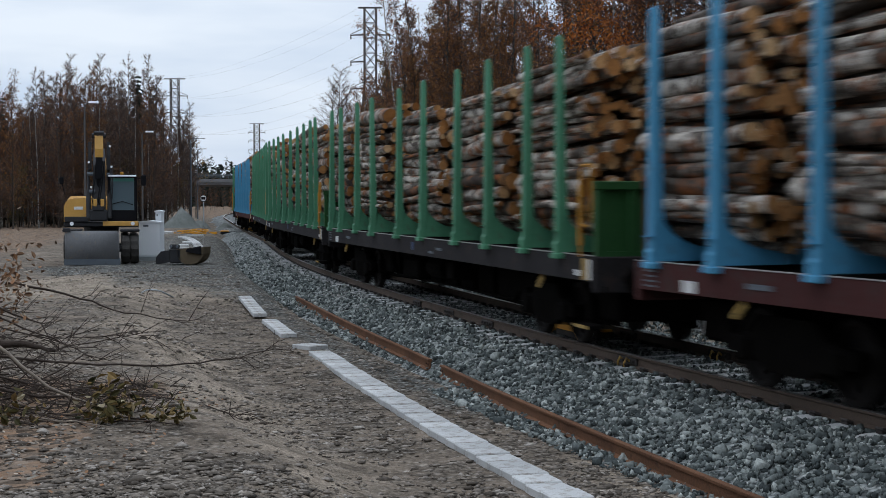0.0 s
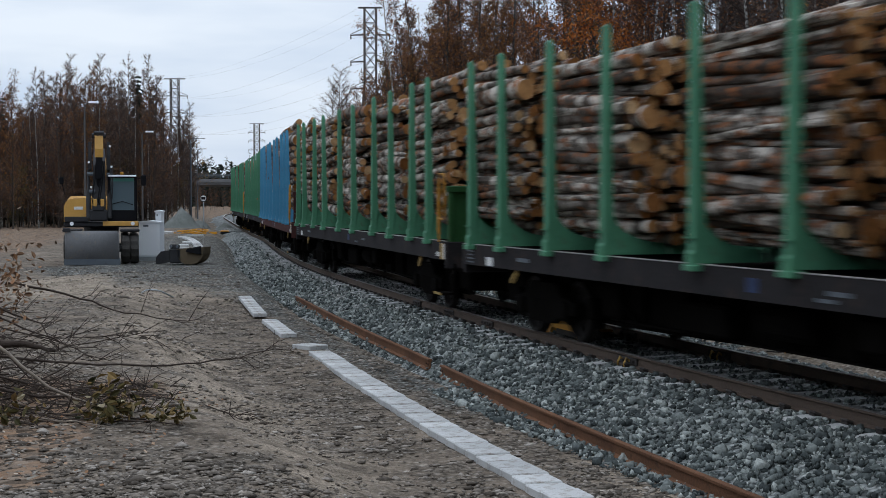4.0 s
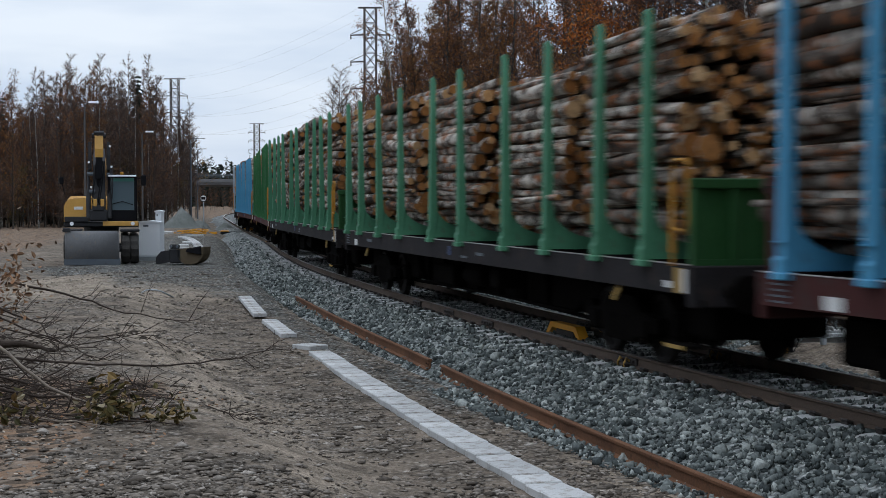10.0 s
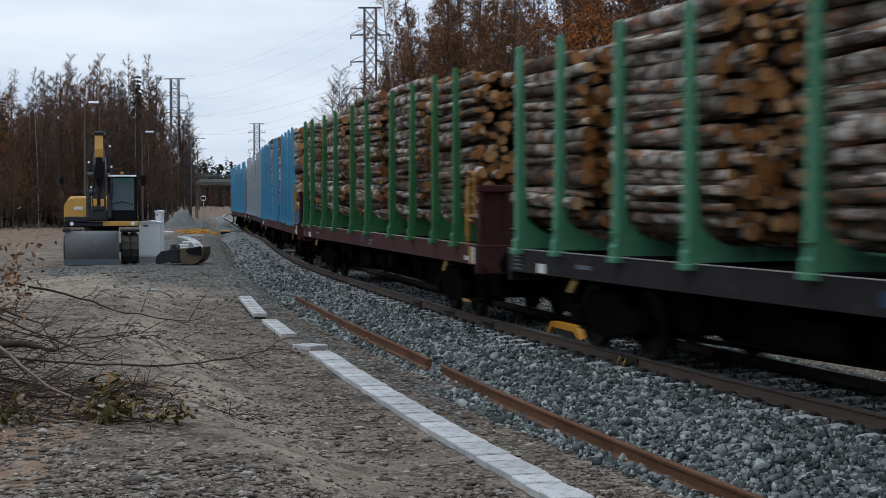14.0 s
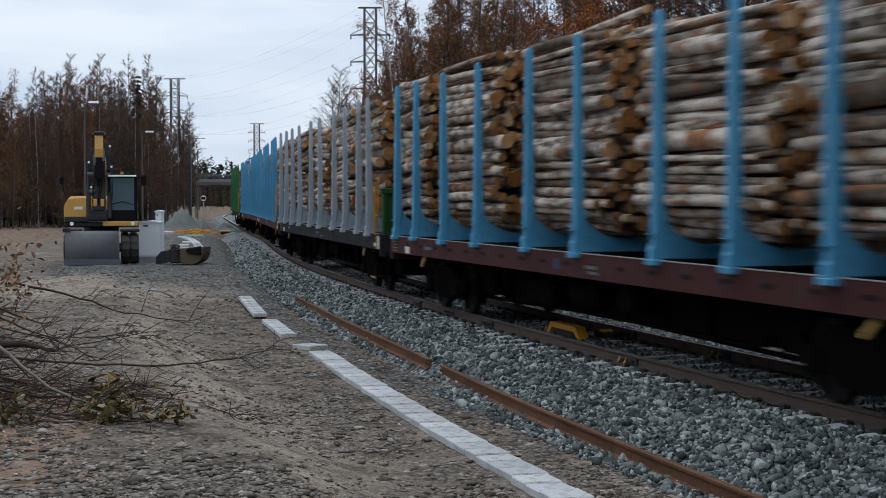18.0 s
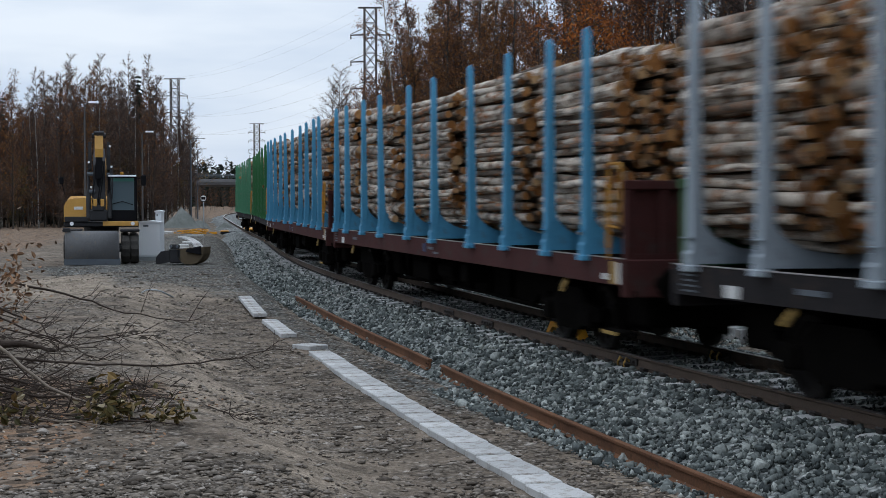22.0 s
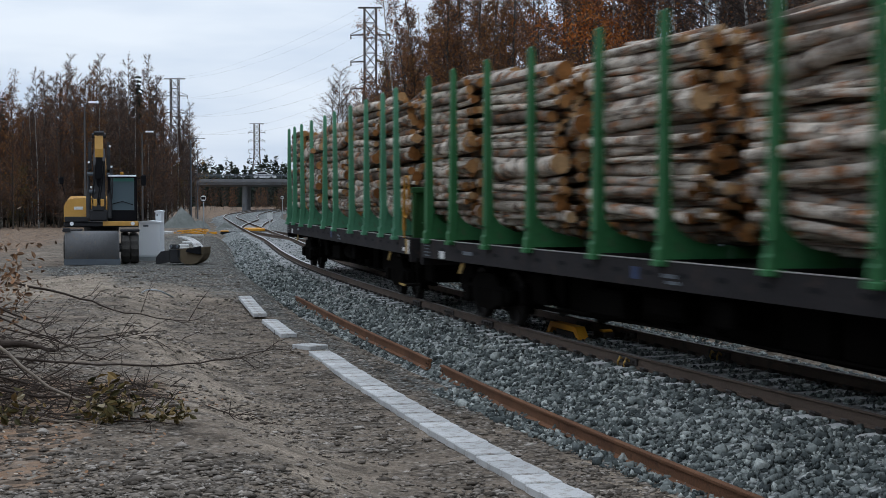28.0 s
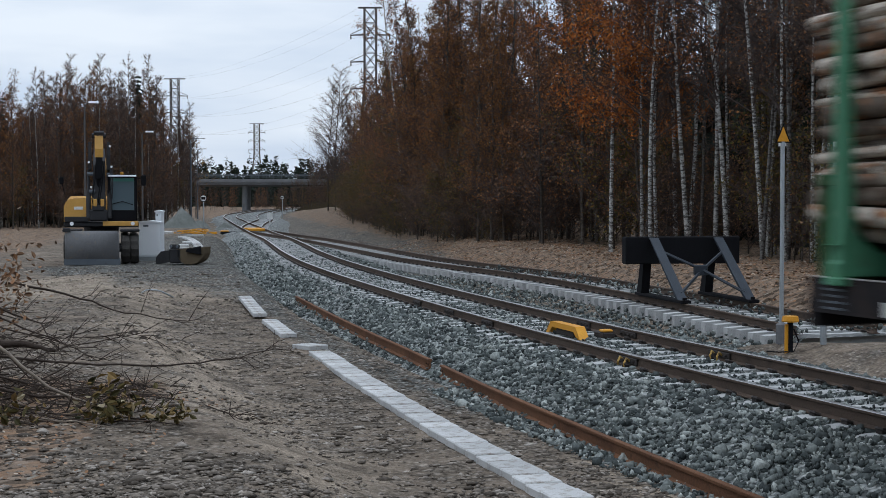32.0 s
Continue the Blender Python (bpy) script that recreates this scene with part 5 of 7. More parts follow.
    part("mirror", Shape().box(1.34, 1.52, 0.3, 0.36, 2.66, 3.02, 0, 0.03).tube([(1.22, 0.3, 2.9), (1.42, 0.33, 2.9)], 0.015, 6), M_BLACK, e)
    part("mirror", Shape().box(-1.38, -1.24, 0.3, 0.36, 2.7, 2.95, 0, 0.03).tube([(-1.2, 0.4, 2.35), (-1.3, 0.33, 2.75)], 0.015, 6), M_BLACK, e)
    boom = Shape().prism([(0.3, 1.5), (0.6, 1.5), (0.62, 2.3), (0.95, 3.1), (1.55, 3.75), (1.35, 3.95), (0.7, 3.35), (0.35, 2.5), (0.12, 1.9)], -0.25, 0.13, "x")
    part("boom", boom, M_MACHINE_DARK, e)
    for xx in (-0.27, 0.13):
        part("boom_flange", Shape().prism([(0.34, 1.6), (0.5, 1.6), (0.52, 2.35), (0.86, 3.15), (1.3, 3.65), (1.2, 3.75), (0.72, 3.25), (0.4, 2.4)], xx, xx + 0.02, "x"), M_MACHINE_DARK, e)
    part("boom_side", Shape().prism([(0.36, 1.95), (0.5, 1.95), (0.52, 2.35), (0.86, 3.15), (1.2, 3.55), (1.1, 3.62), (0.72, 3.2), (0.42, 2.4)], 0.15, 0.17, "x"), M_MACHINE, e, "yellow side plate of the boom")
    for xx in (0.31, 0.36):
        part("hose_clamp", Shape().tube([(xx, 0.2, 2.2), (xx + 0.03, 0.1, 2.7), (xx, 0.3, 3.25)], 0.022, 6), M_MACHINE_DARK, e)
    stick = Shape().prism([(0.30, 3.62), (0.12, 3.62), (0.08, 3.9), (0.16, 4.32), (0.34, 4.46), (0.55, 4.36), (0.5, 4.0)], -0.2, 0.08, "x")
    part("stick", stick, M_MACHINE, e, "yellow dipper stick")
    part("stick_head", Shape().tube([(-0.3, 0.3, 4.36), (0.18, 0.3, 4.36)], 0.09, 10).tube([(-0.22, 0.14, 4.45), (0.1, 0.14, 4.45)], 0.06, 8), M_MACHINE_DARK, e)
    part("stick_lower", Shape().prism([(0.3, 2.9), (0.1, 2.9), (0.1, 3.62), (0.32, 3.62)], -0.17, 0.05, "x"), M_BLACK, e)
    for xx in (-0.42, 0.2):
        part("stick_link", Shape().prism([(0.25, 3.2), (0.42, 3.15), (0.5, 3.6), (0.45, 4.15), (0.28, 4.15), (0.22, 3.7)], xx, xx + 0.11, "x"), M_MACHINE_DARK, e)
    for xx, zz in ((-0.36, 3.05), (0.3, 3.02), (-0.3, 2.45)):
        part("link_pin", Shape().tube([(xx - 0.1, 0.28, zz), (xx + 0.1, 0.28, zz)], 0.07, 8), M_STEELGREY, e)
    part("stick_cylinder", Shape().tube([(-0.07, 0.45, 2.0), (-0.07, 0.5, 3.1)], 0.09, 10).tube([(-0.07, 0.5, 3.1), (-0.07, 0.6, 3.9)], 0.05, 8), M_BLACK, e)
    for xx in (-0.42, 0.28):
        part("lift_cylinder", Shape().tube([(xx, 0.15, 1.55), (xx, 0.35, 2.5)], 0.085, 10).tube([(xx, 0.35, 2.5), (xx, 0.5, 3.2)], 0.045, 8), M_MACHINE_DARK, e)
    for k, (xx, zz) in enumerate(((-0.4, 3.45), (0.35, 3.3), (-0.33, 2.6), (0.3, 4.0))):
        part("boom_light", Shape().lathe([(0.0, 0.0), (0.04, 0.0), (0.04, 0.05), (0.0, 0.06)], (xx, 0.15, zz), "y", 10), M_LAMP, e)
    part("boom_foot", Shape().box(-0.4, 0.22, 0.05, 0.5, 1.44, 1.85, 0, 0.06).box(-0.3, 0.1, 0.0, 0.1, 1.8, 2.0, 0, 0.03), M_MACHINE_DARK, e)
    part("swing_bracket", Shape().box(-0.26, -0.14, -0.03, 0.06, 1.95, 2.2, 0, 0.02).box(-0.02, 0.1, -0.03, 0.06, 1.95, 2.2, 0, 0.02), M_MACHINE, e, "yellow hose bracket")
    for xx in (-0.2, 0.0, 0.06):
        part("hydraulic_hose", Shape().tube([(xx, 0.25, 1.7), (xx - 0.1, 0.0, 2.2), (xx, 0.2, 2.9), (xx + 0.05, 0.4, 3.5)], 0.025, 6), M_BLACK, e)


build_excavator()


def build_bucket():
    x, y = -9.15, 51.2
    b = thing("excavator_bucket", "muddy digging bucket with a black tilt coupler on the ground", "bucket", pose(x + 0.2, y, ground_z(x, y), 0, 0, -8) @ Matrix.Scale(0.88, 4))
    round_side = [(-0.1, 0.6), (0.98, 0.68), (0.97, 0.42), (0.88, 0.22), (0.72, 0.07), (0.5, 0.0), (0.25, 0.02), (0.06, 0.12), (-0.08, 0.3)]
    part("shell", Shape().prism(round_side, -0.5, 0.45, "y"), M_BLADE_MUD, b, "mud-coated rounded steel shell")
    part("lip", Shape().prism([(0.3, 0.5), (0.36, 0.62), (0.88, 0.72), (0.9, 0.4)], -0.62, -0.5, "y"), M_BLACK, b)
    part("coupler", Shape().box(-0.42, 0.1, -0.5, 0.0, 0.05, 0.62, 0, 0.05).box(-0.36, 0.04, -0.55, -0.5, 0.62, 0.78, 0, 0.03), M_MACHINE_DARK, b)
    part("grapple", Shape().prism([(-0.95, 0.0), (-0.95, 0.28), (-0.75, 0.5), (-0.42, 0.55), (-0.42, 0.08)], -0.45, -0.1, "y"), M_MACHINE_DARK, b)
    for xx in (-0.3, -0.05):
        part("pin", Shape().tube([(xx, -0.62, 0.7), (xx, -0.5, 0.7)], 0.05, 8), M_STEELGREY, b)


build_bucket()


def build_cabinets():
    for x, y, w, d, h, lab in ((-10.78, 54.9, 0.8, 0.45, 1.46, "tall pale grey electrical cabinet with a louvred top vent"), (-11.0, 57.8, 0.24, 0.4, 1.78, "narrow pale grey cable cabinet behind the wide one")):
        z = ground_z(x, y)
        c = thing("electrical_cabinet", lab, "cabinet", pose(x, y, z, 0, 0, -6))
        part("plinth", Shape().box(-w / 2, w / 2, -d / 2, d / 2, -0.05, 0.16), M_GALV, c)
        part("body", Shape().box(-w / 2, w / 2, -d / 2 + 0.02, d / 2, 0.16, h - 0.05, 0, 0.01), M_CABINET, c)
        part("door", Shape().box(-w / 2 + 0.02, w / 2 - 0.02, -d / 2 - 0.002, -d / 2 + 0.02, 0.2, h - 0.09, 0, 0.006), M_CABINET, c)
        part("roof", Shape().prism([(-w / 2 - 0.03, h - 0.05), (w / 2 + 0.03, h - 0.05), (w / 2 + 0.03, h - 0.01), (0, h + 0.03), (-w / 2 - 0.03, h - 0.01)], -d / 2 - 0.03, d / 2 + 0.03, "y"), M_CABINET, c)
        part("vent", Shape().box(-0.27 * w, -0.02, -d / 2 - 0.012, -d / 2, h - 0.2, h - 0.13, 0, 0.004), M_STEELGREY, c)


build_cabinets()


# ---- building-site bits in the middle distance ----
def heap(x, y, r, h, label, mat, seed):
    sh, n, k = Shape(), 28, 10
    v = []
    for i in range(k + 1):
        for j in range(n):
            a, q = 2 * math.pi * j / n, r * i / k
            px, py = x + q * math.cos(a) * 1.25, y + q * math.sin(a)
            t = 1 - i / k
            zz = h * (t ** 1.15) * (1 + 0.25 * noise.noise((px * 0.7, py * 0.7, seed))) + 0.12 * noise.noise((px * 2.2, py * 2.2, seed)) * min(1, 3 * t)
            v.append((px, py, ground_z(px, py) - 0.06 + max(zz, 0)))
    f = [(i * n + j, i * n + (j + 1) % n, (i + 1) * n + (j + 1) % n, (i + 1) * n + j) for i in range(k) for j in range(n)]
    sh.add(v, f)
    solid("gravel_mound", sh, mat, label, "gravel heap", smooth=True)


heap(-20.75, 118, 1.4, 1.95, "tall heap of grey crushed gravel on the site", M_GRAVEL, 1.0)
heap(-18.2, 124, 1.2, 0.95, "low heap of grey crushed gravel on the site", M_GRAVEL, 2.0)
heap(-19.9, 121, 1.1, 0.7, "rounded heap of grey gravel behind the tall one", M_GRAVEL, 3.0)


def flat_bits():
    rnd = random.Random(8)
    for x, y, lx, ly, lz, yaw, mat, nm, lab in ((-18.0, 97, 0.5, 2.6, 0.14, 20, M_SLAB, "plank_stack", "pale stack of boards on the ground"), (-17.6, 90, 0.9, 0.8, 0.2, 5, M_WHITE, "board", "white board on the ground"),
                                                (-15.2, 91, 1.1, 0.4, 0.08, 10, M_SLAB, "board", "pale board lying flat on dirt"), (-12.9, 76, 0.7, 0.5, 0.1, 30, M_WHITE, "board", "white board on the dirt"),
                                                (-12.2, 70, 0.5, 0.4, 0.09, 10, M_WHITE, "board", "white scrap of broken board"), (-11.8, 66.5, 0.8, 0.4, 0.06, -10, M_SLAB, "board", "pale scrap board on the dirt"), (-15.6, 101, 0.5, 0.4, 0.14, 0, M_YELLOW, "crate", "orange crate on the ground")):
        z = ground_z(x, y)
        solid(nm, Shape().box(-lx / 2, lx / 2, -ly / 2, ly / 2, -0.02, lz, 0, 0.01), mat, lab, nm.replace("_", " "), m=pose(x, y, z, 0, 0, yaw))
    for x, y, r in ((-16.6, 96, 0.6), (-15.6, 95.0, 0.55), (-16.1, 98.5, 0.5)):
        ho = thing("hose_coil", "coil of bright yellow hose lying on the ground", "hose", pose(x, y, ground_z(x, y)), group="hose coils")
        for k in range(3):
            part("loop", Shape().tube([((r - 0.07 * k) * math.cos(a * math.pi / 8) + 0.2 * (k - 1), (r - 0.07 * k) * 0.9 * math.sin(a * math.pi / 8), 0.14 + (0.13 - 0.03 * k) * math.sin(a * math.pi / 8 + 1.9 * k + x)) for a in range(17)], 0.022, 6), M_YELLOW, ho)
    p = thing("pallet_box", "black pallet with a yellow lid beside the track", "pallet", pose(-15.55, 109.0, ground_z(-15.55, 109.0), 0, 0, 8) @ Matrix.Scale(1.5, 4))
    part("pallet", Shape().box(-0.5, 0.62, -0.5, 0.5, 0.0, 0.28, 0, 0.03), M_BLACK, p)
    part("lid", Shape().box(-0.5, -0.1, -0.3, 0.3, 0.28, 0.34, 0, 0.02), M_YELLOW, p, "yellow lid")
    for s, o in ((99.5, 0.1), (102.0, -0.1)):
        solid("switch_cover", Shape().box(-0.7, 0.7, -0.62, 0.62, -0.16, 0.03, 0, 0.03), M_YELLOW, "yellow cover plate over the points", "cover plate", m=track_pose(MAIN, s) @ pose(0, o, 0), group="switch covers")
    cv = Shape().tube([(-7.3 + 0.55 * t, 36.0 - 0.7 * t * (1 - t), ground_z(-7.2, 36) + 0.05 + 0.35 * t * (1 - t)) for t in np.linspace(0, 1.6, 8)], 0.022, 6)
    solid("pipe_offcut", cv, M_GALV, "bent grey plastic pipe offcut on the dirt", "pipe")
    st = Shape().tube([(-16.3, 140, -0.3), (-16.3, 140, 0.9)], 0.06, 6).box(-16.55, -16.05, 139.9, 140.1, 0.3, 0.9)
    solid("site_post", st, M_WHITE, "short white marker post near the track", "post")


flat_bits()


def curved_duct():
    """The further run of slabs that bends away past the bucket."""
    d2 = thing("cable_duct", "curving row of pale duct slabs beyond the excavator", "cable duct")
    ln = Line([(-8.9, 55.0), (-10.0, 62), (-11.2, 68), (-12.2, 73.5), (-13.6, 80), (-15.4, 87)], (-8.9, 55.0))
    rnd = random.Random(4)
    for s in np.arange(0, 32, 0.4):
        p = ln.at(s)
        m = track_pose(ln, s)
        m.translation = (p[0], p[1], ground_z(p[0], p[1]) + 0.1)
        part("cover_slab", SLABS[0], None, d2, m=m @ pose(0, 0, 0, rnd.uniform(-2, 2), rnd.uniform(-2, 2), rnd.uniform(-4, 4)))


curved_duct()


def round_sign(x, y, top, r, seed):
    z = ground_z(x, y)
    b = thing("speed_board", "round white railway speed board on a thin post", "railway sign", pose(x, y, z), group="speed boards")
    part("post", Shape().tube([(0, 0, -0.05), (0, 0, top - z)], 0.05, 8), M_GALV, b)
    part("disc", Shape().lathe([(0.0, -0.07), (r, -0.07), (r, -0.05), (0.0, -0.05)], (0, 0, top - z), "y", 20), M_WHITE, b)
    part("rim", Shape().lathe([(r * 0.86, -0.075), (r * 1.04, -0.075), (r * 1.04, -0.045), (r * 0.86, -0.045)], (0, 0, top - z), "y", 20), M_BLACK, b)
    for dx in (-0.35, 0.3):
        part("mark", Shape().box(r * dx - 0.09 * r / 0.3, r * dx + 0.09 * r / 0.3, -0.085, -0.072, top - z - 0.4 * r, top - z + 0.4 * r), M_BLACK, b)


round_sign(-19.3, 120.0, 2.25, 0.27, 1)
round_sign(-21.8, 202, 2.4, 0.27, 2)


def street_lamp(x, y, h, arm):
    z = ground_z(x, y)
    b = thing("street_lamp", "tall grey street lamp with a flat pale head", "street lamp", pose(x, y, z), group="street lamps")
    part("post", Shape().tube([(0, 0, -0.1), (0, 0, h - z - 0.1), (0.2 * np.sign(arm), 0, h - z), (arm, 0, h - z + 0.05)], [0.085, 0.05, 0.045, 0.035], 8), M_PYLON if y < 130 else M_STEELGREY, b)
    part("lamp_head", Shape().box(arm - 0.1, arm + 0.5, -0.14, 0.14, h - z - 0.02, h - z + 0.1, 0, 0.04), M_LAMP, b, "pale lamp head")


for x, y, h, arm in ((-24.7, 146, 8.1, 0.9), (-29.0, 176, 8.1, 0.6), (-22.1, 92, 8.1, 0.35), (-22.6, 112, 7.2, 0.35), (-33.5, 178, 8.6, 0.5)):
    street_lamp(x, y, h, arm)


# ---- road bridge ----
def build_bridge():
    b = thing("road_bridge", "grey concrete road bridge with steel railing on round piers", "bridge")
    Y, x0, x1 = 300.0, -62.0, -14.0
    part("deck", Shape().prism([(Y - 5, 5.1), (Y - 5, 6.15), (Y + 5, 6.15), (Y + 5, 5.1), (Y + 2.5, 4.75), (Y - 2.5, 4.75)], x0, x1, "x"), M_CONCRETE, b)
    part("edge_beam", Shape().box(x0, x1, Y - 5.3, Y - 5.0, 5.5, 6.2, 0, 0.03), M_CONCRETE, b)
    for x in (-39.6, -56.0):
        for yy in (-2.5, 2.5):
            part("pier", Shape().tube([(x, Y + yy, -1), (x, Y + yy, 5.0)], 0.55, 12), M_CONCRETE, b)
    for z in (6.55, 6.85, 7.1):
        part("rail", Shape().box(x0, x1, Y - 5.2, Y - 5.1, z, z + 0.12), M_STEELGREY, b)
    for x in np.arange(x0, x1, 1.5):
        part("baluster", Shape().box(x - 0.04, x + 0.04, Y - 5.2, Y - 5.1, 6.15, 7.15), M_STEELGREY, b)
    for sx, xe in ((1, -31.0), (-1, -59.0)):
        part("embankment", Shape().prism([(xe, -1.0), (xe + sx * 12, 4.9), (xe + sx * 60, 6.2), (xe + sx * 60, -1.0)], Y - 9, Y + 9, "y"), M_GRASS, b, "earth embankment with dry grass")


build_bridge()


# ---- lattice pylons and wires ----
def build_pylon(x, y, top, wid, rows, tops):
    p = thing("power_pylon", "dark steel lattice power pylon with cross arms", "pylon", pose(x, y, 0), group="power pylons")
    def leg_at(z, sx, sy):
        w = wid * (1.0 + 1.9 * max(0, (top * 0.62 - z) / (top * 0.62)))
        return (sx * w / 2, sy * w / 2, z)
    n = 14
    zs = [top * k / n for k in range(n + 1)]
    for sx in (-1, 1):
        for sy in (-1, 1):
            part("leg", Shape().tube([leg_at(z, sx, sy) for z in zs], 0.12, 4), M_PYLON, p)
    for face in range(4):
        sh = Shape()
        for k in range(n):
            c = [(-1, -1), (1, -1), (1, 1), (-1, 1)]
            a, b = c[face], c[(face + 1) % 4]
            sh.tube([leg_at(zs[k], *a), leg_at(zs[k + 1], *b)], 0.06, 3)
            sh.tube([leg_at(zs[k], *b), leg_at(zs[k + 1], *a)], 0.06, 3)
            sh.tube([leg_at(zs[k], *a), leg_at(zs[k], *b)], 0.06, 3)
        part("lattice", sh, M_PYLON, p)
    for z in rows:
        for sx in (-1, 1):
            part("cross_arm", Shape().tube([(sx * wid / 2, 0, z), (sx * (wid / 2 + 2.1), 0, z - 0.1)], [0.14, 0.08], 4).tube([(sx * wid / 2, 0, z + 1.0), (sx * (wid / 2 + 2.1), 0, z)], 0.05, 4), M_PYLON, p)
            part("insulator", Shape().lathe([(0.05, 0.0), (0.14, -0.1), (0.05, -0.2), (0.14, -0.3), (0.05, -0.4), (0.14, -0.5), (0.04, -0.6)], (sx * (wid / 2 + 2.0), 0, z - 0.1), "z", 6), M_PYLON, p)
    part("top_bar", Shape().box(-tops, tops, -0.3, 0.3, top, top + 0.2), M_PYLON, p)


build_pylon(-10.6, 218, 30.0, 1.7, (26.2, 22.3, 18.4), 1.75)
build_pylon(-62.2, 346, 30.0, 1.8, (26.2, 22.3, 18.4), 2.4)
build_pylon(-68.7, 550, 30.0, 2.0, (27.0, 23.8, 20.5), 2.6)


def build_wires():
    sh = Shape()
    for z in (26.2, 22.3, 18.4):
        for dx in (-2.85, 2.85):
            a, b = Vector((-10.6 + dx, 218, z - 0.7)), Vector((-62.2 + dx, 346, z - 0.7))
            sh.tube([a.lerp(b, t) - Vector((0, 0, 10 * t * (1 - t))) for t in np.linspace(0, 1, 15)], 0.009, 3, caps=False)
            c = Vector((40 + dx, 60, z + 3))
            sh.tube([a.lerp(c, t) - Vector((0, 0, 8 * t * (1 - t))) for t in np.linspace(0, 1, 15)], 0.009, 3, caps=False)
    for dx in (-1.6, 1.6):
        a, b = Vector((-10.6 + dx, 218, 30.1)), Vector((-62.2 + dx, 346, 30.1))
        sh.tube([a.lerp(b, t) - Vector((0, 0, 8 * t * (1 - t))) for t in np.linspace(0, 1, 15)], 0.008, 3, caps=False)
    solid("power_lines", sh.data("power_lines", M_PYLON, fix=False), None, "thin sagging power lines between the pylons", "power line", kind="stuff")


build_wires()


# ---- cars on the bridge ----
def build_car(paint, lab):
    c = thing("car", lab, "car", pose(-115, 297.4, 6.15))
    body = [(-2.1, 0.28), (-2.15, 0.7), (-2.0, 0.88), (-1.55, 0.95), (1.1, 0.95), (1.95, 0.82), (2.15, 0.62), (2.15, 0.28)]
    cabin = [(-1.85, 0.95), (-1.5, 1.42), (0.2, 1.46), (1.05, 0.95)]
    b = part("body", Shape().prism(body, -0.85, 0.85, "y").prism(cabin, -0.72, 0.72, "y"), paint, c)
    for y in (-0.725, 0.725):
        part("side_window", Shape().prism([(-1.6, 0.99), (-1.4, 1.36), (0.12, 1.4), (0.8, 0.99)], y - 0.008, y + 0.008, "y"), M_BLACK, b)
    for x in (-1.3, 1.35):
        for y in (-0.78, 0.78):
            part("wheel", Shape().lathe([(0.0, -0.1), (0.2, -0.11), (0.31, -0.1), (0.32, 0.0), (0.31, 0.1), (0.0, 0.1)], (x, y, 0.32), "y", 16), M_RUBBER, c)
    return c


CARS = [(build_car(M_CAR, "white passenger car driving over the road bridge"), 19.0, -39.9, 27.5, 8.9), (build_car(M_STEELGREY, "dark grey car driving over the road bridge"), 20.6, -41.7, 29.5, 8.6)]


# ---- trees ----
def tri_mesh(name, verts, faces, mats, slots=None):
    """A mesh from arrays of corners and three- or four-cornered faces."""
    me = bpy.data.meshes.new(name)
    k = faces.shape[1]
    me.vertices.add(len(verts))
    me.vertices.foreach_set("co", verts.astype(np.float32).ravel())
    me.loops.add(faces.size)
    me.loops.foreach_set("vertex_index", faces.astype(np.int32).ravel())
    me.polygons.add(len(faces))
    me.polygons.foreach_set("loop_start", np.arange(0, faces.size, k, dtype=np.int32))
    for mm in mats:
        me.materials.append(mm)
    if slots is not None:
        me.polygons.foreach_set("material_index", np.asarray(slots, dtype=np.int32))
    me.update()
    me.validate()
    return me


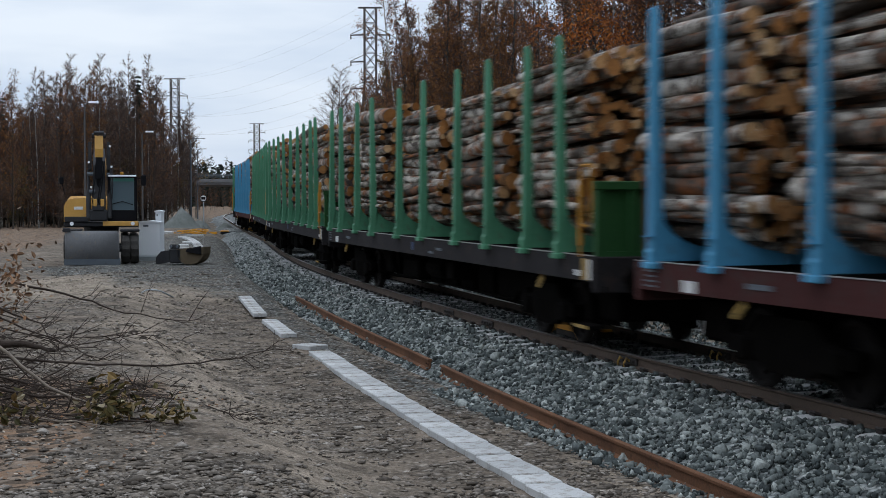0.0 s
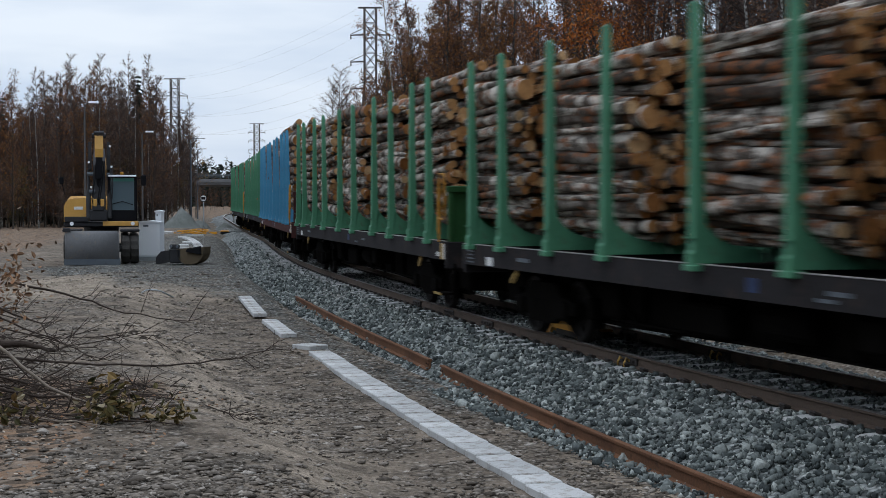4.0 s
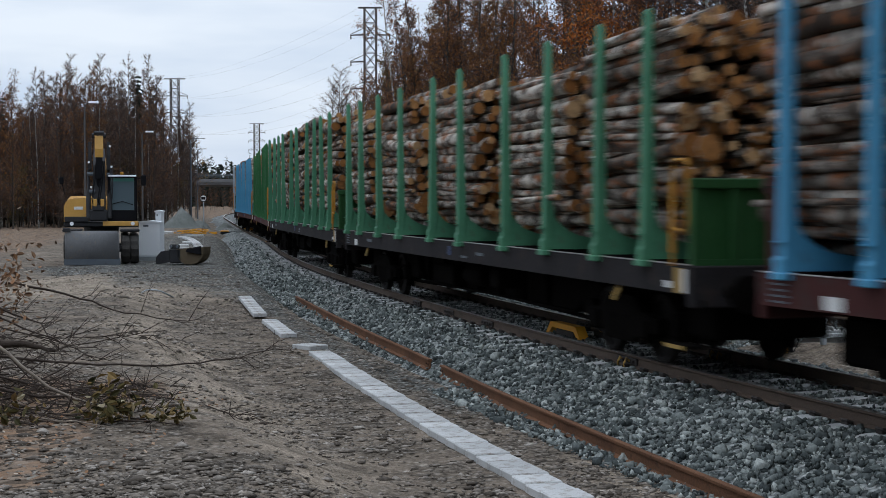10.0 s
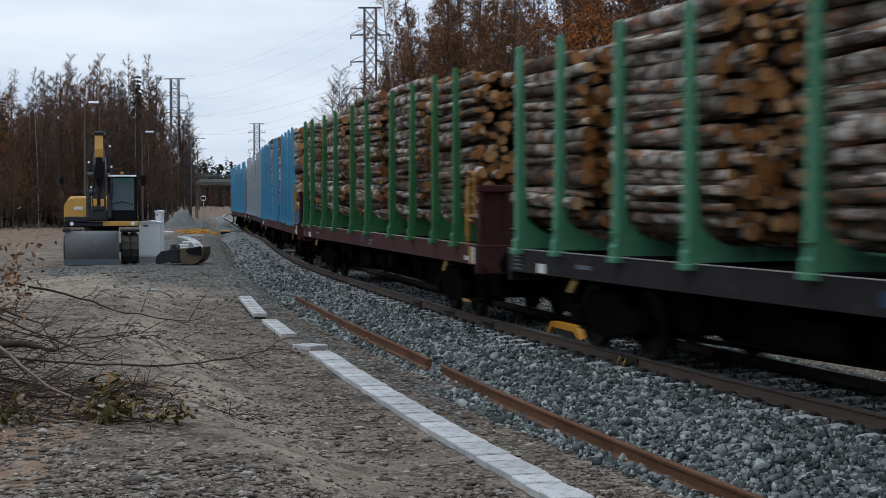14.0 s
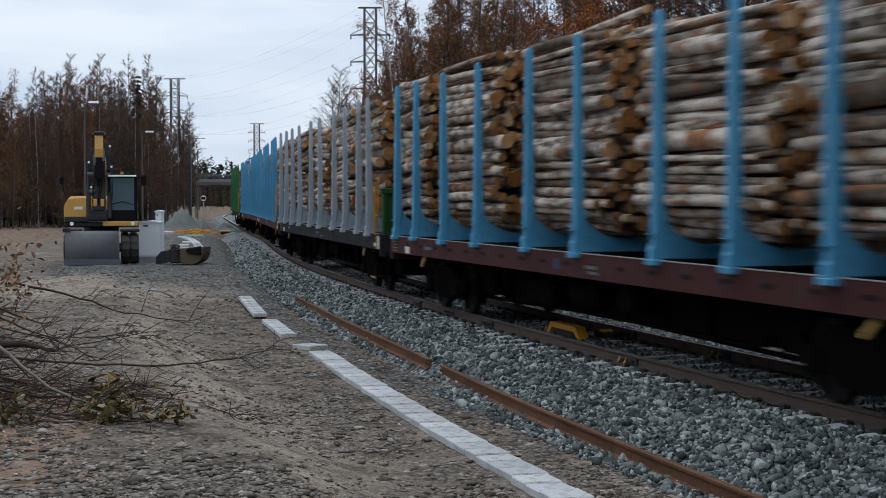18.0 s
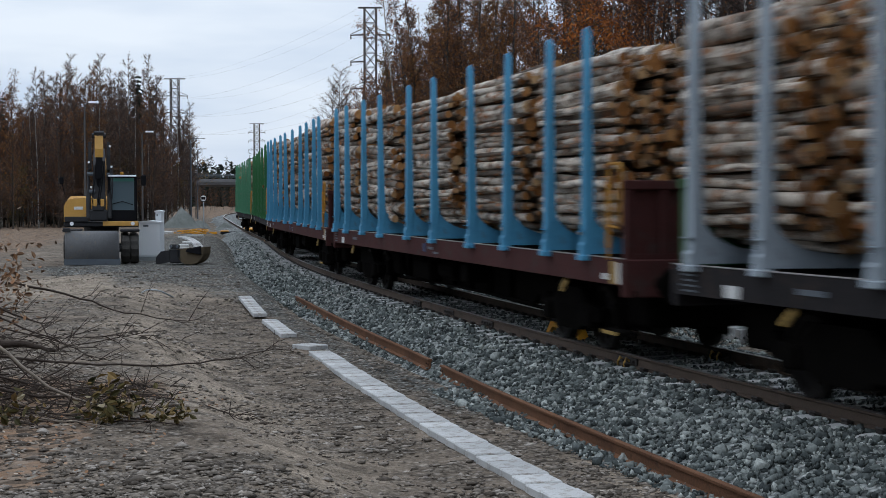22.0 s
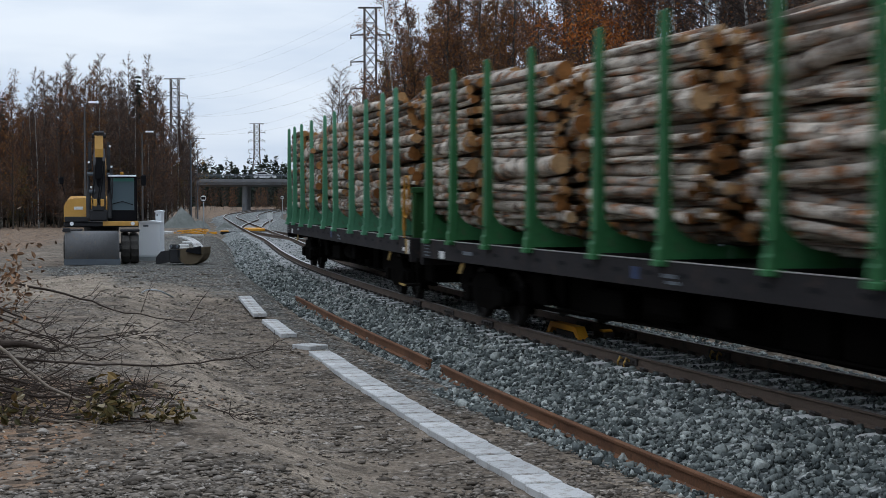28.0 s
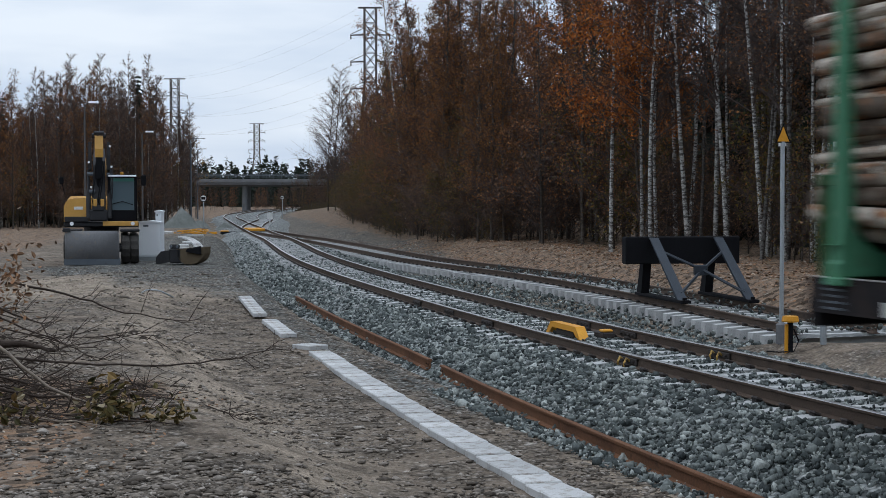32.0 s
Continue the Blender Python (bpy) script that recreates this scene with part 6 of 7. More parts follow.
def grow(height, seed, limbs=26, twigs=14, leaves=3, start=0.3, spread=0.2, size=0.13, rise=0.9, leaf_from=0.0, thick=0.011):
    """Trunk points and radii; limb, twig and leaf corners of one tree."""
    r = np.random.RandomState(seed)
    n = 9
    bend = r.uniform(-0.035, 0.035, 2) * height
    tp = [(bend[0] * t * t + 0.02 * height * math.sin(5 * t + seed) * t, bend[1] * t * t, height * t) for t in np.linspace(0, 1, n)]
    tr = [0.0052 * height * (1 - 0.9 * t ** 0.9) + 0.012 for t in np.linspace(0, 1, n)]
    V, F, S = [], [], []

    def stick(a, b, ra, rb):
        d = b - a
        ln = np.linalg.norm(d) + 1e-9
        d = d / ln
        u = np.cross(d, (0.3, 0.2, 1.0))
        u /= np.linalg.norm(u) + 1e-9
        w = np.cross(d, u)
        k = len(V)
        for p, q in ((a, ra), (b, rb)):
            if q == 0.0:
                V.append(p)
                break
            for j in range(3):
                g = 2.0944 * j
                V.append(p + (u * math.cos(g) + w * math.sin(g)) * q)
        for j in range(3):
            i = (j + 1) % 3
            F.extend([(k + j, k + i, k + 3)] if rb == 0.0 else [(k + j, k + i, k + 3 + i), (k + j, k + 3 + i, k + 3 + j)])
            S.extend([0] if rb == 0.0 else [0, 0])

    for i in range(limbs):
        t = start + (0.98 - start) * (i + r.uniform(0, 1)) / limbs
        a = np.array([np.interp(t, np.linspace(0, 1, n), [q[j] for q in tp]) for j in range(3)])
        g = r.uniform(0, 6.283)
        ln = height * spread * (1.25 - t) * r.uniform(0.7, 1.25)
        up = rise * r.uniform(0.6, 1.3)
        d = np.array([math.cos(g), math.sin(g), up])
        mid = a + d / np.linalg.norm(d) * ln * 0.55
        d2 = np.array([math.cos(g + 0.3), math.sin(g + 0.3), up * 0.75])
        end = mid + d2 / np.linalg.norm(d2) * ln * 0.5
        rb = 0.012 + 0.0022 * height * (1.1 - t)
        stick(a, mid, rb, rb * 0.6)
        stick(mid, end, rb * 0.6, 0.008)
        for _ in range(twigs):
            q = r.uniform(0.25, 1.0)
            base = a + (mid - a) * q / 0.55 if q < 0.55 else mid + (end - mid) * (q - 0.55) / 0.45
            dv = r.normal(0, 1, 3) * (1, 1, 0.6) + np.array([d[0], d[1], 0.35])
            dv /= np.linalg.norm(dv)
            tl = ln * r.uniform(0.18, 0.5)
            tip = base + dv * tl
            stick(base, tip, thick * 1.15, 0.0)
            if t < leaf_from:
                continue
            for _k in range(r.poisson(leaves * (1.0 if t < 0.72 else max(0.3, 3.6 * (1.0 - t))))):
                c = base + (tip - base) * r.uniform(0.4, 1.1) + r.normal(0, 0.12, 3)
                e1 = r.normal(0, 1, 3)
                e1 /= np.linalg.norm(e1)
                e2 = np.cross(e1, r.normal(0, 1, 3))
                e2 /= np.linalg.norm(e2) + 1e-9
                z = size * r.uniform(0.6, 1.2)
                k = len(V)
                V.extend([c - e1 * z * 0.5, c + e2 * z * 0.42 + e1 * z * 0.1, c + e1 * z * 0.45 - e2 * z * 0.25])
                F.append((k, k + 1, k + 2))
                S.append(1)
    return tp, tr, np.array(V), np.array(F), np.array(S)


KIN = {}
for nm, spec in {
    "birch_rust": dict(height=15.5, seed=1, leaves=12.0, leaf=M_LEAF_RUST, bark=M_BIRCH, start=0.30, twigs=14, size=0.115),
    "birch_rust_b": dict(height=14.5, seed=2, leaves=4.0, leaf=M_LEAF_BROWN, bark=M_BIRCH, start=0.36, spread=0.18, twigs=15, size=0.11),
    "birch_orange": dict(height=15.0, seed=3, leaves=17.0, leaf=M_LEAF_ORANGE, bark=M_BIRCH, start=0.27, size=0.135, twigs=18, limbs=28, spread=0.23),
    "birch_bare": dict(height=16.0, seed=4, leaves=1.0, leaf=M_LEAF_RUST, bark=M_BIRCH, start=0.3, twigs=22, limbs=30),
    "birch_bare_b": dict(height=15.0, seed=5, leaves=1.6, leaf=M_LEAF_BROWN, bark=M_BIRCH, start=0.38, twigs=16, spread=0.17, limbs=26),
    "alder_dark": dict(height=12.5, seed=6, leaves=6.5, leaf=M_LEAF_OLIVE, bark=M_GREYTRUNK, start=0.05, twigs=14, spread=0.22, size=0.14),
    "alder_rust": dict(height=12.0, seed=7, leaves=7.5, leaf=M_LEAF_RUST, bark=M_GREYTRUNK, start=0.05, twigs=14, spread=0.23, size=0.13),
    "far_rust": dict(height=15.0, seed=12, leaves=7.5, leaf=M_LEAF_RUST, bark=M_GREYTRUNK, start=0.08, twigs=14, limbs=50, spread=0.15, size=0.115, rise=1.5, thick=0.02),
    "far_brown": dict(height=14.0, seed=13, leaves=5.5, leaf=M_LEAF_BROWN, bark=M_GREYTRUNK, start=0.05, twigs=16, limbs=50, spread=0.16, size=0.115, rise=1.4, thick=0.022),
    "far_birch": dict(height=15.0, seed=16, leaves=5.0, leaf=M_LEAF_BROWN, bark=M_BIRCH, start=0.14, twigs=17, limbs=46, spread=0.14, size=0.10, rise=1.6, thick=0.02),
    "far_ochre": dict(height=14.5, seed=17, leaves=7.5, leaf=M_LEAF_OCHRE, bark=M_GREYTRUNK, start=0.1, twigs=16, limbs=50, spread=0.14, size=0.11, rise=1.5, thick=0.018),
    "far_olive": dict(height=12.0, seed=14, leaves=8.0, leaf=M_LEAF_OLIVE, bark=M_GREYTRUNK, start=0.05, twigs=16, limbs=46, spread=0.18, size=0.105, rise=1.2, thick=0.018),
    "far_bare": dict(height=15.5, seed=15, leaves=2.4, leaf=M_LEAF_BROWN, bark=M_BIRCH, start=0.2, twigs=24, spread=0.15, size=0.09, limbs=46, rise=1.6, thick=0.019),
    "shrub_olive": dict(height=5.2, seed=8, leaves=5.5, leaf=M_LEAF_OLIVE, bark=M_GREYTRUNK, start=0.03, limbs=26, twigs=16, spread=0.4, size=0.12),
    "shrub_bare": dict(height=4.2, seed=9, leaves=3.0, leaf=M_LEAF_BROWN, bark=M_GREYTRUNK, start=0.03, limbs=28, twigs=18, spread=0.45, size=0.11),
    "tall_bare": dict(height=19.5, seed=10, leaves=0.2, leaf=M_LEAF_YELLOW, bark=M_GREYTRUNK, start=0.14, limbs=60, twigs=34, spread=0.26, rise=1.3, thick=0.014),
    "birch_yellow": dict(height=13.0, seed=11, leaves=4.0, leaf=M_LEAF_YELLOW, bark=M_BIRCH, start=0.25, size=0.13, limbs=34),
}.items():
    leaf, bark = spec.pop("leaf"), spec.pop("bark")
    tp, tr, V, F, S = grow(**spec)
    KIN[nm] = (Shape().tube(tp, tr, 8, caps=False).data("trunk", bark, True, False), tri_mesh("crown", V, F, [M_TWIG, leaf], S), (V, F, S, tp, tr))


def tree(kind, x, y, scale, yaw, label, lean=0.0):
    t = thing("tree" if "shrub" not in kind else "shrub", label, "tree" if "shrub" not in kind else "shrub", pose(x, y, ground_z(x, y) - 0.05, lean, lean * 0.6, yaw) @ Matrix.Scale(scale, 4), group="trees along the line")
    part("trunk", KIN[kind][0], None, t)
    part("crown", KIN[kind][1], None, t)
    return t


LABELS = {"birch_rust": "slender birch with thinning rust-brown leaves", "birch_rust_b": "tall white-stemmed birch with sparse rust leaves", "birch_orange": "birch with bright orange autumn leaves",
          "birch_bare": "nearly bare birch with white stem and fine twigs", "birch_bare_b": "bare slender birch with pale stem", "alder_dark": "dark bushy alder with a few olive leaves",
          "alder_rust": "dense alder with brown autumn leaves", "shrub_olive": "low bushy willow with dull olive leaves", "shrub_bare": "low tangled leafless brown shrub",
          "far_rust": "birch with thinning rust-brown leaves", "far_brown": "dense brown-leaved alder at the wood edge", "far_olive": "dull olive bushy tree at the wood edge", "far_bare": "bare pale-stemmed birch above the wood", "far_birch": "slim birch with a haze of brown twigs", "far_ochre": "slender birch with dull ochre leaves", "tall_bare": "tall bare tree with a broad twiggy crown", "birch_yellow": "birch with pale yellow autumn leaves"}
EDGE_R = Line([(14.0, 24.0), (12.4, 36.0), (10.9, 44.0), (9.4, 52.0), (7.3, 59.3), (5.4, 64.5), (3.2, 69.8), (0.6, 77.0), (-3.0, 97.7), (-6.6, 123.6), (-10.0, 160.0), (-14.0, 205.0), (-20.0, 280.0)], (14.0, 24.0))
EDGE_L = Line([(-70.0, 82.0), (-46.0, 98.0), (-35.5, 112.0), (-29.8, 126.0), (-28.6, 140.0), (-33.2, 165.0), (-40.0, 200.0), (-52.0, 260.0)], (-70.0, 82.0))
rs = random.Random(21)


def plant(edge, s0, s1, count, depth, kinds, scale=(0.88, 1.12), side=1):
    for k in range(count):
        s = s0 + (s1 - s0) * (k + rs.random()) / count
        o = side * (depth[0] + (depth[1] - depth[0]) * rs.random() ** 1.3)
        p = edge.off(s, o)
        kd = rs.choice(kinds)
        tree(kd, p[0], p[1], rs.uniform(*scale), rs.uniform(0, 360), LABELS[kd], rs.uniform(-4.5, 4.5))


plant(EDGE_R, 6, 34, 18, (0.1, 3), ["birch_bare", "birch_bare_b"], (0.8, 1.05))
BIRCHES = ["birch_rust", "birch_rust_b", "birch_bare", "birch_bare_b", "birch_rust", "alder_rust"]
plant(EDGE_R, 2, 36, 44, (0.3, 8), ["birch_bare", "birch_bare_b", "birch_rust_b", "birch_bare_b", "birch_rust"])
plant(EDGE_R, 34, 80, 52, (0.5, 9), BIRCHES + ["alder_dark", "far_ochre", "far_ochre", "far_rust"], (0.95, 1.14))
plant(EDGE_R, 78, 195, 52, (0.8, 9), ["far_rust", "far_olive", "far_brown", "far_bare", "far_birch", "far_brown", "far_ochre"], (0.82, 1.0))
plant(EDGE_R, 2, 118, 100, (0.2, 6.0), ["shrub_bare", "shrub_bare", "shrub_olive"], (0.6, 1.3))
plant(EDGE_R, 190, 262, 18, (0.0, 6.0), ["far_brown", "far_olive", "far_brown"], (0.5, 0.95))
plant(EDGE_R, 40, 118, 30, (0.3, 4.5), ["alder_dark", "alder_rust", "alder_dark", "far_ochre"], (0.42, 0.72))
plant(EDGE_R, 48, 130, 54, (-0.6, 2.0), ["shrub_bare", "shrub_bare", "shrub_olive", "shrub_olive"], (0.45, 0.95))
plant(EDGE_R, 118, 250, 44, (0.0, 4.0), ["shrub_bare", "shrub_olive", "shrub_bare"], (0.7, 1.2))
plant(EDGE_R, 42, 78, 12, (0.2, 2.5), ["far_ochre", "birch_rust", "alder_rust"], (0.8, 1.0))
plant(EDGE_R, 60, 110, 14, (0.2, 3.0), ["far_ochre", "far_rust"], (0.7, 1.0))
for x, y, kd, sc in ((6.5, 57.6, "birch_orange", 1.0), (7.5, 56.0, "birch_orange", 0.88), (7.6, 54.5, "birch_rust", 0.9), (6.2, 66.0, "far_ochre", 1.0), (0.3, 86.0, "far_ochre", 1.05), (-2.0, 104.0, "birch_yellow", 0.95),
                     (-14.8, 205.0, "tall_bare", 1.0), (-16.5, 214.0, "tall_bare", 0.95), (-13.2, 196.0, "tall_bare", 0.85), (-7.2, 146.0, "birch_yellow", 0.9)):
    tree(kd, x, y, sc, rs.uniform(0, 360), LABELS[kd])
# the wood behind the excavator climbs towards its middle and drops at the pylon
rl = random.Random(77)
MIX = ["far_brown", "far_birch", "far_rust", "far_brown", "far_ochre", "far_bare", "far_birch", "far_brown"]
for k in range(76):
    a = (k + rl.random()) / 76
    yy = 116.0 + 28.0 * rl.random() ** 1.3 + 10.0 * a
    xx = (-0.303 + 0.118 * a) * yy
    crest = 9.4 + 4.7 * ease(0.02, 0.5, a) - 2.6 * ease(0.86, 1.0, a)
    kd = rl.choice(MIX)
    tree(kd, xx, yy, crest * (yy / 126.0) ** 0.8 / 15.0 * rl.uniform(0.78, 1.06), rl.uniform(0, 360), LABELS[kd], rl.uniform(-2, 2))
for a, yy, h in ((0.12, 113.0, 11.6), (0.45, 128.0, 14.8), (0.62, 126.0, 14.6), (0.3, 124.0, 13.0)):
    tree("far_ochre" if h < 13 else "far_birch", (-0.303 + 0.118 * a) * yy, yy, h / 15.0, 40.0 * h, LABELS["far_ochre" if h < 13 else "far_birch"])
plant(EDGE_L, 46, 120, 14, (-4, 1), ["far_birch", "far_brown", "far_rust"], (0.5, 0.8))
plant(EDGE_L, 100, 150, 6, (-9, 0), ["far_rust", "far_brown", "far_bare"], (0.7, 0.9))
for k in range(16):
    yy = 140.0 + 2.2 * k
    kd = ("far_brown", "far_birch", "far_bare")[k % 3]
    tree(kd, (-0.186 + 0.016 * (k % 5) / 4) * yy, yy, 0.6 + 0.05 * (k % 5), 71.0 * k, LABELS[kd])
plant(EDGE_L, 15, 125, 44, (-1, 2.5), ["shrub_bare", "shrub_bare", "shrub_olive", "shrub_bare"], (0.7, 1.3))
for k in range(22):
    kd = "far_brown" if k % 3 else "far_olive"
    tree(kd, -32.0 + 0.62 * k, 286.0 - 1.1 * (k % 5), 0.34 + 0.03 * (k % 4) + (0.012 if k < 11 else 0.022) * k, 53.0 * k, LABELS[kd])
for x, y, kd, sc in ((-39.8, 192.0, "tall_bare", 0.7), (-31.2, 188.0, "birch_yellow", 0.92), (-32.5, 190.0, "birch_yellow", 0.8), (-50.0, 112.0, "birch_yellow", 0.85), (-34.8, 112.5, "far_ochre", 0.75)):
    tree(kd, x, y, sc, rs.uniform(0, 360), LABELS[kd])


def woods(name, edge, s0, s1, depth, count, kinds, label, side=1, step=3, size=(0.8, 1.08), swell=1.6, bare=0.0):
    """The crowded depth of the woods as one mass, thinned from the same growth."""
    r = np.random.RandomState(31)
    Vs, Fs, Ss, k = [], [], [], 0
    for i in range(count):
        V, F, S, tp, tr = KIN[kinds[r.randint(len(kinds))]][2]
        p = edge.off(r.uniform(s0, s1), side * r.uniform(*depth))
        g, sc = r.uniform(0, 6.28), r.uniform(*size)
        pick = np.sort(r.choice(len(F), len(F) // step, replace=False))
        if bare:
            pick = pick[(S[pick] == 0) | (r.rand(len(pick)) > bare)]
        f = F[pick]
        used, inv = np.unique(f, return_inverse=True)
        v = V[used].copy()
        f = inv.reshape(f.shape)
        big = f[S[pick] == 1]
        mid = v[big].mean(axis=1, keepdims=True)
        v[big] = mid + (v[big] - mid) * swell
        t4 = []
        for j in range(0, len(tp) - 1, 2):
            a, b = np.array(tp[j]), np.array(tp[j + 2])
            t4.append((a, b, tr[j], tr[j + 2]))
        tv, tf = [], []
        for a, b, ra, rb in t4:
            q = len(tv)
            for c, rr in ((a, ra), (b, rb)):
                for j in range(4):
                    tv.append(c + rr * np.array([math.cos(j * 1.571), math.sin(j * 1.571), 0]))
            tf += [t3 for j in range(4) for t3 in ((q + j, q + (j + 1) % 4, q + 4 + (j + 1) % 4), (q + j, q + 4 + (j + 1) % 4, q + 4 + j))]
        allv = np.concatenate([v, np.array(tv)])
        allf = np.concatenate([f, np.array(tf) + len(v)])
        ss = np.concatenate([S[pick], np.full(len(tf), 2)])
        c, s = math.cos(g), math.sin(g)
        w = np.empty_like(allv)
        w[:, 0] = p[0] + sc * (c * allv[:, 0] - s * allv[:, 1])
        w[:, 1] = p[1] + sc * (s * allv[:, 0] + c * allv[:, 1])
        w[:, 2] = ground_z(p[0], p[1]) + sc * allv[:, 2]
        Vs.append(w)
        Fs.append(allf + k)
        Ss.append(ss)
        k += len(w)
    solid(name, tri_mesh(name, np.concatenate(Vs), np.concatenate(Fs), [M_TWIG, M_LEAF_RUST, M_GREYTRUNK], np.concatenate(Ss)), None, label, "woods", kind="stuff")


woods("woods", EDGE_R, 0, 240, (7, 34), 230, ["far_rust", "far_brown", "far_bare", "far_brown"], "dense leaf-shedding birch woods beside the railway", 1, 4, (0.76, 1.0), 1.9)
woods("woods", EDGE_L, 0, 50, (-24, -3), 70, ["far_rust", "far_brown", "far_bare", "far_olive"], "dense brown autumn woods behind the site", 1, 4, (0.6, 0.76))
woods("woods", EDGE_L, 50, 140, (-16, -2), 140, ["far_rust", "far_brown", "far_bare", "far_brown"], "tall brown autumn woods behind the site", 1, 4, (0.66, 0.88), 1.8)
woods("woods", EDGE_R, 0, 46, (6, 24), 70, ["far_brown", "far_bare", "far_rust"], "crowded birch woods behind the siding's end", 1, 4, (0.85, 1.1), 1.3)


woods("undergrowth", EDGE_R, 0, 120, (0.8, 7), 220, ["shrub_bare", "shrub_olive"], "dark leafless scrub along the edge of the woods", 1, 2, (0.5, 1.0), 1.2, 0.85)
woods("undergrowth", EDGE_R, 0, 190, (3, 18), 200, ["shrub_olive", "shrub_bare"], "dark tangled undergrowth inside the birch woods", 1, 3, (0.7, 1.5), 1.5, 0.8)
woods("undergrowth", EDGE_L, 0, 160, (-16, 1), 100, ["shrub_bare", "shrub_olive"], "dark tangled undergrowth behind the site", 1, 2, (0.7, 1.3), 1.5, 0.6)
woods("thicket", Line([(-95.0, 318.0), (-60.0, 322.0), (-20.0, 318.0)], (-95.0, 318.0)), 0, 74, (-16, 10), 170, ["far_brown", "far_olive", "far_bare"], "low brown thicket below and beyond the bridge", 1, 5, (0.34, 0.5), 2.2, 0.5)


def spruce_mesh(h, seed):
    """Drooping boughs of needle fans round a stem."""
    r = np.random.RandomState(seed)
    V, F = [], []
    for k in range(34):
        a = 0.1 + 0.9 * k / 34
        for j in range(9):
            g, ln = r.uniform(0, 6.283), (0.35 + h * 0.125 * (1 - a)) * r.uniform(0.55, 1.15)
            for q in range(5):
                t0, w = (q + 0.4) / 5, r.uniform(0.1, 0.24)
                c = np.array([math.cos(g) * ln * t0, math.sin(g) * ln * t0, h * a - 0.35 * ln * t0 ** 1.5])
                e1 = np.array([math.cos(g + r.uniform(-0.7, 0.7)), math.sin(g + r.uniform(-0.7, 0.7)), r.uniform(-0.7, 0.1)])
                e2 = np.array([-math.sin(g), math.cos(g), r.uniform(-0.3, 0.3)])
                n = len(V)
                V.extend([c - e2 * w, c + e1 * ln * 0.3, c + e2 * w, c - e1 * 0.1])
                F.append((n, n + 1, n + 2, n + 3))
    return tri_mesh("crown", np.array(V), np.array(F), [M_NEEDLE])


def pines(name, places, label):
    """Far pines as one mass: clumps of needles round uneven crowns."""
    r = np.random.RandomState(8)
    V, F = [], []
    for x, y, z0, h in places:
        low, wide = r.uniform(0.3, 0.5), h * r.uniform(0.09, 0.15)
        for k in range(52):
            a = r.rand()
            zc = z0 + h * (low + (1 - low) * a)
            rad = wide * (0.35 + 1.2 * math.sin(math.pi * min(1.0, a * 0.8 + 0.2))) * (1.0 - 0.72 * a)
            g, q = r.uniform(0, 6.283), rad * math.sqrt(r.rand())
            c = np.array([x + q * math.cos(g), y + q * math.sin(g), zc])
            w = r.uniform(0.3, 0.6)
            e1, e2 = r.normal(0, w, 3) * (1, 1, 0.6), r.normal(0, w, 3) * (1, 1, 0.6)
            n = len(V)
            V.extend([c - e1, c + e2 * 0.7, c + e1, c - e2 * 0.7])
            F.append((n, n + 1, n + 2, n + 3))
    solid(name, tri_mesh(name, np.array(V), np.array(F), [M_NEEDLE]), None, label, "woods", kind="stuff")


def conifers(name, places, label, seed=5, point=0.75, upto=1.0):
    """Dark spruces as one mass: drooping fans of needles, tier on tier, round a stem."""
    r = np.random.RandomState(seed)
    V, F = [], []
    for x, y, z0, h in places:
        tiers = 17
        for k in range(tiers):
            a = upto * k / tiers
            rad = (0.4 + h * 0.15) * (1 - a) ** point * r.uniform(0.7, 1.25)
            zc = z0 + h * (0.05 + 0.95 * a)
            for j in range(9):
                g = j * 0.698 + r.uniform(-0.3, 0.3)
                rr = rad * r.uniform(0.55, 1.3)
                q = len(V)
                ca, sa = math.cos(g), math.sin(g)
                w = 0.22 + 0.1 * r.rand()
                V.extend([(x, y, zc + h * 0.10), (x + ca * rr * 0.7 - sa * rr * w, y + sa * rr * 0.7 + ca * rr * w, zc - h * 0.02), (x + ca * rr * 1.1, y + sa * rr * 1.1, zc - h * 0.06), (x + ca * rr * 0.7 + sa * rr * w, y + sa * rr * 0.7 - ca * rr * w, zc - h * 0.02)])
                F.append((q, q + 1, q + 2, q + 3))
    solid(name, tri_mesh(name, np.array(V, float), np.array(F), [M_NEEDLE]), None, label, "woods", kind="stuff")


rc = np.random.RandomState(17)
far_places = []
for k in range(420):
    x, y = rc.uniform(-150, -22) if k % 6 else rc.uniform(-22, 40), rc.uniform(430, 560)
    lump = 1.0 + 0.22 * noise.noise((x * 0.09, y * 0.02, 4.0))
    far_places.append((x, y, 0.0, rc.uniform(0.6, 1.05) * 15.2 * lump * y / 500))
conifers("far_conifer_woods", [(x, y, z, 0.72 * h) for x, y, z, h in far_places], "dark conifer woods on the horizon behind the bridge", 5, 0.4, 0.9)
pines("far_pine_crowns", far_places, "dark conifer woods on the horizon behind the bridge")
edge_spruces = [(-36.4, 123.0, 0.4, 9.6), (-37.2, 126.0, 0.4, 11.2), (-28.4, 139.0, 0.3, 14.2), (-27.6, 141.0, 0.3, 12.6), (-29.3, 143.0, 0.3, 13.4)]
for x, y, z, h in edge_spruces:
    t = thing("spruce", "dark green spruce standing among the bare birches", "tree", pose(x, y, ground_z(x, y) - 0.05), group="spruces in the wood")
    part("trunk", Shape().tube([(0, 0, 0), (0, 0, h * 0.6), (0, 0, h * 1.02)], [0.16, 0.1, 0.02], 7), M_GREYTRUNK, t)
    part("crown", spruce_mesh(h, int(h * 10)), None, t)
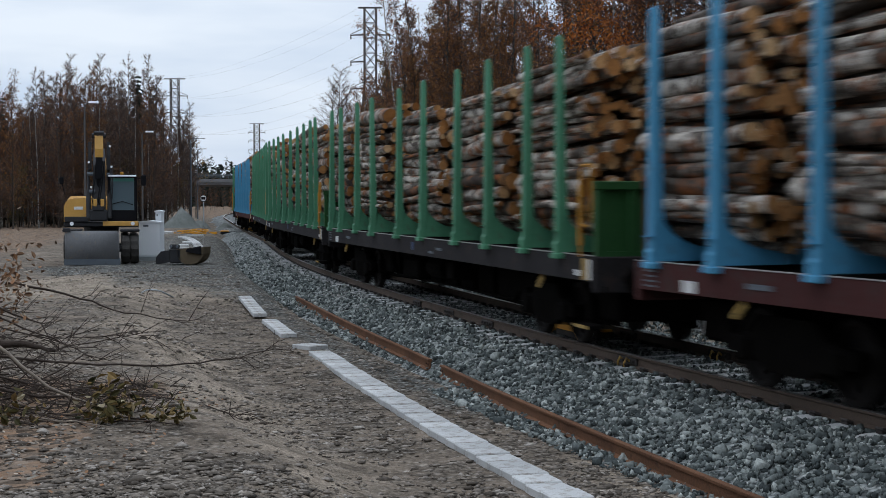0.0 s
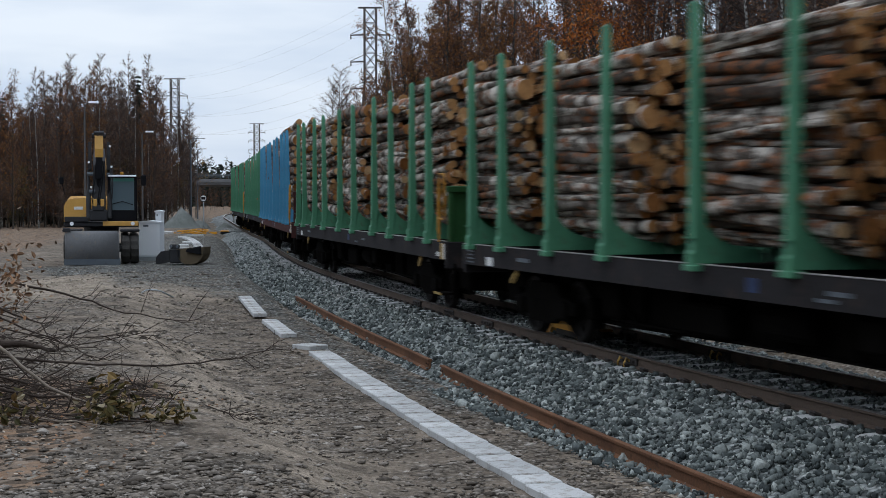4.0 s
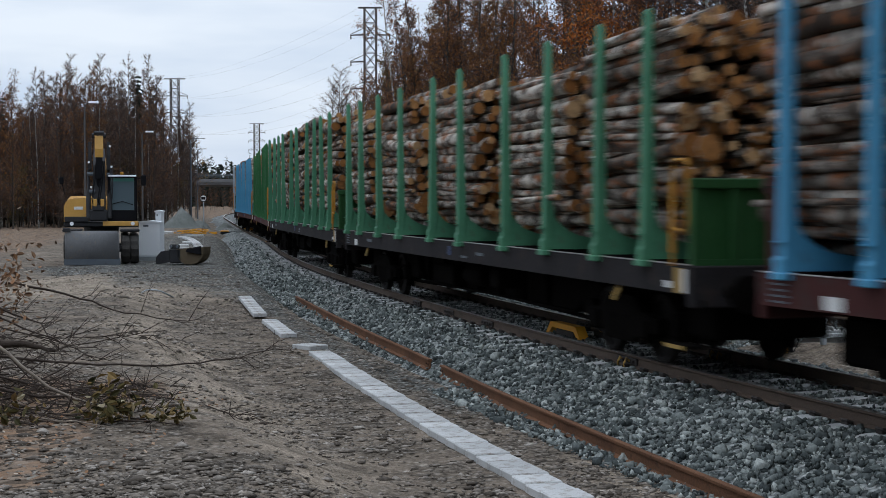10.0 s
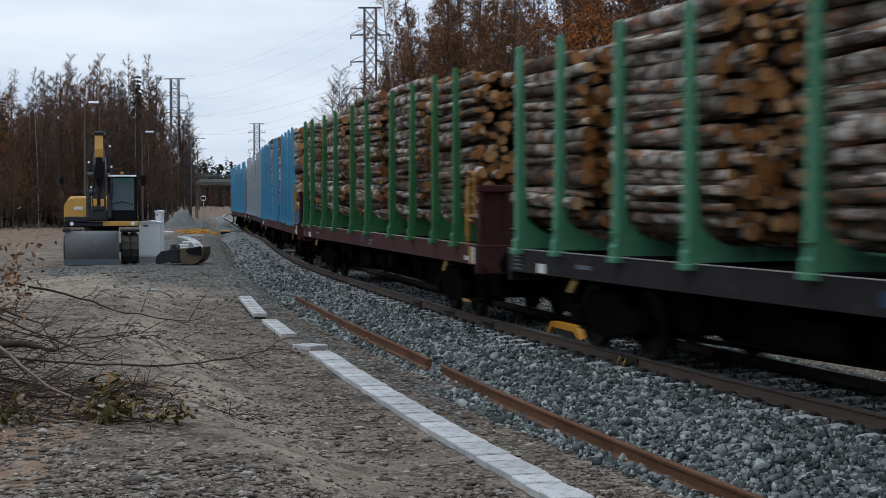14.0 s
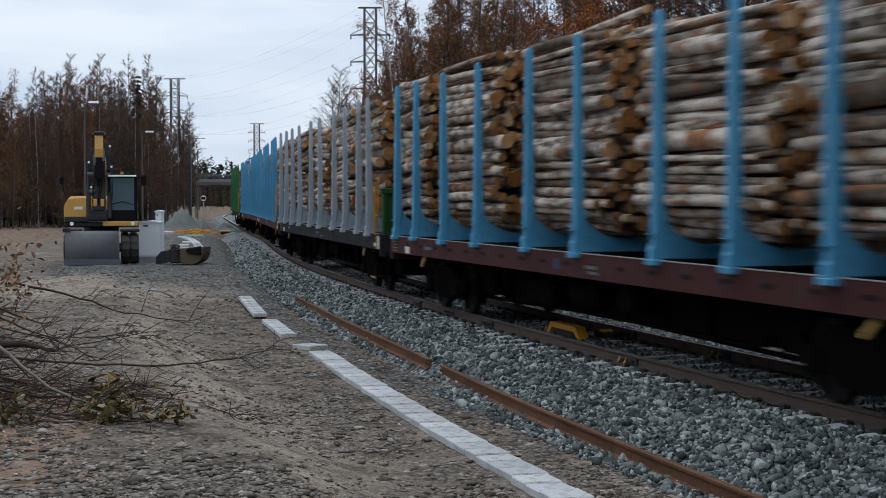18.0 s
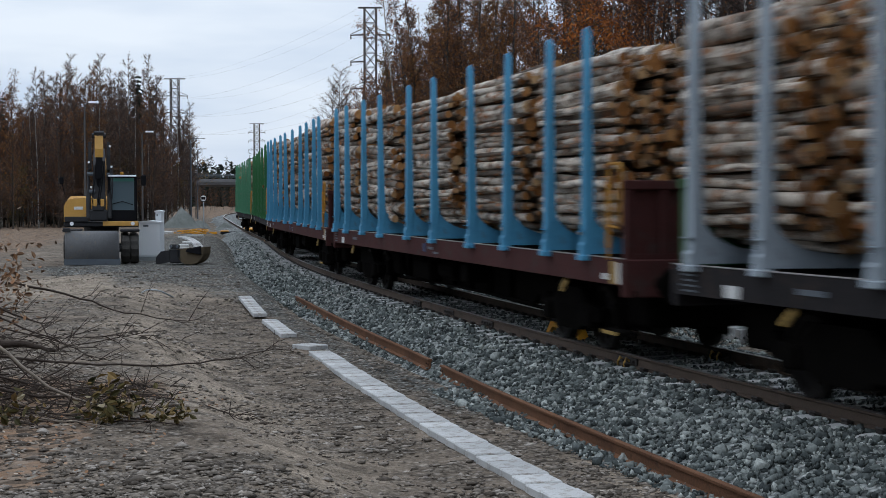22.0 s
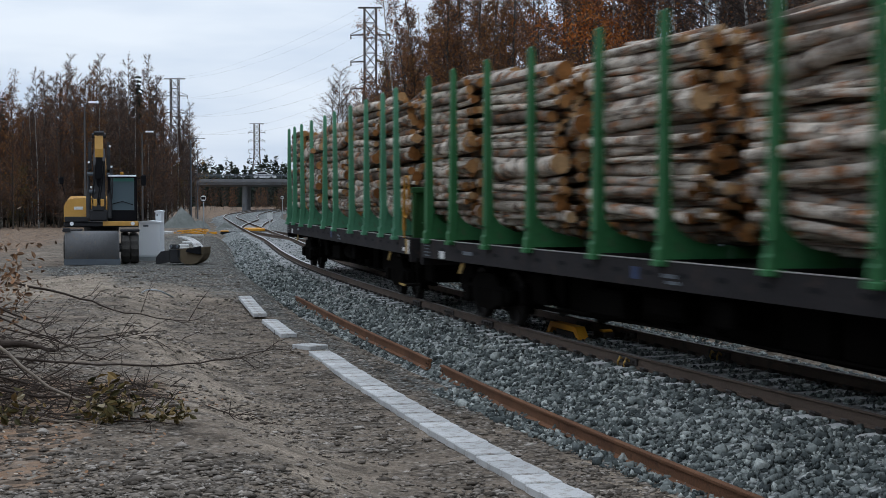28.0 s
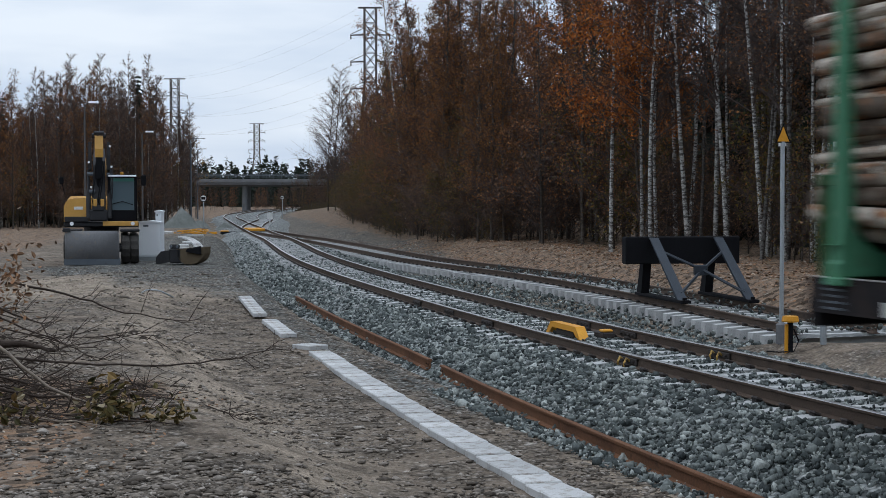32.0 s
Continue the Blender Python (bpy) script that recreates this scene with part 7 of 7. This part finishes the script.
# Spruce masses added to stand for the woods' dark depth and stop sky showing.
for edge, s1, lo, hi, n, sgn in ((EDGE_R, 230, 13, 34, 230, 1), (EDGE_L, 170, 7, 30, 150, -1)):
    spots = []
    for k in range(n):
        o = sgn * rc.uniform(lo, hi)
        q = edge.off(rc.uniform(0, s1), o)
        spots.append((q[0], q[1], ground_z(q[0], q[1]), rc.uniform(4.5, 10.5) if o < 17 else rc.uniform(7.0, 14.0)))
    conifers("understory_spruces", spots, "dark spruce shapes added to darken the depth of the woods", 6)


# More of this added dark backing, behind the white birches.
conifers("understory_spruces", [(*EDGE_R.off(rc.uniform(0, 48), rc.uniform(9, 24)), 0.2, rc.uniform(9, 15)) for k in range(120)], "dark spruce shapes added as shade behind the white birches", 4)


# ---- unseen spruces added behind the camera to block low sky light ----
behind = []
for k in range(300):
    a = radians(rc.uniform(-20, 200))
    d = rc.uniform(22, 48)
    x, y = -d * math.cos(a) * 1.1, -d * math.sin(a) * 0.9 + 2
    o, s = main_offset(x, y)
    if abs(o) > 7.0 and not (y > 4 and x > -24):
        behind.append((x, y, ground_z(x, y), rc.uniform(9, 15)))
conifers("spruce_woods", behind, "unseen spruces added behind the camera to block low sky light", 9)


# ---- cut brush in the foreground ----
def build_brush():
    rnd = random.Random(12)
    b = thing("brush_pile", "heap of cut branches and twigs with withered leaves", "brush pile", pose(-4.5, 16.3, 0))
    base = Vector((-4.5, 16.3, 0))
    big = [
        ([(-5.09, 17.6, 1.17), (-4.32, 17.7, 0.98), (-3.72, 17.4, 0.82), (-3.0, 17.5, 0.72)], 0.016, 0),
        ([(-4.69, 15.4, 0.54), (-3.92, 15.6, 0.43), (-2.92, 15.9, 0.36), (-2.34, 16.1, 0.42), (-1.85, 16.3, 0.51)], 0.015, 0),
        ([(-4.6, 15.3, 0.65), (-4.05, 15.2, 0.23), (-3.66, 15.1, 0.09), (-3.39, 15.0, -0.17)], 0.02, 1),
        ([(-5.0, 16.2, 0.6), (-4.54, 16.1, 0.58), (-4.23, 16.2, 0.5)], 0.055, 0),
        ([(-4.99, 16.6, 0.85), (-4.31, 16.4, 0.62), (-3.77, 16.2, 0.39)], 0.012, 0),
        ([(-5.15, 16.9, 0.73), (-4.2, 16.7, 0.51), (-3.14, 16.8, 0.67)], 0.01, 0),
        ([(-4.78, 15.9, 0.25), (-4.06, 15.9, 0.1), (-3.25, 16.2, 0.13)], 0.014, 0),
        ([(-4.69, 15.6, 0.16), (-4.1, 15.6, 0.07), (-3.5, 15.8, 0.07)], 0.018, 0),
        ([(-4.06, 14.8, -0.13), (-3.59, 14.5, -0.3), (-2.91, 14.1, -0.43)], 0.011, 1),
        ([(-2.59, 16.1, -0.31), (-2.31, 15.9, -0.39), (-2.01, 15.7, -0.44)], 0.008, 0),
        ([(-4.6, 15.3, 0.37), (-4.28, 15.6, 0.46), (-3.93, 16.0, 0.74)], 0.009, 0),
        ([(-3.19, 15.2, -0.16), (-2.98, 15.3, -0.06), (-2.92, 15.5, 0.04)], 0.007, 0),
        ([(-5.24, 17.2, 0.93), (-4.57, 16.9, 0.73), (-4.19, 16.4, 0.37)], 0.013, 0),
        ([(-3.99, 16.6, 0.6), (-3.59, 16.8, 0.64), (-2.97, 16.9, 0.55)], 0.007, 0),
    ]
    for line, r0, pale in big:
        q = [Vector((x, y, max(z, ground_z(x, y) + 0.03))) - base for x, y, z in line]
        pts = []
        for k in range(len(q) - 1):
            pts += [q[k].lerp(q[k + 1], t) + Vector((rnd.uniform(-0.015, 0.015), rnd.uniform(-0.02, 0.02), rnd.uniform(-0.015, 0.015))) for t in (0.0, 0.25, 0.5, 0.75)]
        pts.append(q[-1])
        n = len(pts)
        br = part("branch", Shape().tube(pts, [r0 * (1 - 0.72 * k / (n - 1)) for k in range(n)], 7), M_BRANCH_PALE if pale else M_BRANCH, b, smooth=True)
        tw = Shape()
        for k in range(8):
            p = pts[rnd.randrange(1, n)]
            d = Vector((rnd.uniform(0.1, 1), rnd.uniform(-0.6, 0.6), rnd.uniform(-0.4, 0.5))).normalized()
            e = p + d * rnd.uniform(0.15, 0.55)
            m = p.lerp(e, 0.5) + Vector((0, 0, rnd.uniform(-0.05, 0.05)))
            tw.tube([p, m, e], [0.005, 0.004, 0.002], 4, caps=False)
            tw.tube([m, m + Vector((rnd.uniform(0, 0.25), rnd.uniform(-0.2, 0.2), rnd.uniform(-0.1, 0.2)))], [0.004, 0.002], 4, caps=False)
        tagged(part("twig_spray", tw.data("twig_spray", M_BRANCH, fix=False), None, br), kind="stuff")
    mess = Shape()
    for k in range(800):
        p = Vector((-1.0 + 2.3 * rnd.random() ** 2.4, rnd.uniform(-1.7, 1.7), 0))
        g0 = ground_z(p.x - 4.5, p.y + 16.3)
        p.z = g0 + rnd.random() ** 1.6 * max(0.06, 1.05 - 0.95 * (p.x + 0.95))
        d = Vector((rnd.uniform(-1, 1), rnd.uniform(-0.7, 0.7), rnd.uniform(-0.4, 0.35))).normalized()
        q = p + d * rnd.uniform(0.2, 0.85)
        q.z = max(q.z, g0 + 0.01)
        m = p.lerp(q, 0.5) + Vector((rnd.uniform(-0.1, 0.1), rnd.uniform(-0.1, 0.1), rnd.uniform(-0.08, 0.06)))
        r0 = rnd.choice((0.003, 0.003, 0.004, 0.005, 0.009))
        mess.tube([p, m, q], [r0, r0 * 0.8, r0 * 0.5], 4, caps=False)
    tagged(part("twig_tangle", mess.data("twig_tangle", M_BRANCH, fix=False), None, b), "tangle of thin dry twigs", kind="stuff")
    leaves = Shape()

    def leaf_at(c, z):
        e1 = Vector((rnd.gauss(0, 1), rnd.gauss(0, 1), rnd.gauss(0, 0.7))).normalized()
        e2 = e1.cross(Vector((rnd.gauss(0, 1), rnd.gauss(0, 1), rnd.gauss(0, 1)))).normalized()
        n = e1.cross(e2) * z * 0.12
        leaves.add([tuple(c - e1 * z * 0.5), tuple(c + e2 * z * 0.24 + n - e1 * z * 0.1), tuple(c + e2 * z * 0.2 + n + e1 * z * 0.2), tuple(c + e1 * z * 0.5), tuple(c - e2 * z * 0.2 + n + e1 * z * 0.2), tuple(c - e2 * z * 0.24 + n - e1 * z * 0.1)], [(0, 1, 2, 3), (0, 3, 4, 5)])

    for c, sp, cnt in (((-3.3, 14.75, 0.0), 0.3, 190), ((-2.66, 14.7, 0.0), 0.16, 50), ((-4.3, 14.7, 0.0), 0.26, 60)):
        for _ in range(cnt):
            q = Vector((c[0] + rnd.gauss(0, sp * 0.6), c[1] + rnd.gauss(0, sp * 0.5), 0)) - base
            q.z = ground_z(q.x - 4.5, q.y + 16.3) + 0.03 + abs(rnd.gauss(0.05, sp * 0.55))
            leaf_at(q, rnd.uniform(0.06, 0.14))
    tagged(part("olive_leaves", leaves.data("olive_leaves", M_LEAF_DRY, fix=False), None, b), "curled olive leaves", kind="stuff")
    leaves = Shape()
    for _ in range(330):
        leaf_at(Vector((-4.93, 17.0, 1.17)) - base + Vector((rnd.gauss(-0.1, 0.22), rnd.gauss(0, 0.4), rnd.gauss(0, 0.26))), rnd.uniform(0.05, 0.11))
    tagged(part("withered_leaves", leaves.data("withered_leaves", M_LITTER, fix=False), None, b), "curled brown leaves on the cut bush", kind="stuff")


build_brush()


# ---- loose stones ----
OCTA_V = np.array([(1, 0, 0), (-1, 0, 0), (0, 1, 0), (0, -1, 0), (0, 0, 1), (0, 0, -1)], float)
OCTA_F = np.array([(0, 2, 4), (2, 1, 4), (1, 3, 4), (3, 0, 4), (2, 0, 5), (1, 2, 5), (3, 1, 5), (0, 3, 5)])


def cube_stones(places, sizes, r):
    """Angular chips at the given places."""
    n = len(places)
    base = np.array([(x, y, z) for x in (-1, 1) for y in (-1, 1) for z in (-1, 1)], float)
    quads = np.array([(0, 1, 3, 2), (4, 6, 7, 5), (0, 4, 5, 1), (2, 3, 7, 6), (0, 2, 6, 4), (1, 5, 7, 3)])
    v = base[None] * r.uniform(0.55, 1.15, (n, 8, 3)) * r.uniform(0.35, 1.5, (n, 1, 3))
    a = r.normal(0, 1, (n, 3, 3))
    q, _ = np.linalg.qr(a)
    v = np.einsum("nij,nkj->nki", q, v) * (sizes[:, None, None] * 0.5)
    v = v + places[:, None, :]
    f = quads[None] + (np.arange(n) * 8)[:, None, None]
    return v.reshape(-1, 3), f.reshape(-1, 4)


def ballast_z(o):
    return np.interp(o, [p[0] for p in BED], [p[1] for p in BED])


def scatter_ballast():
    r = np.random.RandomState(2)
    pts, size = [], []
    for s0, s1, dens in ((-7, 10, 400), (10, 22, 260), (22, 36, 120), (36, 52, 50), (52, 80, 16)):
        for o0, o1, zr in ((-3.5 if s0 < 9 else -3.0, -0.9, 0), (-0.7, 0.7, 0), (0.9, 3.4, 0)):
            n = int((s1 - s0) * (o1 - o0) * dens * (1.0 if o0 < -0.8 else 0.6 if s0 < 10 else 0.9))
            for s, o in zip(r.uniform(s0, s1, n), r.uniform(o0, o1, n)):
                d = abs((s + 8.0 + 0.305) % 0.61 - 0.305)
                if abs(o) < 1.32 and d < 0.14 and r.rand() < (0.88 if o < 0.8 else 0.7) * (1.0 if s < 16 or abs(o) > 0.7 else 0.75):
                    continue
                if s > 12 and -1.5 < o < -0.85 and d < 0.2:
                    continue
                p = MAIN.off(s, o)
                pts.append((p[0], p[1], max(ballast_z(o), ground_z(p[0], p[1]) if o < -2.7 else -9.0) + r.uniform(-0.02, 0.03)))
                size.append(min(r.lognormal(math.log(0.044), 0.34), 0.1) * (1.0 if abs(o) > 0.75 else 0.75) * (1.0 if s < 30 else 1.08))
    v, f = cube_stones(np.array(pts), np.array(size), r)
    solid("ballast_stones", tri_mesh("ballast_stones", v, f, [M_STONE]), None, "loose crushed blue-grey granite stones along the track", "gravel", kind="stuff")
    pts, size = [], []
    for s, o in zip(r.uniform(-1, 26, 5200), r.uniform(-3.1, 1.2, 5200)):
        d = abs((s - 0.3 + 0.305) % 0.61 - 0.305)
        if (d < 0.17 and o > -1.5) or (o > -1.5 and r.rand() < 0.5):
            continue
        p = SIDING.off(s, o)
        pts.append((p[0], p[1], np.interp(o, [q[0] for q in BED_SIDE], [q[1] for q in BED_SIDE]) + r.uniform(-0.02, 0.03)))
        size.append(min(r.lognormal(math.log(0.05), 0.3), 0.1))
    v, f = cube_stones(np.array(pts), np.array(size), r)
    solid("ballast_stones", tri_mesh("ballast_stones", v, f, [M_STONE]), None, "loose crushed granite stones along the siding", "gravel", kind="stuff")


scatter_ballast()


def chips(places, sizes, r, flat=0.55):
    """Flat-lying six-cornered chips."""
    n = len(places)
    base = OCTA_V[None] * r.uniform(0.6, 1.3, (n, 6, 1)) + r.uniform(-0.25, 0.25, (n, 6, 3))
    g = r.uniform(0, 6.283, n)
    c, s = np.cos(g)[:, None], np.sin(g)[:, None]
    st = r.uniform(0.6, 1.3, (n, 1))
    x, y = base[:, :, 0] * st, base[:, :, 1] / st
    v = np.stack([c * x - s * y, s * x + c * y, base[:, :, 2] * flat], -1) * (sizes[:, None, None] * 0.5) + places[:, None, :]
    f = OCTA_F[None] + (np.arange(n) * 6)[:, None, None]
    return v.reshape(-1, 3), f.reshape(-1, 3)


def scatter_pebbles():
    r = np.random.RandomState(7)
    pts, size = [], []
    for _ in range(52000):
        y = 11.0 + 37 * r.rand() ** 1.6
        x = r.uniform(-0.31 * y - 0.3, 3.2)
        o, s = main_offset(x, y)
        if o > -2.95 or abs(o + 4.63 - 0.0405 * s) < 0.27:
            continue
        keep = 0.7 + 0.9 * noise.noise((x * 0.45, y * 0.3, 5.0)) + 0.4 * noise.noise((x * 1.3, y * 1.0, 9.0)) - 0.5 * math.exp(-((o + 6.6) / 0.7) ** 2) * (y < 34) - 0.35 * (o < -7.2)
        if r.rand() > keep:
            continue
        pts.append((x, y, ground_z(x, y) + 0.004))
        size.append(min(r.lognormal(math.log(0.05), 0.5), 0.17))
    v, f = chips(np.array(pts), np.array(size), r, 0.36)
    solid("pebbles", tri_mesh("pebbles", v, f, [M_PEBBLE]), None, "dusty grey pebbles scattered on the dirt", "gravel", kind="stuff")


scatter_pebbles()


def scatter_leaves():
    """Fallen leaves on the bank behind the siding and thinner ones on the dirt."""
    r = np.random.RandomState(19)
    V, F = [], []
    for k in range(17900):
        if k < 17000:
            p = SIDING.off(r.uniform(-6, 60), 1.9 + 7.5 * r.rand())
            z = r.uniform(0.05, 0.13)
        else:
            p, z = (r.uniform(-6.0, -2.6), 11.2 + 7.0 * r.rand()), r.uniform(0.03, 0.06)
        g, t = r.uniform(0, 6.283), r.uniform(-0.5, 0.5, 2)
        c = np.array([p[0], p[1], ground_z(p[0], p[1]) + 0.02])
        e1, e2 = np.array([math.cos(g), math.sin(g), t[0]]) * z * 0.5, np.array([-math.sin(g), math.cos(g), t[1]]) * z * 0.32
        n = len(V)
        V.extend([c - e1, c + e2, c + e1, c - e2])
        F.append((n, n + 1, n + 2, n + 3))
    solid("leaf_litter", tri_mesh("leaf_litter", np.array(V), np.array(F), [M_LITTER]), None, "fallen brown and orange birch leaves on the bank", "leaf litter", kind="stuff")


scatter_leaves()

motions()
